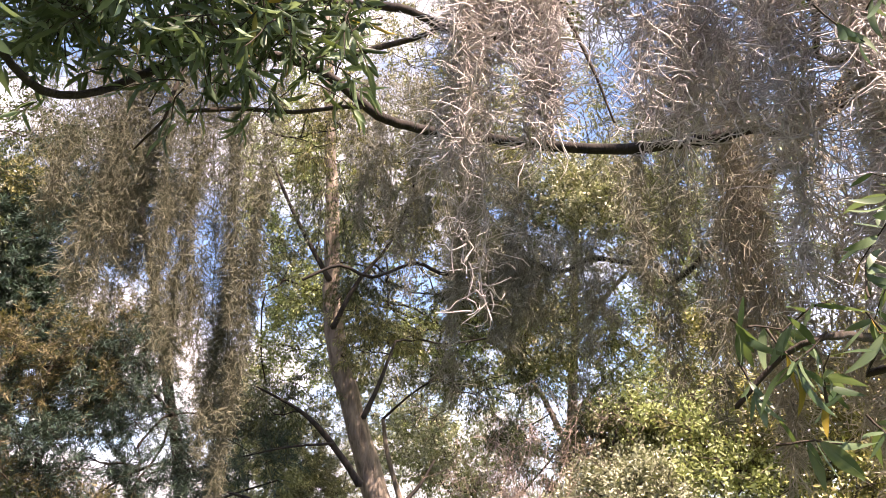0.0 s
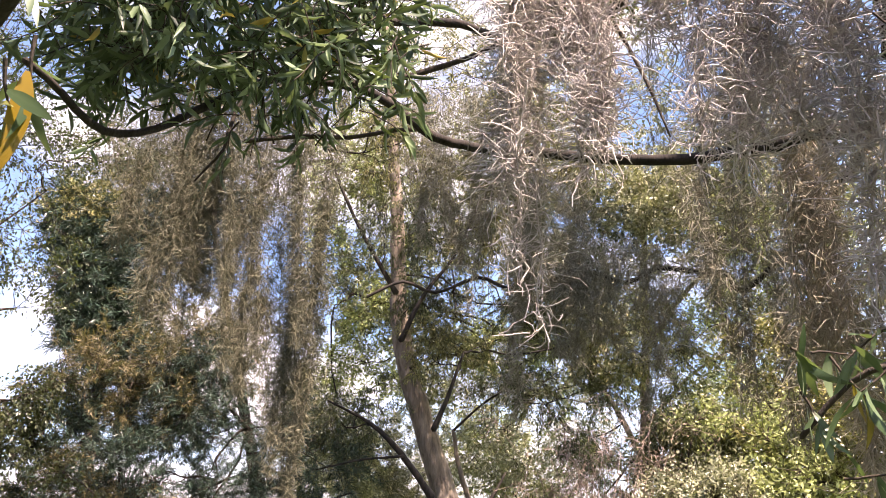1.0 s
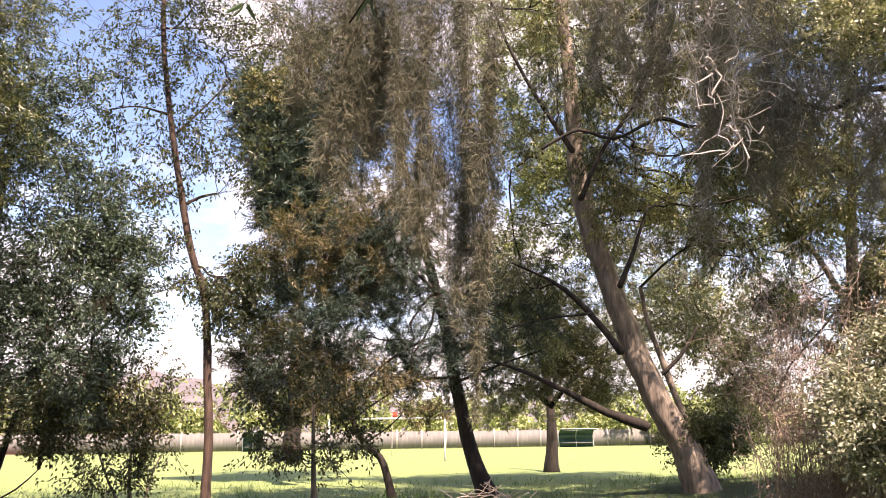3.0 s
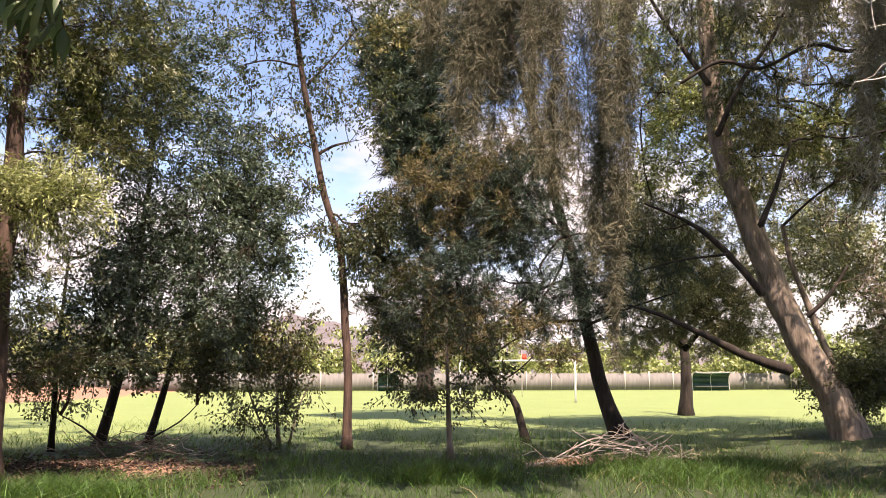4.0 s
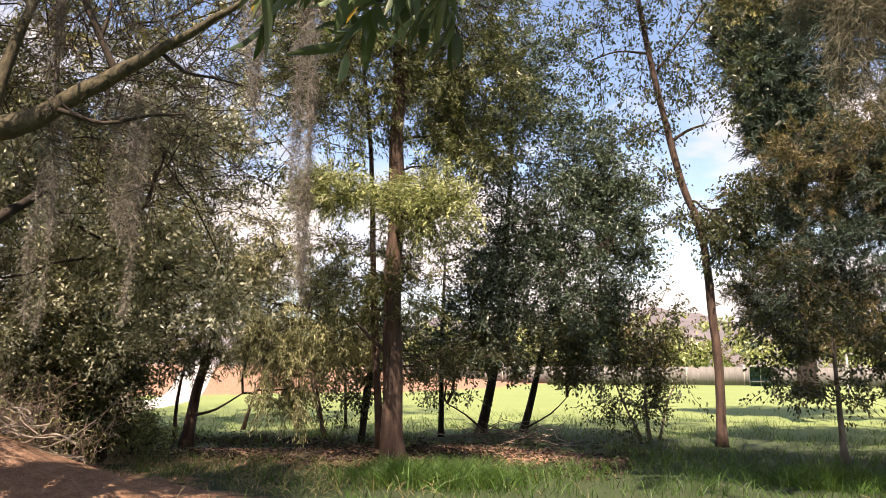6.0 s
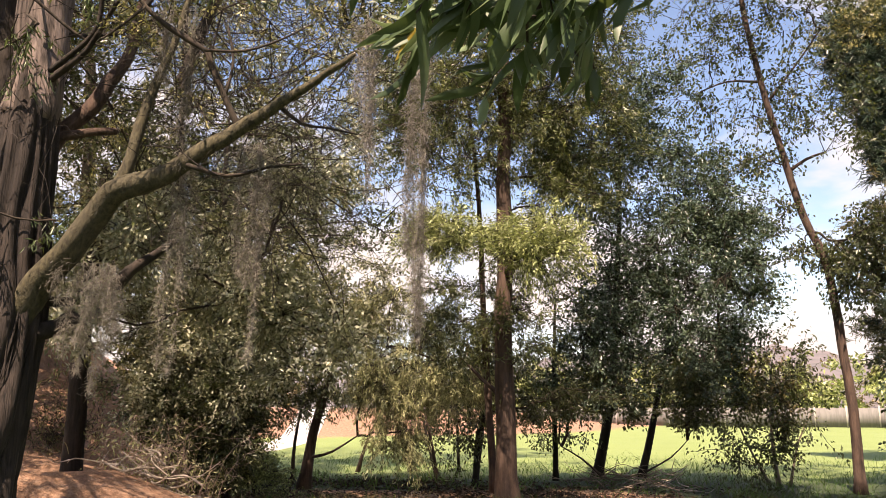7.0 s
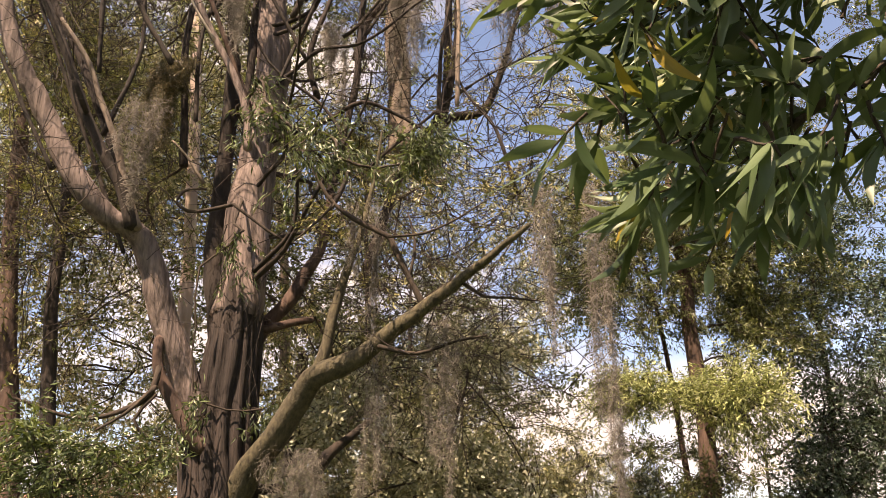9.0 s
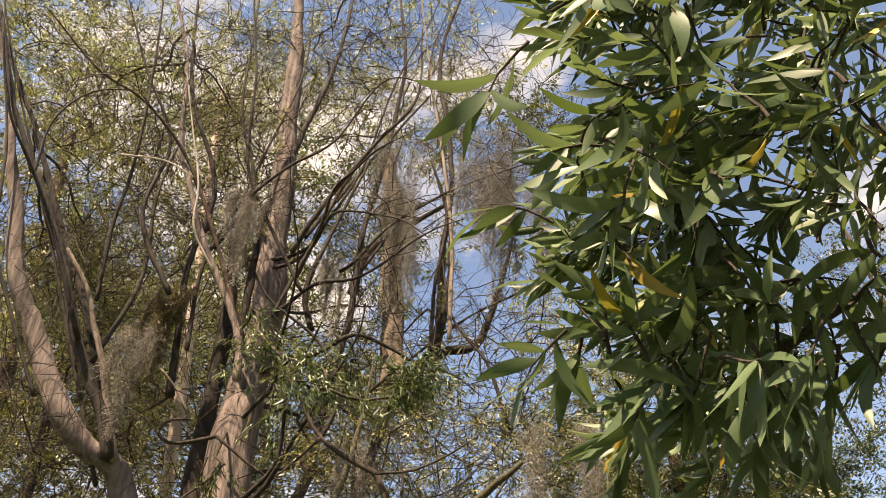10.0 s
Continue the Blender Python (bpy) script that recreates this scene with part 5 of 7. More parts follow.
# ---- the old stringy-barked tree ----
# the sunlit_foliage colour stands in for sun on the outer crown
old = tree("stringybark_tree", "old stringy-barked tree with a furrowed trunk and many limbs",
     [(-7.05, 4.48, -0.04), (-6.97, 4.59, 1.00), (-6.89, 4.70, 1.70), (-6.84, 4.77, 2.44), (-6.86, 4.74, 3.02), (-6.83, 4.78, 3.74), (-6.82, 4.79, 4.39), (-6.81, 4.80, 4.83)], 0.41, 0.17,
     [("high_crown", LEAF_OLIVE, "wattle", 0.9, [(-7.51, 6.28, 14.49, 1.20, 1.20, 1.20, 190), (-8.56, 5.17, 11.90, 1.10, 1.10, 1.10, 150), (-9.01, 3.34, 8.57, 1.00, 1.00, 1.00, 150), (-6.20, 7.55, 12.73, 1.00, 1.00, 1.00, 120), (-11.78, 6.10, 9.90, 1.20, 1.20, 1.20, 140), (-8.74, 3.49, 6.20, 0.90, 0.90, 0.90, 120)], "olive phyllodes"),
      ("crown", LEAF_OLIVE, "wattle", 0.9, [(*(-6.43, 5.78, 6.58, 0.89, 0.72, 0.55), 60), (*(-8.58, 4.46, 8.80, 2.49, 1.83, 1.16), 190), (*(-5.91, 6.95, 8.30, 1.25, 1.25, 1.25), 45), (*(-4.90, 6.47, 5.17, 0.98, 0.79, 0.61), 40), (*(-9.33, 4.08, 6.64, 1.25, 1.48, 1.72), 160), (*(-9.30, 6.60, 13.33, 3.60, 3.00, 2.20), 240), (*(-9.25, 2.97, 9.68, 1.39, 1.83, 2.26), 220), (*(-9.20, 3.60, 12.23, 2.20, 1.80, 1.17), 120), (*(-6.90, 7.48, 7.25, 1.60, 1.40, 1.20), 45)], "olive phyllodes"),
      ("sunlit_foliage", LEAF_BRIGHT, "wattle", 0.95, [(*(-10.62, 3.17, 12.68, 1.80, 1.50, 1.28), 170), (*(-10.15, 3.41, 8.92, 1.07, 1.43, 1.79), 160), (*(-8.44, 7.03, 16.49, 3.21, 2.25, 1.28), 110), (*(-10.33, 3.72, 8.18, 1.15, 1.15, 1.15), 100), (*(-9.70, 5.61, 9.26, 1.12, 1.22, 1.31), 110), (*(-8.09, 7.72, 8.38, 1.08, 1.08, 1.08), 110)], "yellow-green leaves, sunlight in their colour"),
      ("sparse_leaves", LEAF_OLIVE, "wattle", 0.75, [(*(-5.70, 5.49, 4.77, 1.18, 0.85, 0.53), 34), (*(-4.46, 6.03, 5.07, 0.86, 0.66, 0.46), 28), (*(-5.40, 5.91, 5.04, 0.90, 0.78, 0.66), 28)], "sparse small leaves"),
      ("near_foliage", LEAF_GREEN, "willow", 0.8, [(-4.23, 4.41, 4.98, 0.42, 0.36, 0.22, 36), (-4.88, 4.03, 5.52, 0.50, 0.40, 0.26, 45), (-4.15, 4.25, 4.99, 0.40, 0.36, 0.20, 36), (-4.80, 3.84, 4.98, 0.34, 0.30, 0.22, 27), (-6.42, 4.32, 4.87, 0.20, 0.18, 0.20, 13), (-6.56, 4.30, 3.32, 0.20, 0.18, 0.18, 13), (-6.36, 4.74, 3.22, 0.16, 0.14, 0.14, 8), (-6.05, 4.15, 6.48, 0.30, 0.25, 0.20, 15)], "green leaf tufts")],
     BARK_STRINGY, limbs=[
         ([(-6.87, 4.83, 5.44), (-6.91, 4.77, 7.65), (-6.86, 4.85, 9.09), (-6.67, 5.10, 10.51), (-6.44, 5.38, 12.47), (-6.30, 5.54, 15.41)], 0.06, 0.02),
         ([(-7.25, 3.84, 5.02), (-7.49, 3.35, 6.36), (-7.72, 2.80, 7.52), (-7.93, 2.14, 8.86), (-8.09, 1.44, 10.11), (-8.17, 0.78, 11.28)], 0.05, 0.02),
         ([(-7.33, 4.31, 6.05), (-7.40, 4.19, 7.72), (-7.35, 4.28, 9.17), (-7.64, 3.75, 10.87), (-7.76, 3.49, 12.94)], 0.045, 0.02),
         ([(-6.59, 5.81, 5.99), (-6.40, 6.02, 7.59), (-6.34, 6.07, 8.92), (-6.11, 6.31, 10.89), (-5.94, 6.46, 13.02), (-6.13, 6.28, 15.81)], 0.05, 0.02),
         ([(-6.43, 6.27, 5.15), (-6.09, 6.59, 6.58), (-5.72, 6.91, 7.41), (-5.59, 7.01, 9.13), (-5.49, 7.08, 10.99), (-5.61, 6.99, 13.29), (-5.15, 7.33, 15.73)], 0.06, 0.025),
         ([(-6.70, 5.38, 8.66), (-6.44, 5.68, 9.44), (-6.03, 6.11, 10.55), (-5.52, 6.56, 11.75)], 0.03, 0.015),
     ], seed=40, sides=72, step=0.07, flare=0.12, ridges=0.26, ridge_count=17, lumps=0.075, fill=0.5)

def old_limb(name, line, r0, r1, bark, seed, label=""):
    """A limb of the old tree, from the fork outwards."""
    thick = r0 > 0.1
    return part_np(name, log_geo(line, r0, r1, 14 if thick else 8, 0.1, 0.0, 0.07, seed, 0.10 if thick else 0.0, 13), bark, old, label, True)


# its stems, limbs and stubs above the fork
# sun and shade on these stems are put into the bark colours
old_limb("stem", [(-6.81, 4.80, 4.27), (-6.79, 4.83, 5.09), (-6.79, 4.84, 5.82), (-6.80, 4.86, 5.99), (-6.78, 4.89, 6.90), (-6.75, 4.92, 7.81), (-6.73, 4.95, 8.62), (-6.73, 4.95, 9.60), (-6.83, 4.89, 11.46), (-6.87, 4.83, 12.87), (-6.95, 4.72, 15.03)], 0.250, 0.050, BARK_PINK, 500, "grey-barked stem, sunlight in its pinkish colour")
old_limb("stem", [(-7.12, 4.89, 3.81), (-7.21, 4.76, 4.78), (-7.23, 4.73, 5.43), (-7.23, 4.73, 5.91), (-7.22, 4.75, 6.56), (-7.21, 4.76, 6.93), (-7.22, 4.74, 7.69), (-7.28, 4.65, 8.56)], 0.130, 0.060, BARK_DARK, 501, "stem with shade in its dark colour")
old_limb("limb", [(-6.80, 4.81, 2.81), (-6.97, 4.48, 3.43), (-7.03, 4.28, 3.90), (-7.08, 4.08, 4.31), (-7.11, 3.91, 4.79), (-7.14, 3.74, 5.04), (-7.22, 3.46, 5.16), (-7.29, 3.17, 5.42), (-7.42, 2.95, 5.88), (-7.50, 2.73, 6.29), (-7.60, 2.46, 6.82), (-7.67, 2.24, 7.63), (-7.75, 1.93, 8.36), (-7.82, 1.74, 9.02), (-7.92, 1.19, 10.16)], 0.150, 0.030, BARK_PINK, 502, "leaning limb, sunlight in its pinkish colour")
old_limb("limb", [(-6.71, 4.52, 2.92), (-6.78, 4.42, 2.98), (-6.84, 4.31, 3.14), (-6.91, 4.21, 3.37), (-6.96, 4.13, 3.55), (-6.99, 4.07, 3.71), (-7.00, 4.06, 3.95)], 0.085, 0.045, BARK_RED, 503)
old_limb("branch", [(-6.86, 4.01, 3.64), (-6.88, 3.97, 3.38), (-7.01, 3.75, 3.20), (-7.16, 3.44, 3.13), (-7.38, 2.97, 3.27)], 0.032, 0.012, TWIG, 504)
old_limb("branch", [(-6.86, 4.01, 3.38), (-6.94, 3.87, 3.14), (-6.86, 4.00, 2.97), (-6.78, 4.14, 2.95)], 0.020, 0.008, TWIG, 505)
old_limb("branch", [(-6.78, 3.95, 3.43), (-6.89, 3.76, 3.18), (-6.99, 3.56, 3.02)], 0.022, 0.010, TWIG, 506)
old_limb("branch", [(-6.99, 3.62, 4.97), (-7.06, 3.49, 5.38), (-7.16, 3.28, 5.78), (-7.27, 3.03, 6.32), (-7.38, 2.78, 6.96), (-7.48, 2.50, 7.53), (-7.56, 2.25, 8.05), (-7.60, 2.22, 8.05), (-7.73, 1.70, 9.01), (-7.82, 1.20, 10.19)], 0.060, 0.020, BARK_DARK, 507, "dark crooked branch")
old_limb("branch", [(-6.98, 3.68, 4.97), (-7.07, 3.52, 5.47), (-7.15, 3.36, 5.97), (-7.22, 3.20, 6.36), (-7.28, 3.08, 6.71), (-7.40, 2.78, 7.17)], 0.045, 0.020, BARK_GREY, 508)
old_limb("stem", [(-6.82, 4.96, 2.82), (-6.83, 4.95, 3.26), (-6.82, 4.96, 3.78), (-6.80, 4.99, 4.14)], 0.080, 0.060, BARK_PINK, 509)
old_limb("limb", [(-6.85, 5.01, 3.79), (-6.82, 5.05, 4.13), (-6.73, 5.17, 4.34), (-6.61, 5.31, 4.56), (-6.51, 5.43, 4.86), (-6.40, 5.56, 5.24), (-6.35, 5.61, 5.86)], 0.100, 0.040, BARK_RED, 510)
old_limb("limb", [(-6.65, 5.02, 4.17), (-6.48, 5.23, 4.26), (-6.34, 5.40, 4.30)], 0.050, 0.030, BARK_RED, 511)
old_limb("stub", [(-6.56, 4.89, 2.59), (-6.47, 5.00, 2.57), (-6.39, 5.11, 2.59)], 0.050, 0.042, BARK_DARK, 512, "dead branch stub")
old_limb("stub", [(-6.60, 4.84, 2.28), (-6.46, 5.02, 2.34), (-6.41, 5.08, 2.41), (-6.36, 5.14, 2.45)], 0.085, 0.060, BARK_DARK, 513, "dead branch stub")
old_limb("branch", [(-6.57, 5.74, 2.83), (-6.49, 5.83, 2.99), (-6.35, 5.97, 3.15), (-6.19, 6.13, 3.33)], 0.070, 0.030, BARK_DARK, 514)
old_limb("branch", [(-6.65, 4.52, 5.43), (-6.78, 4.32, 5.34), (-6.89, 4.15, 5.30), (-6.95, 4.05, 5.38), (-6.94, 4.07, 5.47), (-6.90, 4.13, 5.54), (-6.80, 4.28, 5.57)], 0.022, 0.012, TWIG, 515)
old_limb("branch", [(-6.56, 4.46, 5.38), (-6.43, 4.65, 5.21), (-6.25, 4.88, 5.02), (-6.11, 5.05, 4.98)], 0.020, 0.008, TWIG, 516)
old_limb("branch", [(-6.74, 4.20, 5.59), (-6.84, 4.04, 5.87), (-6.92, 3.90, 6.03)], 0.020, 0.010, BARK_GREY, 517)
old_limb("branch", [(-6.46, 5.44, 7.10), (-6.53, 5.37, 7.76), (-6.31, 5.61, 8.98), (-6.06, 5.88, 10.13)], 0.040, 0.015, BARK_DARK, 518)
old_limb("branch", [(-5.69, 6.87, 7.17), (-5.54, 6.99, 8.23), (-5.53, 7.00, 9.41), (-5.72, 6.85, 10.63)], 0.050, 0.020, BARK_DARK, 519)
old_limb("stem", [(-6.35, 6.84, 6.91), (-6.40, 6.80, 8.46), (-6.41, 6.78, 9.80), (-6.50, 6.70, 11.17)], 0.160, 0.100, BARK_GREY, 520, "grey upper stem")
old_limb("branch", [(-6.79, 6.41, 8.36), (-6.68, 6.52, 9.06), (-6.39, 6.81, 9.48), (-5.80, 7.30, 10.09)], 0.070, 0.030, BARK_DARK, 521)
old_limb("branch", [(-5.82, 6.76, 6.44), (-5.64, 6.92, 7.16), (-5.29, 7.18, 7.26), (-5.00, 7.38, 8.06), (-4.72, 7.55, 9.27)], 0.070, 0.020, BARK_DARK, 522)
old_limb("branch", [(-6.36, 4.44, 5.94), (-6.42, 4.36, 6.57), (-6.71, 3.92, 7.63), (-6.88, 3.61, 8.56), (-6.96, 3.47, 9.05), (-7.09, 3.27, 10.71), (-7.26, 2.89, 12.04)], 0.045, 0.020, BARK_PINK, 523)
old_limb("branch", [(-7.34, 3.37, 6.03), (-7.23, 3.59, 7.17), (-7.27, 3.51, 8.38), (-7.24, 3.58, 9.33)], 0.030, 0.012, BARK_DARK, 524)

# dark inner branches of its crown
old_limb("branch", [(-7.12, 3.65, 4.75), (-7.34, 3.21, 5.89), (-7.54, 2.71, 7.13), (-7.70, 2.20, 8.28), (-7.87, 1.51, 9.77), (-7.96, 0.94, 11.12)], 0.023, 0.008, BARK_DARK, 160, "dark crooked branch")
old_limb("branch", [(-7.25, 2.89, 5.41), (-7.40, 2.50, 6.15), (-7.52, 2.11, 6.96), (-7.59, 1.84, 8.19), (-7.70, 1.35, 9.67), (-7.75, 0.96, 11.19)], 0.021, 0.008, BARK_DARK, 161, "dark crooked branch")
old_limb("branch", [(-6.95, 4.16, 6.40), (-6.96, 4.14, 7.56), (-6.81, 4.39, 8.73), (-6.69, 4.57, 9.84), (-6.51, 4.81, 11.53), (-6.53, 4.78, 13.95)], 0.025, 0.008, BARK_DARK, 162, "dark crooked branch")
old_limb("branch", [(-6.32, 4.73, 6.87), (-6.07, 5.04, 8.10), (-5.74, 5.40, 9.34), (-5.45, 5.68, 11.15), (-5.07, 6.02, 12.72), (-4.76, 6.26, 14.36)], 0.022, 0.008, BARK_DARK, 163, "dark crooked branch")
old_limb("branch", [(-5.90, 5.67, 7.87), (-5.50, 6.05, 8.85), (-5.02, 6.44, 9.36), (-4.47, 6.82, 10.44)], 0.021, 0.008, BARK_DARK, 164, "dark crooked branch")
old_limb("branch", [(-5.14, 6.09, 6.61), (-5.09, 6.13, 7.57), (-4.97, 6.23, 8.67), (-5.01, 6.19, 10.29), (-5.14, 6.09, 11.70), (-4.84, 6.33, 13.49)], 0.025, 0.008, BARK_DARK, 165, "dark crooked branch")
old_limb("branch", [(-6.85, 3.74, 6.87), (-7.08, 3.30, 7.83), (-7.05, 3.36, 9.08), (-7.26, 2.88, 10.21), (-7.48, 2.26, 11.77)], 0.031, 0.008, BARK_DARK, 166, "dark crooked branch")
old_limb("branch", [(-5.98, 5.14, 5.16), (-5.79, 5.35, 5.94), (-5.99, 5.13, 6.63), (-6.38, 4.65, 7.16), (-6.64, 4.28, 8.08)], 0.030, 0.008, BARK_DARK, 167, "dark crooked branch")
old_limb("branch", [(-6.92, 4.21, 7.84), (-6.75, 4.48, 8.96), (-6.93, 4.20, 10.27), (-6.97, 4.13, 12.04), (-7.01, 4.07, 13.89)], 0.029, 0.008, BARK_DARK, 168, "dark crooked branch")
old_limb("branch", [(-5.91, 5.66, 5.98), (-5.47, 6.07, 6.58), (-4.89, 6.53, 7.20), (-4.12, 7.02, 7.62)], 0.023, 0.008, BARK_DARK, 169, "dark crooked branch")
old_limb("branch", [(-4.47, 6.58, 5.60), (-4.64, 6.47, 6.44), (-4.94, 6.25, 7.07), (-5.03, 6.18, 8.10)], 0.026, 0.008, BARK_DARK, 170, "dark crooked branch")

# crooked side branches that reach out towards the lawn
rng = np.random.default_rng(31)
for k in range(11):
    z = 4.4 + 0.36 * k + rng.uniform(-0.2, 0.2)
    at = np.array([-6.8, 4.8, z])
    turn = radians(rng.uniform(-10, 95))
    d = np.array([math.cos(turn), math.sin(turn), rng.uniform(-0.05, 0.55)])
    line = [at]
    for j in range(7):
        line.append(line[-1] + unit(d) * rng.uniform(0.32, 0.5))
        d = unit(d) + rng.normal(0, 0.3, 3) + np.array([0, 0, -0.03])
    part_np("branch", log_geo(line, rng.uniform(0.024, 0.04), 0.006, 7, 0.1, 0.3, 0.08, 190 + k), BARK_DARK, old, "dark crooked branch", True)

# its long olive-barked bough
old_limb("bough", [(-6.87, 4.81, 2.14), (-6.67, 4.76, 2.43), (-6.42, 4.79, 2.73), (-6.16, 4.82, 2.96), (-5.85, 4.90, 3.38), (-5.62, 4.88, 3.50), (-5.25, 5.00, 3.63), (-4.91, 5.07, 3.80), (-4.57, 5.13, 3.93), (-4.23, 5.17, 4.10), (-3.84, 5.22, 4.29), (-3.49, 5.23, 4.46)], 0.150, 0.020, BARK_OLIVE, 60, "olive smooth-barked bough")
old_limb("bough", [(-5.74, 4.90, 3.46), (-5.65, 4.96, 3.70), (-5.61, 5.01, 4.08), (-5.54, 5.09, 4.48), (-5.43, 5.19, 4.95), (-5.35, 5.28, 5.50), (-5.29, 5.33, 6.13)], 0.060, 0.010, BARK_OLIVE, 61, "olive smooth-barked bough")
old_limb("bough", [(-4.59, 5.17, 3.96), (-4.67, 5.09, 4.20), (-4.79, 4.98, 4.56), (-4.83, 4.94, 4.66), (-5.01, 4.77, 4.79), (-5.18, 4.59, 4.97), (-5.28, 4.47, 5.21), (-5.39, 4.34, 5.61)], 0.035, 0.014, TWIG, 62)
old_limb("bough", [(-4.96, 4.96, 3.65), (-4.72, 5.19, 3.58), (-4.46, 5.40, 3.68), (-4.23, 5.58, 3.73)], 0.022, 0.010, TWIG, 63)
old_limb("bough", [(-4.69, 5.07, 4.25), (-4.65, 5.11, 4.58), (-4.70, 5.07, 4.90)], 0.016, 0.008, TWIG, 64)
old_limb("bough", [(-4.21, 5.21, 4.13), (-4.06, 5.33, 3.99), (-3.90, 5.45, 3.97), (-3.70, 5.58, 3.93)], 0.018, 0.008, TWIG, 65)
old_limb("bough", [(-4.76, 4.87, 4.61), (-4.52, 5.10, 4.65), (-4.29, 5.28, 4.78), (-4.06, 5.46, 4.97)], 0.014, 0.007, TWIG, 66)
old_limb("bough", [(-5.03, 4.45, 4.87), (-5.14, 4.33, 4.68), (-5.25, 4.20, 4.50)], 0.014, 0.007, TWIG, 67)


def bark_strips(parent, line, r0, r1, count, seed):
    """Loose fibrous strips that lie along a trunk and lift at their ends."""
    rng = np.random.default_rng(seed)
    path = spline(line, 0.05)
    n = len(path)
    span = rng.integers(6, 22, count)
    at = (rng.uniform(0, 1, count) * (n - span - 1)).astype(int)
    ang, twist = rng.uniform(0, 2 * np.pi, count), rng.normal(0, 0.25, count)
    m = 8
    t = np.linspace(0, 1, m)
    idx = np.clip((at[:, None] + span[:, None] * t).astype(int), 0, n - 1)
    rad = (r0 + (r1 - r0) * idx / n) * 1.10 + 0.05 * np.maximum(0, t - 0.75) * rng.uniform(0, 3, (count, 1)) + 0.012
    a = ang[:, None] + twist[:, None] * t
    pts = path[idx] + np.stack([np.cos(a) * rad, np.sin(a) * rad, 0 * a], -1)
    w = rng.uniform(0.004, 0.013, (count, 1)) * np.sin(np.pi * np.clip(t, 0.08, 0.95))[None]
    return tagged(part_np("bark_strip", tubes(pts, w, 4), BARK_STRINGY, parent, "loose fibrous bark strips", True), kind="stuff")


OLD_TRUNK = [(-7.05, 4.48, -0.04), (-6.97, 4.59, 1.00), (-6.89, 4.70, 1.70), (-6.84, 4.77, 2.44), (-6.86, 4.74, 3.02), (-6.83, 4.78, 3.74), (-6.82, 4.79, 4.39), (-6.81, 4.80, 4.83)]
bark_strips(old, OLD_TRUNK, 0.41, 0.17, 460, 3)


def twig_tangle(parent, rng, blobs, length=0.8, r=0.006, mat=None):
    """Fine bare twigs that fork and bend, filling a space under a crown."""
    lines = []
    for x, y, z, rx, ry, rz, count in blobs:
        c = np.array([x, y, z]) + rng.normal(0, 0.5, (count, 3)) * np.array([rx, ry, rz])
        way = unit(rng.normal(0, 1, (count, 3)) * np.array([1, 1, 0.6]))
        pts = [c]
        for j in range(6):
            pts.append(pts[-1] + way * length / 6)
            way = unit(way + rng.normal(0, 0.3, (count, 3)))
        lines.append(np.stack(pts, 1))
    lines = np.concatenate(lines)
    n = len(lines)
    rad = r * rng.uniform(0.4, 1.2, (n, 1)) * np.linspace(1, 0.35, 7)[None]
    fork = lines[np.arange(n).repeat(3), rng.integers(1, 6, n * 3)]
    way = unit(rng.normal(0, 1, (n * 3, 3)))
    sub = np.stack([fork, fork + way * length * 0.17, fork + way * length * 0.32 + rng.normal(0, 0.04, (n * 3, 3))], 1)
    return part_np("twig_work", joined(tubes(lines, rad, 3), tubes(sub, np.full((n * 3, 3), r * 0.35), 3)), mat or TWIG, parent, "tangle of fine bare twigs")


rng = np.random.default_rng(77)
twig_tangle(old, rng, [(-7.85, 4.80, 12.61, 1.40, 1.40, 1.40, 80), (-6.71, 6.27, 13.47, 1.40, 1.40, 1.40, 80), (-8.86, 2.54, 11.71, 1.50, 1.50, 1.50, 74), (-5.57, 7.28, 14.22, 1.20, 1.20, 1.20, 55), (-5.31, 7.39, 3.90, 1.00, 1.00, 1.00, 66), (-6.14, 6.19, 4.50, 0.90, 0.90, 0.90, 57), (-6.21, 6.15, 7.58, 1.00, 1.00, 1.00, 57), (-7.65, 3.41, 7.69, 1.10, 1.10, 1.10, 84), (-7.64, 2.94, 5.32, 1.00, 1.00, 1.00, 66), (-7.25, 4.37, 8.47, 0.90, 0.90, 0.90, 57), (-5.07, 7.08, 5.93, 0.80, 0.80, 0.80, 48), (-7.87, 3.49, 9.21, 1.30, 1.30, 1.30, 75), (-5.99, 5.87, 6.61, 1.00, 1.00, 1.00, 53)], 1.4, 0.0065, BARK_DARK)
twig_tangle(old, rng, [(*(-4.97, 5.76, 4.70, 1.08, 1.08, 1.08), 55), (*(-5.15, 6.28, 4.98, 1.03, 1.03, 1.03), 53), (*(-6.45, 4.95, 4.96, 1.21, 1.21, 1.21), 31), (*(-8.02, 3.32, 5.59, 1.05, 1.34, 1.63), 53), (*(-6.29, 6.68, 10.08, 2.24, 2.41, 2.59), 115), (*(-8.37, 3.84, 9.26, 2.14, 2.31, 2.47), 133), (*(-8.25, 5.11, 12.77, 4.09, 3.07, 2.04), 97), (*(-5.73, 7.08, 3.51, 1.09, 0.96, 0.84), 26)], 1.4, 0.0065, BARK_DARK)
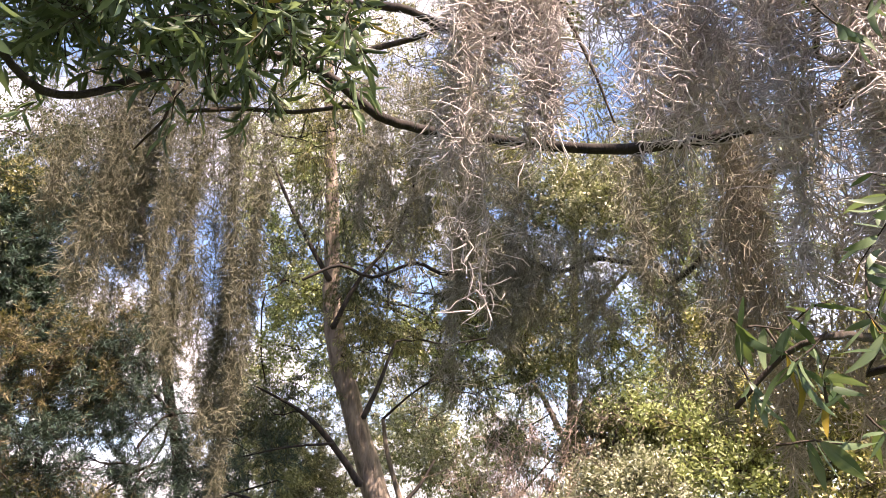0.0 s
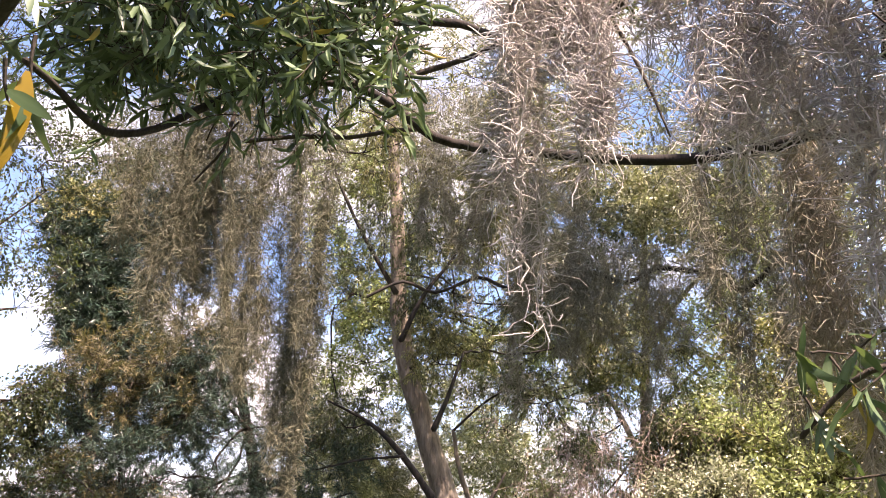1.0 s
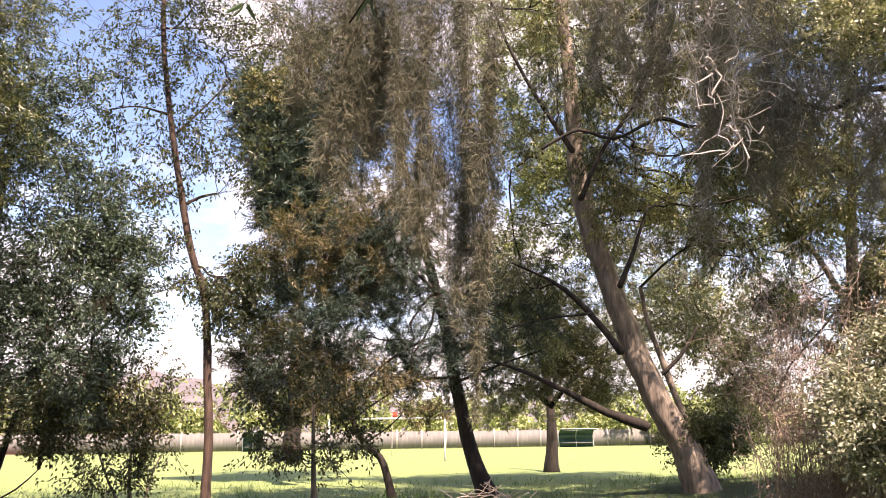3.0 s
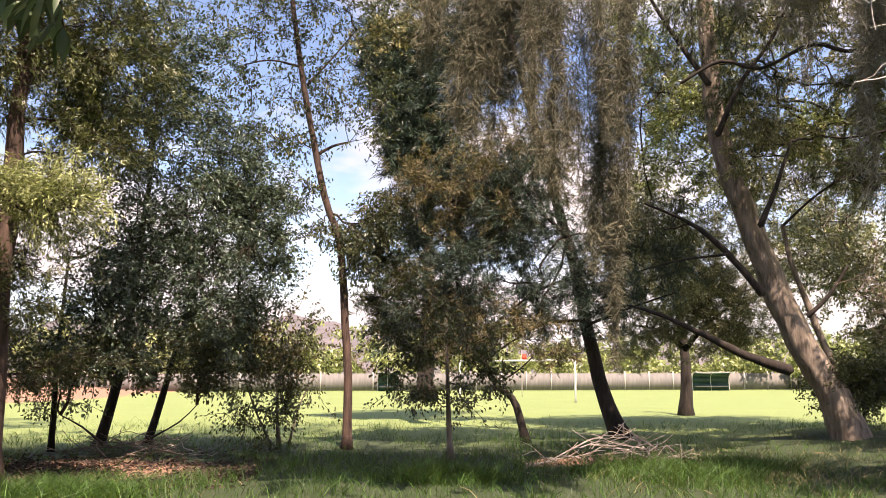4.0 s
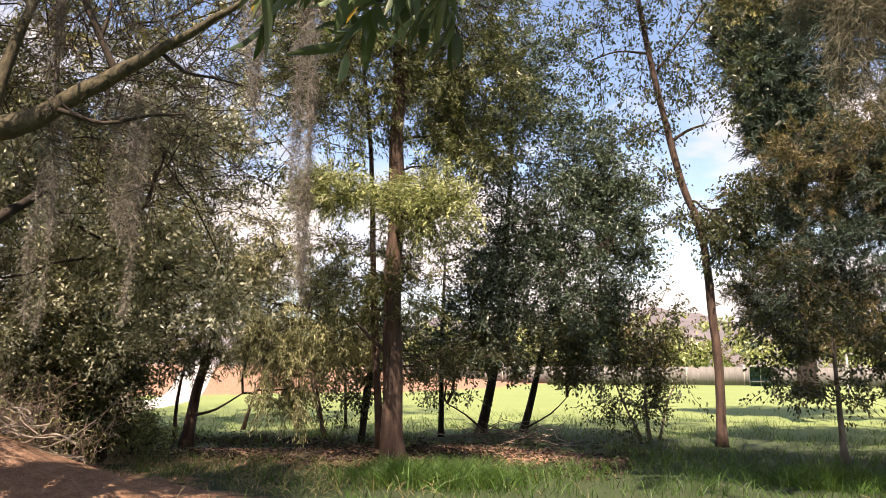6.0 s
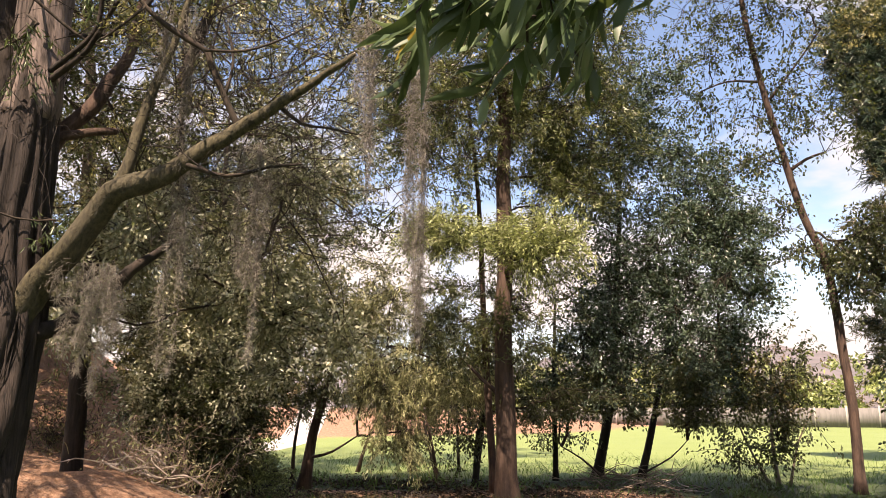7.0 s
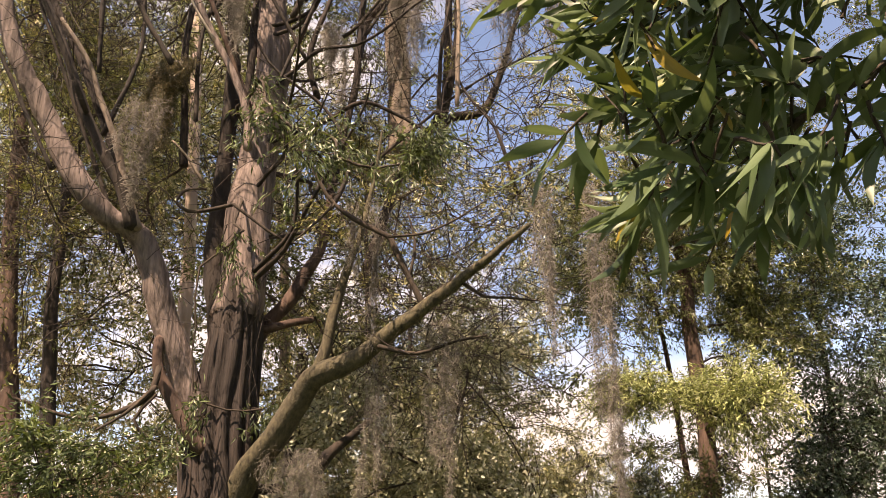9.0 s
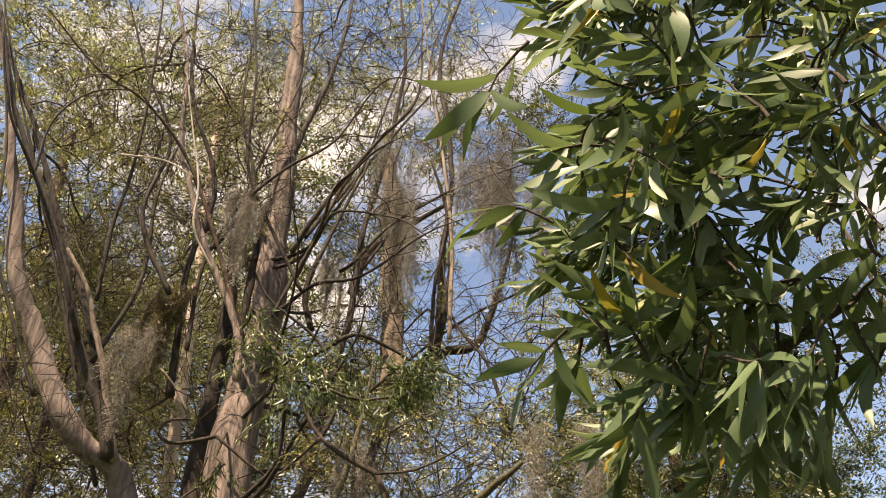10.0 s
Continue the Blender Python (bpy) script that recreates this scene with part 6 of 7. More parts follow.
# dark crooked branches in front of the stems
old_limb("branch", [(-7.17, 3.09, 6.09), (-7.07, 2.92, 6.24), (-7.07, 2.47, 7.01), (-7.03, 2.07, 7.51), (-6.99, 1.61, 8.02), (-6.91, 1.19, 8.89)], 0.030, 0.010, BARK_DARK, 560)
old_limb("branch", [(-7.11, 2.09, 7.57), (-7.06, 2.04, 8.30), (-6.92, 2.26, 8.88), (-6.68, 2.72, 9.17)], 0.016, 0.006, BARK_DARK, 561)
old_limb("branch", [(-6.33, 4.89, 7.90), (-6.09, 4.93, 8.26), (-5.76, 5.06, 8.82), (-5.33, 5.27, 9.52), (-4.86, 5.49, 10.24), (-4.71, 5.41, 11.56)], 0.036, 0.010, TWIG, 562)
old_limb("branch", [(-6.55, 4.24, 8.29), (-6.36, 4.24, 8.45), (-6.01, 4.45, 8.85), (-5.57, 4.73, 9.23), (-5.02, 5.07, 10.33), (-4.28, 5.49, 9.85)], 0.020, 0.007, BARK_DARK, 563)
old_limb("branch", [(-6.14, 4.96, 7.26), (-6.40, 4.41, 8.33), (-6.46, 4.12, 8.97), (-6.42, 3.96, 10.51), (-6.44, 3.69, 11.92), (-6.44, 3.44, 13.61)], 0.024, 0.009, BARK_DARK, 564)
old_limb("branch", [(-4.72, 5.91, 6.49), (-4.63, 5.88, 7.94), (-4.66, 5.76, 9.37), (-4.71, 5.62, 10.55), (-4.77, 5.47, 12.41), (-4.78, 5.35, 13.94)], 0.026, 0.008, BARK_GREY, 565)
old_limb("branch", [(-6.27, 4.96, 7.54), (-5.95, 5.10, 8.55), (-5.61, 5.25, 9.32), (-5.13, 5.51, 10.05), (-4.68, 5.69, 10.92)], 0.030, 0.010, BARK_RED, 566)
old_limb("branch", [(-6.56, 4.57, 6.58), (-6.73, 4.03, 7.86), (-6.85, 3.49, 8.81), (-6.96, 2.88, 9.31), (-7.03, 2.24, 9.38), (-7.05, 1.52, 9.75)], 0.034, 0.009, BARK_RED, 567)
old_limb("branch", [(-5.79, 5.21, 7.53), (-5.59, 5.24, 7.59), (-5.24, 5.42, 8.05), (-4.81, 5.64, 8.35), (-4.36, 5.83, 8.54), (-3.68, 6.12, 8.68)], 0.022, 0.007, BARK_DARK, 568)
old_limb("branch", [(-7.33, 3.22, 6.71), (-7.26, 3.10, 7.60), (-7.14, 3.07, 8.33), (-7.05, 2.97, 9.20), (-7.00, 2.77, 10.71), (-6.96, 2.55, 11.77)], 0.026, 0.009, BARK_DARK, 569)
old_limb("branch", [(-6.31, 3.88, 6.98), (-6.39, 3.58, 7.45), (-6.36, 3.49, 8.02), (-6.41, 3.24, 8.89), (-6.43, 3.02, 9.59)], 0.014, 0.005, DEADWOOD, 570)
old_limb("branch", [(-6.69, 2.70, 8.08), (-6.42, 3.06, 8.10), (-6.17, 3.31, 7.88)], 0.010, 0.005, DEADWOOD, 571)
rng = np.random.default_rng(78)
twig_tangle(old, rng, [(-4.27, 5.75, 10.17, 0.90, 0.90, 0.90, 60), (-3.47, 6.24, 8.95, 0.80, 0.80, 0.80, 50), (-5.71, 5.00, 10.94, 0.90, 0.90, 0.90, 60), (-6.56, 4.22, 9.47, 0.80, 0.80, 0.80, 45), (-5.06, 5.37, 7.77, 0.70, 0.70, 0.70, 40), (-4.08, 5.88, 6.21, 0.70, 0.70, 0.70, 45), (-7.16, 3.12, 10.37, 0.90, 0.90, 0.90, 55)], 1.0, 0.0075, BARK_DARK)

tree("understorey_shrub", "leafy green understorey shrub beside the old trunk", [(-6.07, 3.00, 0.56), (-6.13, 2.88, 1.54), (-6.16, 2.83, 2.27)], 0.03, 0.015,
     [("crown", LEAF_GREEN, "wattle", 0.85, [(*(-6.17, 2.81, 2.62, 0.51, 0.40, 0.28), 75), (*(-6.09, 3.33, 2.48, 0.29, 0.26, 0.24), 20)], "green leaves")], TWIG, seed=44, category="shrub")

# its sun flecks and shadows are pale and dark leaf colours
tree("olive_backdrop_tree", "tall olive-leaved tree on the earth bank", [(-15.43, 12.92, 1.28), (-15.55, 12.77, 5.12), (-15.68, 12.61, 9.42), (-16.09, 12.09, 14.17)], 0.2, 0.07,
     [("crown", LEAF_PALE, "broad", 1.7, [(-16.27, 10.06, 6.04, 2.73, 2.73, 2.73, 181), (-13.45, 16.26, 6.62, 2.57, 2.49, 2.42, 181), (-13.82, 14.61, 11.30, 3.42, 2.88, 2.33, 198), (-12.00, 17.37, 8.46, 2.01, 2.01, 2.01, 110), (-16.37, 11.76, 16.14, 3.45, 3.45, 3.45, 176), (-14.79, 10.60, 24.02, 4.42, 3.51, 2.61, 253), (-11.57, 15.28, 25.08, 2.95, 2.74, 2.53, 110), (-15.61, 9.37, 12.76, 3.70, 2.96, 2.22, 165), (-16.48, 9.73, 3.01, 1.87, 1.53, 1.20, 82), (-13.78, 10.29, 10.92, 2.44, 2.17, 1.90, 143), (-7.75, 16.39, 10.18, 2.23, 2.23, 2.23, 110)], "pale leaves, sunlight in their colour"),
      ("shaded_crown", LEAF_DARK, "broad", 1.9, [(-15.35, 13.01, 7.97, 2.94, 2.79, 2.64, 252), (-11.77, 18.69, 9.55, 2.45, 2.54, 2.62, 180), (-15.78, 10.82, 11.01, 2.96, 2.59, 2.22, 180), (-17.96, 6.75, 10.98, 3.70, 3.33, 2.96, 156), (-17.82, 7.17, 18.39, 5.31, 4.87, 4.43, 276), (-13.20, 11.01, 16.67, 3.17, 2.78, 2.38, 198), (-16.73, 4.04, 20.54, 3.91, 2.93, 1.95, 180), (-15.84, 8.91, 12.51, 3.82, 3.09, 2.35, 120), (-16.54, 4.67, 7.14, 2.50, 3.12, 3.75, 156), (-9.12, 15.68, 19.47, 2.13, 2.48, 2.83, 114)], "dark leaves with shade in their colour"),
      ("straw_leaves", LEAF_STRAW, "broad", 1.7, [(*(-14.69, 8.83, 4.02, 1.44, 1.20, 0.96), 70), (*(-14.20, 11.26, 4.28, 1.53, 1.27, 1.02), 70), (*(-16.04, 8.55, 10.44, 1.68, 1.54, 1.40), 60), (*(-17.05, 6.31, 11.79, 2.02, 1.88, 1.73), 60)], "straw-green leaves, sunlight in their colour")], BARK_GREY, seed=45)

# trunks and foliage behind the old tree
for k, (line, r, b) in enumerate((
        ([(-10.03, 6.87, 0.09), (-10.18, 6.66, 2.77), (-10.32, 6.44, 5.14), (-10.37, 6.36, 6.95), (-10.43, 6.27, 8.98), (-10.51, 6.14, 11.25), (-10.64, 5.91, 15.26)], 0.13, BARK_PALE), ([(-10.12, 4.74, 0.35), (-10.33, 4.27, 3.29), (-10.43, 4.04, 4.65), (-10.49, 3.89, 6.15), (-10.53, 3.77, 7.56), (-10.57, 3.67, 9.12), (-10.65, 3.42, 11.78)], 0.14, BARK_RED),
        ([(-9.54, 4.79, 0.64), (-9.71, 4.44, 3.24), (-9.80, 4.24, 4.92), (-9.82, 4.20, 6.05), (-9.84, 4.15, 7.37)], 0.12, BARK_DARK), 
        ([(-10.87, 9.01, 0.98), (-10.87, 9.02, 1.83), (-10.88, 9.01, 2.53), (-10.85, 9.04, 3.62), (-10.78, 9.12, 5.51)], 0.17, BARK_DARK), ([(-10.60, 10.78, 0.57), (-10.69, 10.68, 3.47), (-10.66, 10.72, 4.30), (-10.72, 10.65, 6.67), (-10.77, 10.60, 9.58)], 0.07, BARK_DARK))):
    x, y, z = line[-1]
    line[0] = (line[0][0], line[0][1], -0.05)
    tree("wattle_tree", "tall thin-crowned wattle standing behind the old tree", line, r, r * 0.5,
         [("crown", LEAF_OLIVE if k % 2 else LEAF_WATTLE, "wattle", 1.0, [(x, y, z, 1.6, 1.6, 1.3, 75), (x * 0.97 + 0.4, y, z - 1.9, 1.5, 1.5, 1.2, 45)], "olive leaves")], b, seed=80 + k, group="trunks behind the old tree", flare=0.3)

# light and shade in this foliage are put into its leaf colours
tree("sunlit_backdrop_tree", "sunlit olive bushy tree behind the old tree", [(-9.82, 11.48, 0.55), (-9.97, 11.35, 2.49), (-10.12, 11.22, 4.54), (-10.12, 11.22, 6.74)], 0.09, 0.04,
     [("crown", LEAF_SILVER, "broad", 1.2, [(*(-9.74, 10.48, 2.91, 1.20, 1.00, 0.80), 300), (*(-9.92, 12.68, 4.09, 1.47, 1.36, 1.25), 260), (*(-11.25, 10.10, 4.66, 1.61, 1.39, 1.18), 260), (*(-11.14, 12.98, 6.17, 2.22, 1.66, 1.11), 200), (*(-13.63, 6.67, 5.37, 2.16, 1.78, 1.41), 260), (*(-13.17, 7.54, 9.43, 3.07, 2.60, 2.13), 300), (*(-10.15, 9.81, 1.97, 0.78, 0.64, 0.49), 80), (*(-13.41, 7.17, 12.95, 2.63, 2.30, 1.97), 220), (*(-14.04, 5.86, 9.71, 1.79, 2.08, 2.38), 220), (*(-11.33, 11.55, 9.49, 1.25, 1.37, 1.50), 130), (*(-7.35, 13.24, 10.15, 1.33, 1.75, 2.17), 180)], "olive leaves, sunlight in their colour"),
      ("pale_foliage", LEAF_PALE, "broad", 1.1, [(-13.40, 7.80, 3.76, 1.16, 1.16, 0.93, 130), (-7.10, 6.63, 3.61, 0.60, 0.60, 0.48, 90), (-6.55, 7.43, 3.13, 0.60, 0.60, 0.48, 90), (-5.91, 8.18, 2.48, 0.70, 0.70, 0.56, 90), (-6.38, 7.83, 4.31, 0.60, 0.60, 0.48, 80), (-7.47, 6.06, 2.67, 0.40, 0.40, 0.32, 50)], "pale leaf tips, sunlight in their colour"),
      ("bright_leaves", LEAF_PALE, "broad", 1.1, [(*(-12.08, 10.67, 3.99, 0.91, 0.79, 0.68), 100), (*(-8.90, 10.16, 1.96, 0.56, 0.52, 0.47), 90), (*(-12.75, 3.48, 14.72, 2.32, 2.00, 1.68), 150), (*(-11.70, 6.05, 7.67, 0.60, 0.60, 0.60), 50), (*(-8.35, 13.75, 3.78, 0.56, 0.62, 0.68), 60), (*(-13.88, 6.23, 18.22, 3.13, 2.50, 1.88), 170), (*(-9.18, 9.91, 2.48, 0.66, 0.54, 0.42), 130), (*(-9.68, 9.43, 1.78, 0.52, 0.47, 0.42), 70), (*(-8.72, 10.57, 2.96, 0.48, 0.53, 0.57), 100), (*(-9.42, 9.96, 3.31, 0.58, 0.48, 0.38), 90), (*(-10.51, 9.42, 4.56, 0.90, 0.75, 0.60), 100)], "bright leaves, sunlight in their colour"),
      ("shaded_leaves", LEAF_DARK, "broad", 1.2, [(-10.80, 11.50, 6.10, 1.50, 1.50, 1.50, 170), (-11.90, 10.40, 6.80, 1.30, 1.30, 1.30, 130), (*(-9.63, 10.32, 1.79, 1.08, 0.88, 0.69), 190), (*(-10.18, 13.74, 5.23, 1.46, 1.40, 1.34), 150), (*(-9.89, 12.07, 2.11, 0.65, 0.76, 0.87), 100), (*(-13.14, 5.33, 6.64, 1.04, 1.56, 2.08), 160)], "leaves with shade in their colour")], BARK_DARK, seed=90)

# ---- unseen trees added behind the lawn to cut the sky light ----
rng = np.random.default_rng(61)
for k, turn in enumerate(np.arange(96, 268, 19)):
    r = rng.uniform(11.5, 14)
    x, y, h = -r * math.sin(radians(turn)), r * math.cos(radians(turn)), rng.uniform(8.5, 10.5)
    tree("belt_tree", "unseen dense dark-leaved tree added behind the lawn to block sky light", [(x, y, -0.05), (x + 0.2, y, h * 0.4), (x, y + 0.2, h * 0.8)], 0.22, 0.08,
         [("crown", LEAF_DARK, "broad", 3.2, [(x, y, h * 0.66, 2.6, 2.6, h * 0.34, 90), (x + 0.8, y, h * 0.3, 2.2, 2.2, h * 0.25, 50)], "dark leaves")], BARK_DARK, seed=600 + k, group="trees behind the lawn")

# ---- the tree overhead, whose boughs arch across the view ----
over = tagged(new("overhanging_wattle"), "moss-hung wattle whose boughs arch low over the lawn", "tree")
over.location = (1.9, -2.6, 0)
bpy.context.view_layer.update()
part_np("trunk", log_geo([(1.9, -2.6, -0.05), (1.85, -2.5, 1.2), (1.75, -2.3, 2.6), (1.75, -2.2, 3.8), (2.0, -2.5, 5.2), (2.7, -3.2, 8.0), (3.4, -1.8, 10.5), (3.9, 0.6, 12.4)], 0.2, 0.07, 16, 0.2, 0.5, 0.05, 5), BARK_DARK, over, smooth=True)
def over_bough(line, r0, r1, bark, seed, label=""):
    """A bough of the overhanging tree."""
    return part_np("bough", log_geo(line, r0, r1, 9, 0.07, 0.0, 0.07, seed), bark, over, label, True)


over_bough([(1.75, -2.20, 3.70), (3.07, 1.16, 3.52), (2.78, 1.68, 3.41), (2.53, 2.02, 3.40), (2.30, 2.26, 3.45), (2.00, 2.52, 3.53), (1.46, 2.40, 3.37), (1.29, 2.38, 3.39), (1.08, 2.37, 3.48), (0.72, 2.29, 3.40), (0.51, 2.14, 3.20), (0.34, 2.07, 3.02), (0.24, 1.99, 2.89), (0.13, 1.90, 2.80), (0.05, 1.80, 2.76), (-0.02, 1.70, 2.77), (-0.11, 1.60, 2.78)], 0.055, 0.009, BARK_DARK, 300, "dark crooked bough")
over_bough([(1.75, -2.30, 2.90), (2.34, 0.81, 2.17), (2.27, 0.98, 2.23), (1.34, 0.60, 2.01), (1.29, 0.67, 1.98), (1.24, 0.75, 1.90)], 0.035, 0.005, TWIG, 301)
over_bough([(1.75, -2.20, 3.70), (0.60, -1.00, 3.00), (-0.21, 1.15, 2.37), (-0.31, 1.14, 2.34), (-0.42, 1.13, 2.30), (-0.50, 1.11, 2.23)], 0.035, 0.006, TWIG, 302)
over_bough([(1.95, -2.45, 5.00), (4.92, 3.48, 3.90), (4.62, 3.85, 3.81), (4.31, 4.19, 3.89), (4.14, 4.35, 3.80), (3.88, 4.57, 3.92), (3.44, 4.90, 3.81), (3.20, 5.05, 3.92), (2.89, 5.23, 3.80), (2.66, 5.34, 3.89), (2.41, 5.45, 3.76)], 0.050, 0.012, BARK_DARK, 303)
over_bough([(0.69, 2.19, 3.33), (0.95, 2.09, 3.34), (1.21, 1.97, 3.43), (1.38, 1.85, 3.51), (1.55, 1.72, 3.60)], 0.014, 0.006, TWIG, 304)
over_bough([(0.58, 2.33, 3.12), (0.76, 2.27, 3.16), (0.93, 2.21, 3.17), (1.08, 2.15, 3.21), (1.15, 2.11, 3.21)], 0.008, 0.008, TWIG, 305)
over_bough([(0.56, 2.33, 3.33), (0.52, 2.34, 3.14), (0.51, 2.34, 3.07), (0.46, 2.35, 2.99), (0.43, 2.36, 2.94)], 0.008, 0.003, TWIG, 306)
over_bough([(1.75, -2.20, 3.70), (3.87, 1.31, 4.90), (3.56, 1.95, 5.39), (2.93, 2.76, 5.58), (2.05, 3.44, 5.91)], 0.070, 0.030, BARK_DARK, 307)
over_bough([(1.95, -2.45, 5.00), (3.86, 4.06, 6.02), (2.82, 4.81, 6.15), (1.54, 5.33, 6.13), (0.43, 5.51, 6.15)], 0.070, 0.030, BARK_DARK, 308)
over_bough([(1.75, -2.20, 3.40), (2.71, 0.97, 3.45), (2.62, 1.17, 3.76), (2.38, 1.56, 4.04)], 0.040, 0.015, TWIG, 309)
over_bough([(1.56, 1.44, 3.38), (1.62, 1.39, 3.14), (1.65, 1.35, 2.93)], 0.008, 0.003, TWIG, 310)


# its high crown, out of view, added to shade the lawn and the trees beyond
rng = np.random.default_rng(21)
SHADE_CANOPY = [(x, y, 13.3, 1.9, 1.5, 0.8, 150) for x, y in ((1.2, 5.4), (3.9, 5.0), (8.8, 4.2), (13.6, 6.4), (2.8, 8.0), (6.4, 8.2), (8.6, 9.4), (-0.4, 7.8))] + [(5.2, 0.2, 10.0, 1.7, 1.2, 0.6, 120), (0.1, -2.5, 9.6, 0.8, 0.8, 0.5, 80)]
lv, tw, hubs = sprays(rng, SHADE_CANOPY, "broad", 3.0)
spine = spline([(2.0, -2.5, 5.2), (2.7, -3.2, 8.0), (3.4, -1.8, 10.5), (3.9, 0.6, 12.4)], 0.3)
tagged(part_np("high_crown", lv, LEAF_WATTLE, over, "unseen high leafy crown added for shade"), kind="stuff")
tagged(part_np("branchwork", joined(boughs(rng, spine, hubs, 0.05), tw), TWIG, over), kind="stuff")


def leaf_mesh(name, length, width, bow, twist):
    """A long wattle leaf with a fold along its rib, a bow and a twist."""
    n = 9
    s = np.linspace(0, 1, n)
    w = width * np.sin(np.pi * np.clip(s * 0.97 + 0.03, 0, 1)) ** 0.75 * (1 - 0.25 * s)
    x, z = length * s, -bow * length * s**2
    y0 = bow * 0.35 * length * np.sin(s * np.pi)
    rows = []
    for i in range(n):
        a = twist * s[i]
        ca, sa_ = math.cos(a), math.sin(a)
        for e, lift in ((-1, 0.12), (0, 0.0), (1, 0.12)):
            dy, dz = e * w[i], lift * w[i]
            rows.append((x[i], y0[i] + dy * ca - dz * sa_, z[i] + dy * sa_ + dz * ca))
    v = np.array(rows)
    f = [[3 * i + k, 3 * i + 3 + k, 3 * i + 4 + k, 3 * i + 1 + k] for i in range(n - 1) for k in (0, 1)]
    return mesh_np(name, v, np.array(f), True)


LEAF_MESHES = [leaf_mesh("leaf", ln, w, b, tw) for ln, w, b, tw in ((0.092, 0.0088, 0.25, 0.5), (0.078, 0.0095, 0.12, -0.6), (0.105, 0.0088, 0.24, 0.9), (0.068, 0.0080, 0.05, 0.2), (0.088, 0.0100, 0.20, -1.1))]
for me in LEAF_MESHES:
    me.materials.append(LEAF_NEAR)


def leafy_twigs(parent, rng, spots, count, spread, length, hang, per=7, real=True, drop=0.5, lean=(0, 0, 0)):
    """Twigs from spots along a bough, with leaves set along each."""
    lines, at, way = [], [], []
    for i in range(count):
        s = np.array(spots[rng.integers(0, len(spots))]) + rng.normal(0, 1, 3) * np.array(spread)
        d = unit(rng.normal(0, 1, 3) + np.array([0, 0, -hang]))
        p = [s]
        for j in range(5):
            p.append(p[-1] + d * length / 5)
            d = unit(d + rng.normal(0, 0.16, 3) + np.array([0, 0, -0.10]))
        p = np.array(p)
        lines.append(p)
        for j in range(per):
            u = rng.uniform(0.15, 1) * 4.99
            k = int(u)
            at.append(p[k] + (p[k + 1] - p[k]) * (u - k))
            way.append(unit(d * 0.7 + rng.normal(0, 0.6, 3) + np.array([0, 0, -drop]) + np.array(lean)))
    lines = np.array(lines)
    tagged(part_np("twig_work", tubes(lines, np.tile(np.linspace(0.0026, 0.0011, 6), (len(lines), 1)), 4), TWIG, parent, "thin green-brown twigs"), kind="stuff")
    at, way = np.array(at), np.array(way)
    if not real:
        geo = leaves_geo(rng, at, way, rng.uniform(0.055, 0.105, len(at)), rng.uniform(0.013, 0.021, len(at)), LEAF_MID)
        return tagged(part_np("leaves", geo, LEAF_NEAR_MANY, parent, "long narrow green leaves", True), kind="stuff")
    for p, d in zip(at, way):
        ob = new("leaf", LEAF_MESHES[rng.integers(0, len(LEAF_MESHES))])
        d = Vector(d)
        side = d.cross(Vector(rng.normal(0, 1, 3))).normalized()
        m = Matrix((d, side, d.cross(side))).transposed().to_4x4()
        sc = rng.uniform(0.65, 1.1)
        ob.parent = parent
        ob.matrix_basis = parent.matrix_world.inverted() @ Matrix.Translation(p) @ m @ Matrix.Scale(sc, 4)
    return None


def polar(az, el, d):
    """A place seen from where the walker stands: degrees to the left of +y, degrees up, metres."""
    return (-0.12 - d * math.sin(radians(az)) * math.cos(radians(el)), d * math.cos(radians(az)) * math.cos(radians(el)), 1.65 + d * math.sin(radians(el)))


rng = np.random.default_rng(8)
# spray that hangs close by at the end of the walk: its lowest tuft, the mass above it, then the leaves behind
ASIDE = (-0.75, -0.30, 0.0)
leafy_twigs(over, rng, [polar(a, e, d) for a, e, d in ((20, 27.5, 0.95), (22, 28, 0.93), (24, 28.5, 0.98), (26, 29, 0.95), (28, 30, 1.0), (29, 31, 1.0), (17, 31, 1.0), (14, 28, 1.0))], 20, (0.015, 0.03, 0.012), 0.07, 0.25, 6, True, 0.4, (-0.45, -0.2, 0))
leafy_twigs(over, rng, [polar(a, e, rng.uniform(0.95, 1.25)) for a, e in ((12, 30), (11, 36), (13, 33), (16, 34), (20, 34), (24, 35), (27, 37), (27, 42), (14, 40), (19, 41), (23, 42), (25, 46), (8, 44), (26, 50), (20, 53), (14, 50), (8, 40), (7, 50), (16, 29), (19, 28))], 56, (0.03, 0.05, 0.03), 0.09, 0.2, 6, True, 0.15, ASIDE)
leafy_twigs(over, rng, [polar(rng.uniform(4, 25), rng.uniform(34, 60), rng.uniform(1.15, 1.6)) for k in range(40)], 140, (0.05, 0.06, 0.04), 0.12, 0.2, 9, False, 0.15, ASIDE)
leafy_twigs(over, rng, [polar(rng.uniform(11, 26), rng.uniform(24.5, 38), rng.uniform(1.1, 1.5)) for k in range(18)], 48, (0.04, 0.05, 0.02), 0.10, 0.2, 9, False, 0.15, ASIDE)
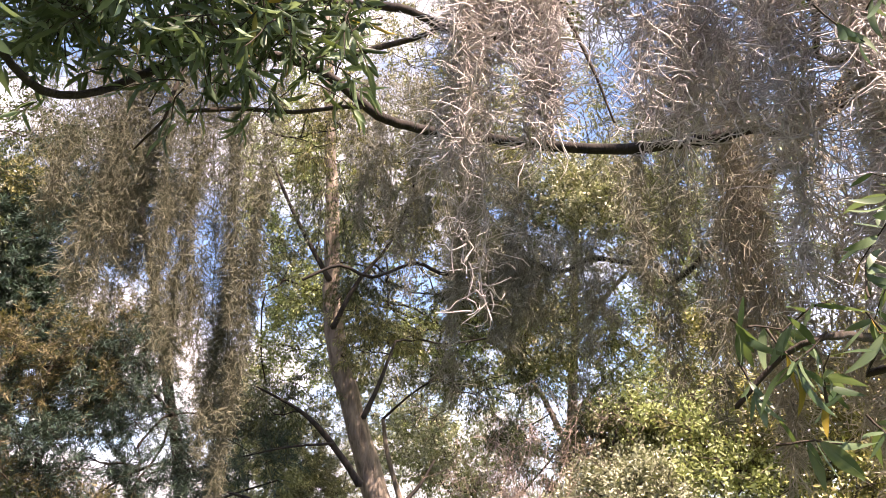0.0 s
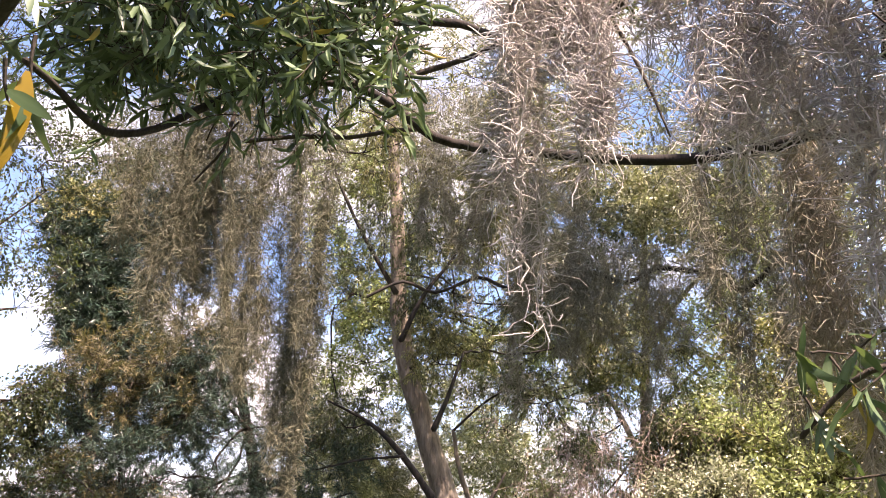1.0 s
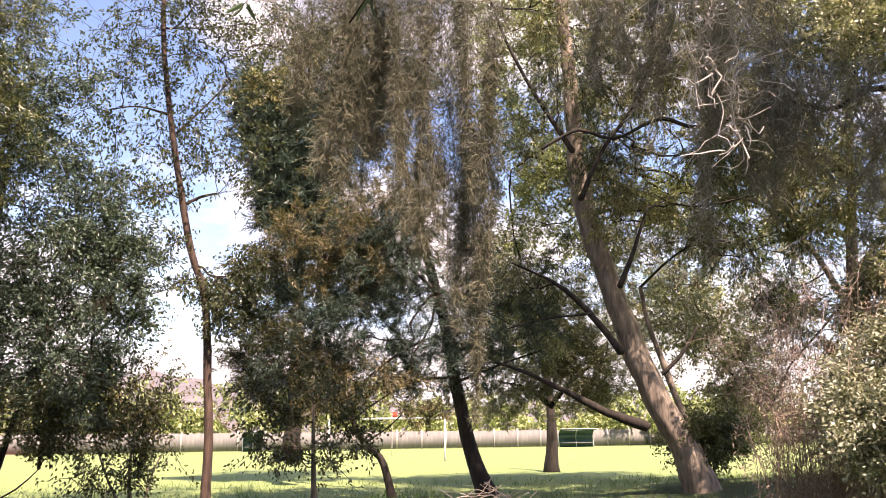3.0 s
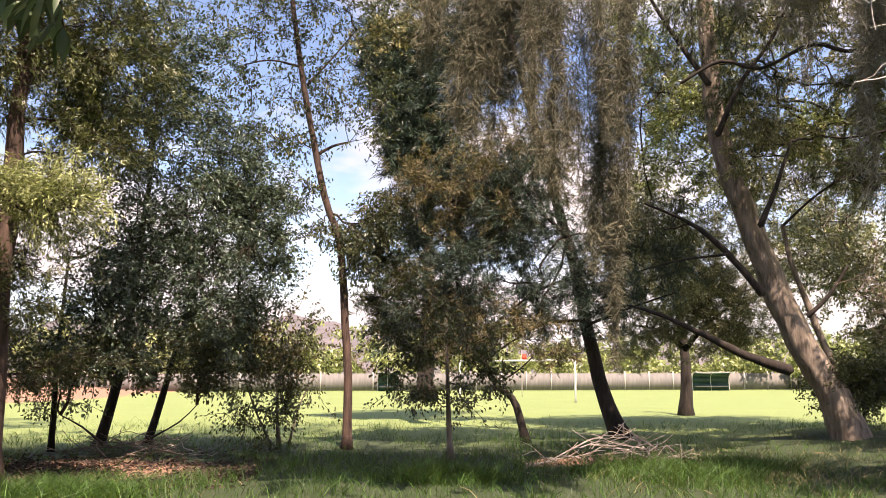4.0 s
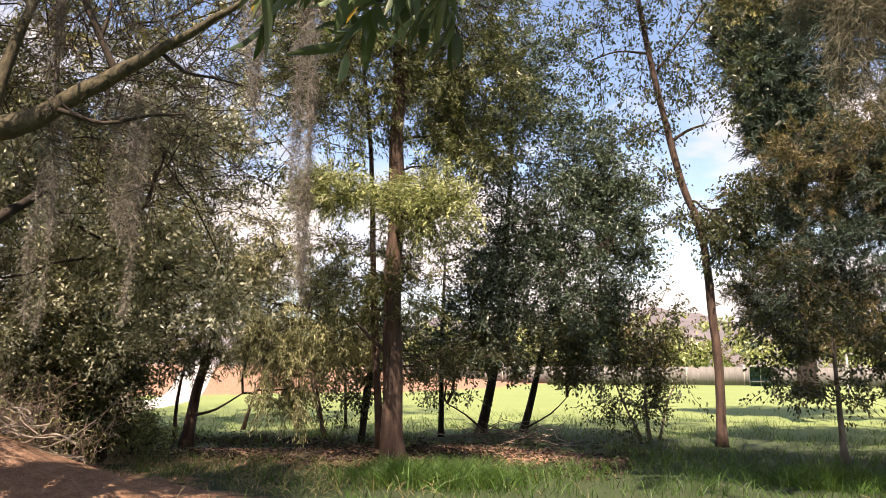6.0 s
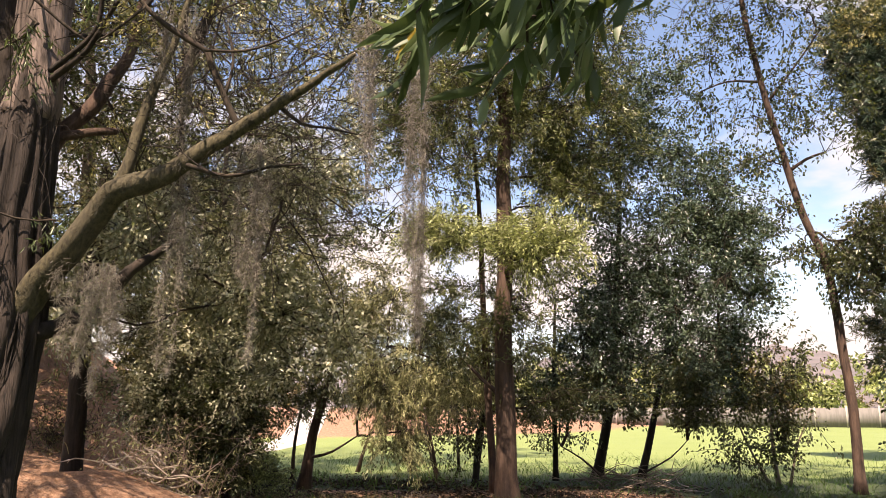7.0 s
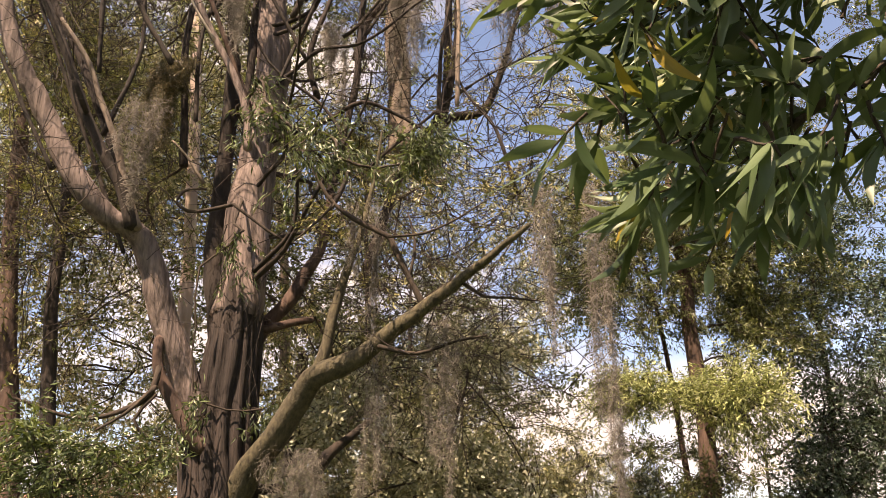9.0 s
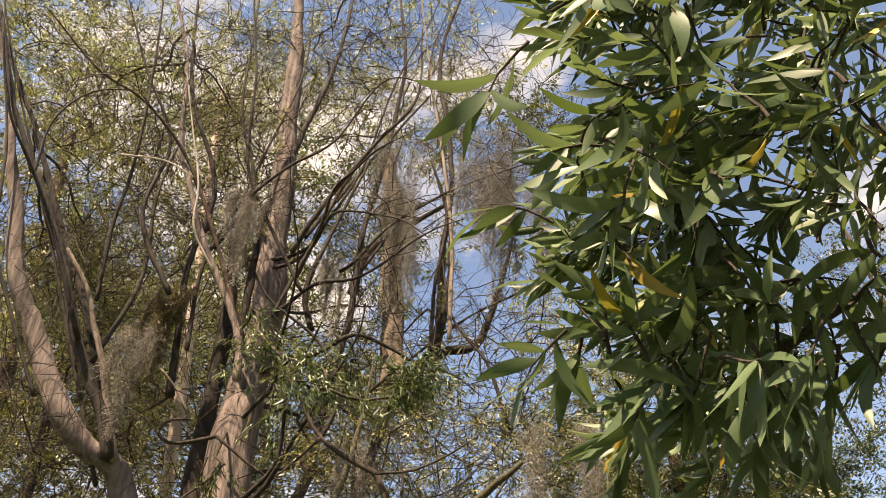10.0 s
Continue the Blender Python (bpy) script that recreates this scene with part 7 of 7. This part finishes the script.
# leaves above at the start
leafy_twigs(over, rng, [polar(rng.uniform(-30, 0), rng.uniform(34.5, 44), rng.uniform(2.1, 2.8)) for k in range(40)], 400, (0.08, 0.12, 0.04), 0.18, 0.1, 9, False, 0.2)
leafy_twigs(over, rng, [(1.21, 0.62, 2.03), (1.25, 0.56, 2.05), (1.28, 0.49, 2.08), (1.31, 0.43, 2.13), (1.18, 0.66, 1.98), (1.16, 0.69, 1.90), (1.22, 0.60, 1.89), (1.27, 0.51, 1.92)], 15, (0.06, 0.06, 0.04), 0.10, 0.5, 7, True, 0.5)
leafy_twigs(over, rng, [(1.42, 0.43, 2.69), (1.42, 0.44, 2.54), (1.41, 0.46, 2.34), (1.40, 0.47, 2.23)], 9, (0.03, 0.06, 0.04), 0.14, 0.5, 6, True, 0.4)
leafy_twigs(over, rng, [(-0.12, 0.65, 2.23), (-0.10, 0.65, 2.23), (-0.07, 0.65, 2.23)], 4, (0.02, 0.03, 0.012), 0.07, 0.4, 4, True, 0.5)


def single_leaf(p, d, size, mat, label):
    me = leaf_mesh("leaf", 0.095, 0.0115, 0.12, 0.15)
    me.materials.append(mat)
    ob = new("leaf", me)
    d = Vector(d).normalized()
    side = d.cross(Vector((0.2, 1, 0.1))).normalized()
    ob.parent = over
    ob.matrix_basis = over.matrix_world.inverted() @ Matrix.Translation(p) @ Matrix((d, side, d.cross(side))).transposed().to_4x4() @ Matrix.Scale(size, 4)
    tagged(ob, label)


single_leaf((-0.06, 0.65, 2.19), Vector((-0.07, 0.66, 2.08)) - Vector((-0.06, 0.65, 2.19)), 1.25, LEAF_YELLOW, "yellow ageing leaf")
single_leaf((-0.46, 0.91, 2.12), Vector((-0.49, 0.9, 2.06)) - Vector((-0.46, 0.91, 2.12)), 0.8, LEAF_YELLOW, "yellow and brown ageing leaf")

# ---- hanging moss ----
GREY = "grey-brown festoon of moss hanging from a bough"
PALE = "pale curly festoon of moss hanging close by"
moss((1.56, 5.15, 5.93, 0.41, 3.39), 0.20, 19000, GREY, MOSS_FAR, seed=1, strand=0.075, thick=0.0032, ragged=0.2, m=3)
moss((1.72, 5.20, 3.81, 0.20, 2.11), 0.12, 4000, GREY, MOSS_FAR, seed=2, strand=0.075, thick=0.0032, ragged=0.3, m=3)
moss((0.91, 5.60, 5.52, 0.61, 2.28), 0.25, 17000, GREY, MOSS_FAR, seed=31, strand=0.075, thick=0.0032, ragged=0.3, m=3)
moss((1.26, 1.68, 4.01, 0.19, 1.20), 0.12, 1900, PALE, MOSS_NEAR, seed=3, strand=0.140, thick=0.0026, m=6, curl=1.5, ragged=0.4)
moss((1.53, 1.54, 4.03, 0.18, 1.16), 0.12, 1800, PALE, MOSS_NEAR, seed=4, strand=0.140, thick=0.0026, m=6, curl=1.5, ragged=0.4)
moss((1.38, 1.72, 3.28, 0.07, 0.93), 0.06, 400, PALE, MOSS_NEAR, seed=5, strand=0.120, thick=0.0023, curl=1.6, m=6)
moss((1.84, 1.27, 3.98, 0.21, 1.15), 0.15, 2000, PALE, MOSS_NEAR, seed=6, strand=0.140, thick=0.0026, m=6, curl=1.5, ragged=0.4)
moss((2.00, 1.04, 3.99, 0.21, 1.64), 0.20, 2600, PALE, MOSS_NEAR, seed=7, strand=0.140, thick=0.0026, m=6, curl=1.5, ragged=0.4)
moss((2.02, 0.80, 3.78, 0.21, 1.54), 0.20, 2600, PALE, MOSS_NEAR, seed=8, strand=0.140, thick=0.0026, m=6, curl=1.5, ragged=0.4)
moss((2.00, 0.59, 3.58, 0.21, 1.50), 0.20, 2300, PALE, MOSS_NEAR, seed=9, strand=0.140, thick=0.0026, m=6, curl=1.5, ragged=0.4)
moss((3.03, 1.47, 3.64, 0.45, 1.95), 0.20, 6500, GREY, MOSS, seed=10, strand=0.110, thick=0.0026, ragged=0.3)
moss((2.94, 1.80, 3.96, 0.22, 2.09), 0.15, 2900, GREY, MOSS, seed=11, strand=0.110, thick=0.0026, ragged=0.4)
moss((3.37, 2.42, 4.76, 0.38, 2.52), 0.20, 7500, GREY, MOSS_BROWN, seed=12, strand=0.100, thick=0.0026, ragged=0.25)
moss((2.55, 4.19, 5.01, 0.39, 1.73), 0.15, 3800, GREY, MOSS_BROWN, seed=13, strand=0.100, thick=0.0026, ragged=0.5)
moss((3.35, 3.47, 3.62, 0.51, 1.05), 0.20, 3600, GREY, MOSS_BROWN, seed=14, strand=0.100, thick=0.0026, ragged=0.6)
moss((3.03, 3.74, 4.24, 0.38, 1.43), 0.20, 3200, GREY, MOSS_BROWN, seed=15, strand=0.100, thick=0.0026, ragged=0.5)
moss((2.58, 3.69, 3.82, 0.20, 1.32), 0.12, 1300, GREY, MOSS_BROWN, seed=16, strand=0.100, thick=0.0026, ragged=0.5)
NEST = "dark brown matted clump of moss in the crown"
moss((-2.76, 4.96, 4.47, 0.13, 2.38), 0.08, 3300, GREY, MOSS_GREY, seed=17, strand=0.065, thick=0.0021)
moss((-3.19, 4.95, 4.59, 0.10, 1.39), 0.08, 1400, GREY, MOSS_GREY, seed=18, strand=0.065, thick=0.0021)
moss((-4.55, 5.33, 3.90, 0.17, 1.91), 0.08, 2500, GREY, MOSS_GREY, seed=19, strand=0.065, thick=0.0021)
moss((-5.22, 5.12, 3.75, 0.22, 1.84), 0.08, 2100, GREY, MOSS_GREY, seed=20, strand=0.065, thick=0.0021)
moss((-5.94, 4.94, 2.89, 0.28, 1.15), 0.08, 3000, GREY, MOSS_GREY, seed=21, strand=0.065, thick=0.0021)
moss((-5.11, 4.99, 5.10, 0.19, 1.45), 0.08, 1500, GREY, MOSS_GREY, seed=26, strand=0.065, thick=0.0021)
moss((-5.57, 5.92, 9.22, 0.25, 2.05), 0.12, 2600, GREY, MOSS_GREY, seed=22, strand=0.100, thick=0.0032, m=3)
moss((-4.30, 6.28, 9.32, 0.28, 2.33), 0.12, 3200, GREY, MOSS_GREY, seed=23, strand=0.100, thick=0.0032, m=3)
moss((-6.51, 4.23, 8.57, 0.15, 1.29), 0.10, 1500, GREY, MOSS_GREY, seed=24, strand=0.100, thick=0.0032, m=3)
moss((-5.93, 5.29, 7.84, 0.18, 1.13), 0.10, 1400, GREY, MOSS_GREY, seed=27, strand=0.100, thick=0.0032, m=3)
moss((-5.77, 6.07, 10.47, 0.35, 3.61), 0.12, 3200, GREY, MOSS_GREY, seed=28, strand=0.100, thick=0.0032, m=3)
moss((-4.35, 6.65, 10.34, 0.36, 2.97), 0.12, 2600, GREY, MOSS_GREY, seed=29, strand=0.100, thick=0.0032, m=3)
moss((-6.04, 3.93, 7.99, 0.19, 1.26), 0.12, 1500, GREY, MOSS_GREY, seed=41, strand=0.090, thick=0.0026, m=3)
moss((-4.96, 5.45, 8.47, 0.21, 1.67), 0.12, 1500, GREY, MOSS_GREY, seed=42, strand=0.090, thick=0.0026, m=3)
moss((-4.07, 5.76, 8.73, 0.32, 2.04), 0.12, 2200, GREY, MOSS_GREY, seed=43, strand=0.090, thick=0.0026, m=3)
moss((-3.61, 6.05, 8.25, 0.25, 1.54), 0.12, 1500, GREY, MOSS_GREY, seed=44, strand=0.090, thick=0.0026, m=3)
moss((-6.91, 3.50, 6.34, 0.21, 1.20), 0.10, 1800, GREY, MOSS_GREY, seed=30, strand=0.090, thick=0.0026, m=3)
moss((-7.18, 3.89, 7.15, 0.22, 1.09), 0.16, 3600, NEST, LEAF_BROWN, seed=25, strand=0.110, thick=0.0035, m=3)

# ---- fallen wood ----


def brush_pile(label, centre, spread, count, length, seed, mat, tall=0.35):
    rng = np.random.default_rng(seed)
    thing = tagged(new("brush_pile"), label, "branches", "brush piles")
    thing.location = (centre[0], centre[1], 0)
    bpy.context.view_layer.update()
    for i in range(count):
        p = np.array(centre) + rng.normal(0, 1, 3) * np.array([spread, spread * 0.45, 0])
        a = rng.uniform(-1.2, 1.2) + (0 if rng.random() < 0.45 else math.pi)
        ln = length * rng.uniform(0.35, 1.1)
        d = np.array([math.cos(a), math.sin(a) * 0.8, rng.uniform(-0.05, 0.5)])
        p[2] = ground_z(p[0], p[1]) + tall * rng.uniform(0.05, 1.0) * math.exp(-((p[0] - centre[0]) / (spread * 1.2)) ** 2)
        bend = rng.normal(0, 0.07, (2, 3)) * ln
        line = [p - d * ln / 2, p - d * ln * 0.15 + bend[0], p + d * ln * 0.2 + bend[1], p + d * ln / 2 + rng.normal(0, 0.08, 3)]
        for q in line:
            q[2] = max(q[2], ground_z(q[0], q[1]) + 0.03)
        r = rng.uniform(0.007, 0.022)
        stick = part_np("stick", log_geo(line, r, 0.005, 6, 0.10, 0.0, 0.05, seed + i), mat, thing, "", True)
        if rng.random() < 0.6:
            q = line[2]
            e = q + (d + rng.normal(0, 0.45, 3)) * ln * 0.3
            e[2] = max(e[2], 0.05)
            part_np("side_shoot", log_geo([q, (q + e) / 2 + rng.normal(0, 0.03, 3), e], r * 0.6, 0.003, 5, 0.1, 0.0, 0.05, seed + i), mat, stick, "", True)


brush_pile("pile of bleached dead branches on the grass", (5.05, 14.55, 0.00), 0.62, 42, 1.3, 1, DEADWOOD, 0.6)
brush_pile("heap of dark fallen branches under the trees", (-4.57, 17.45, 0.00), 0.7, 36, 1.4, 2, BARK_GREY, 0.4)
brush_pile("scattered pale dead sticks under the gum", (-3.65, 17.60, 0.00), 0.4, 9, 1.0, 3, DEADWOOD)
brush_pile("tangle of bleached dead sticks beside the red earth mound", (-8.85, 8.75, 0.35), 0.45, 26, 1.1, 5, DEADWOOD, 0.55)
brush_pile("small heap of pale twigs on bare earth", (-6.66, 12.81, 0.00), 0.25, 16, 0.4, 4, BARK_GREY, 0.12)
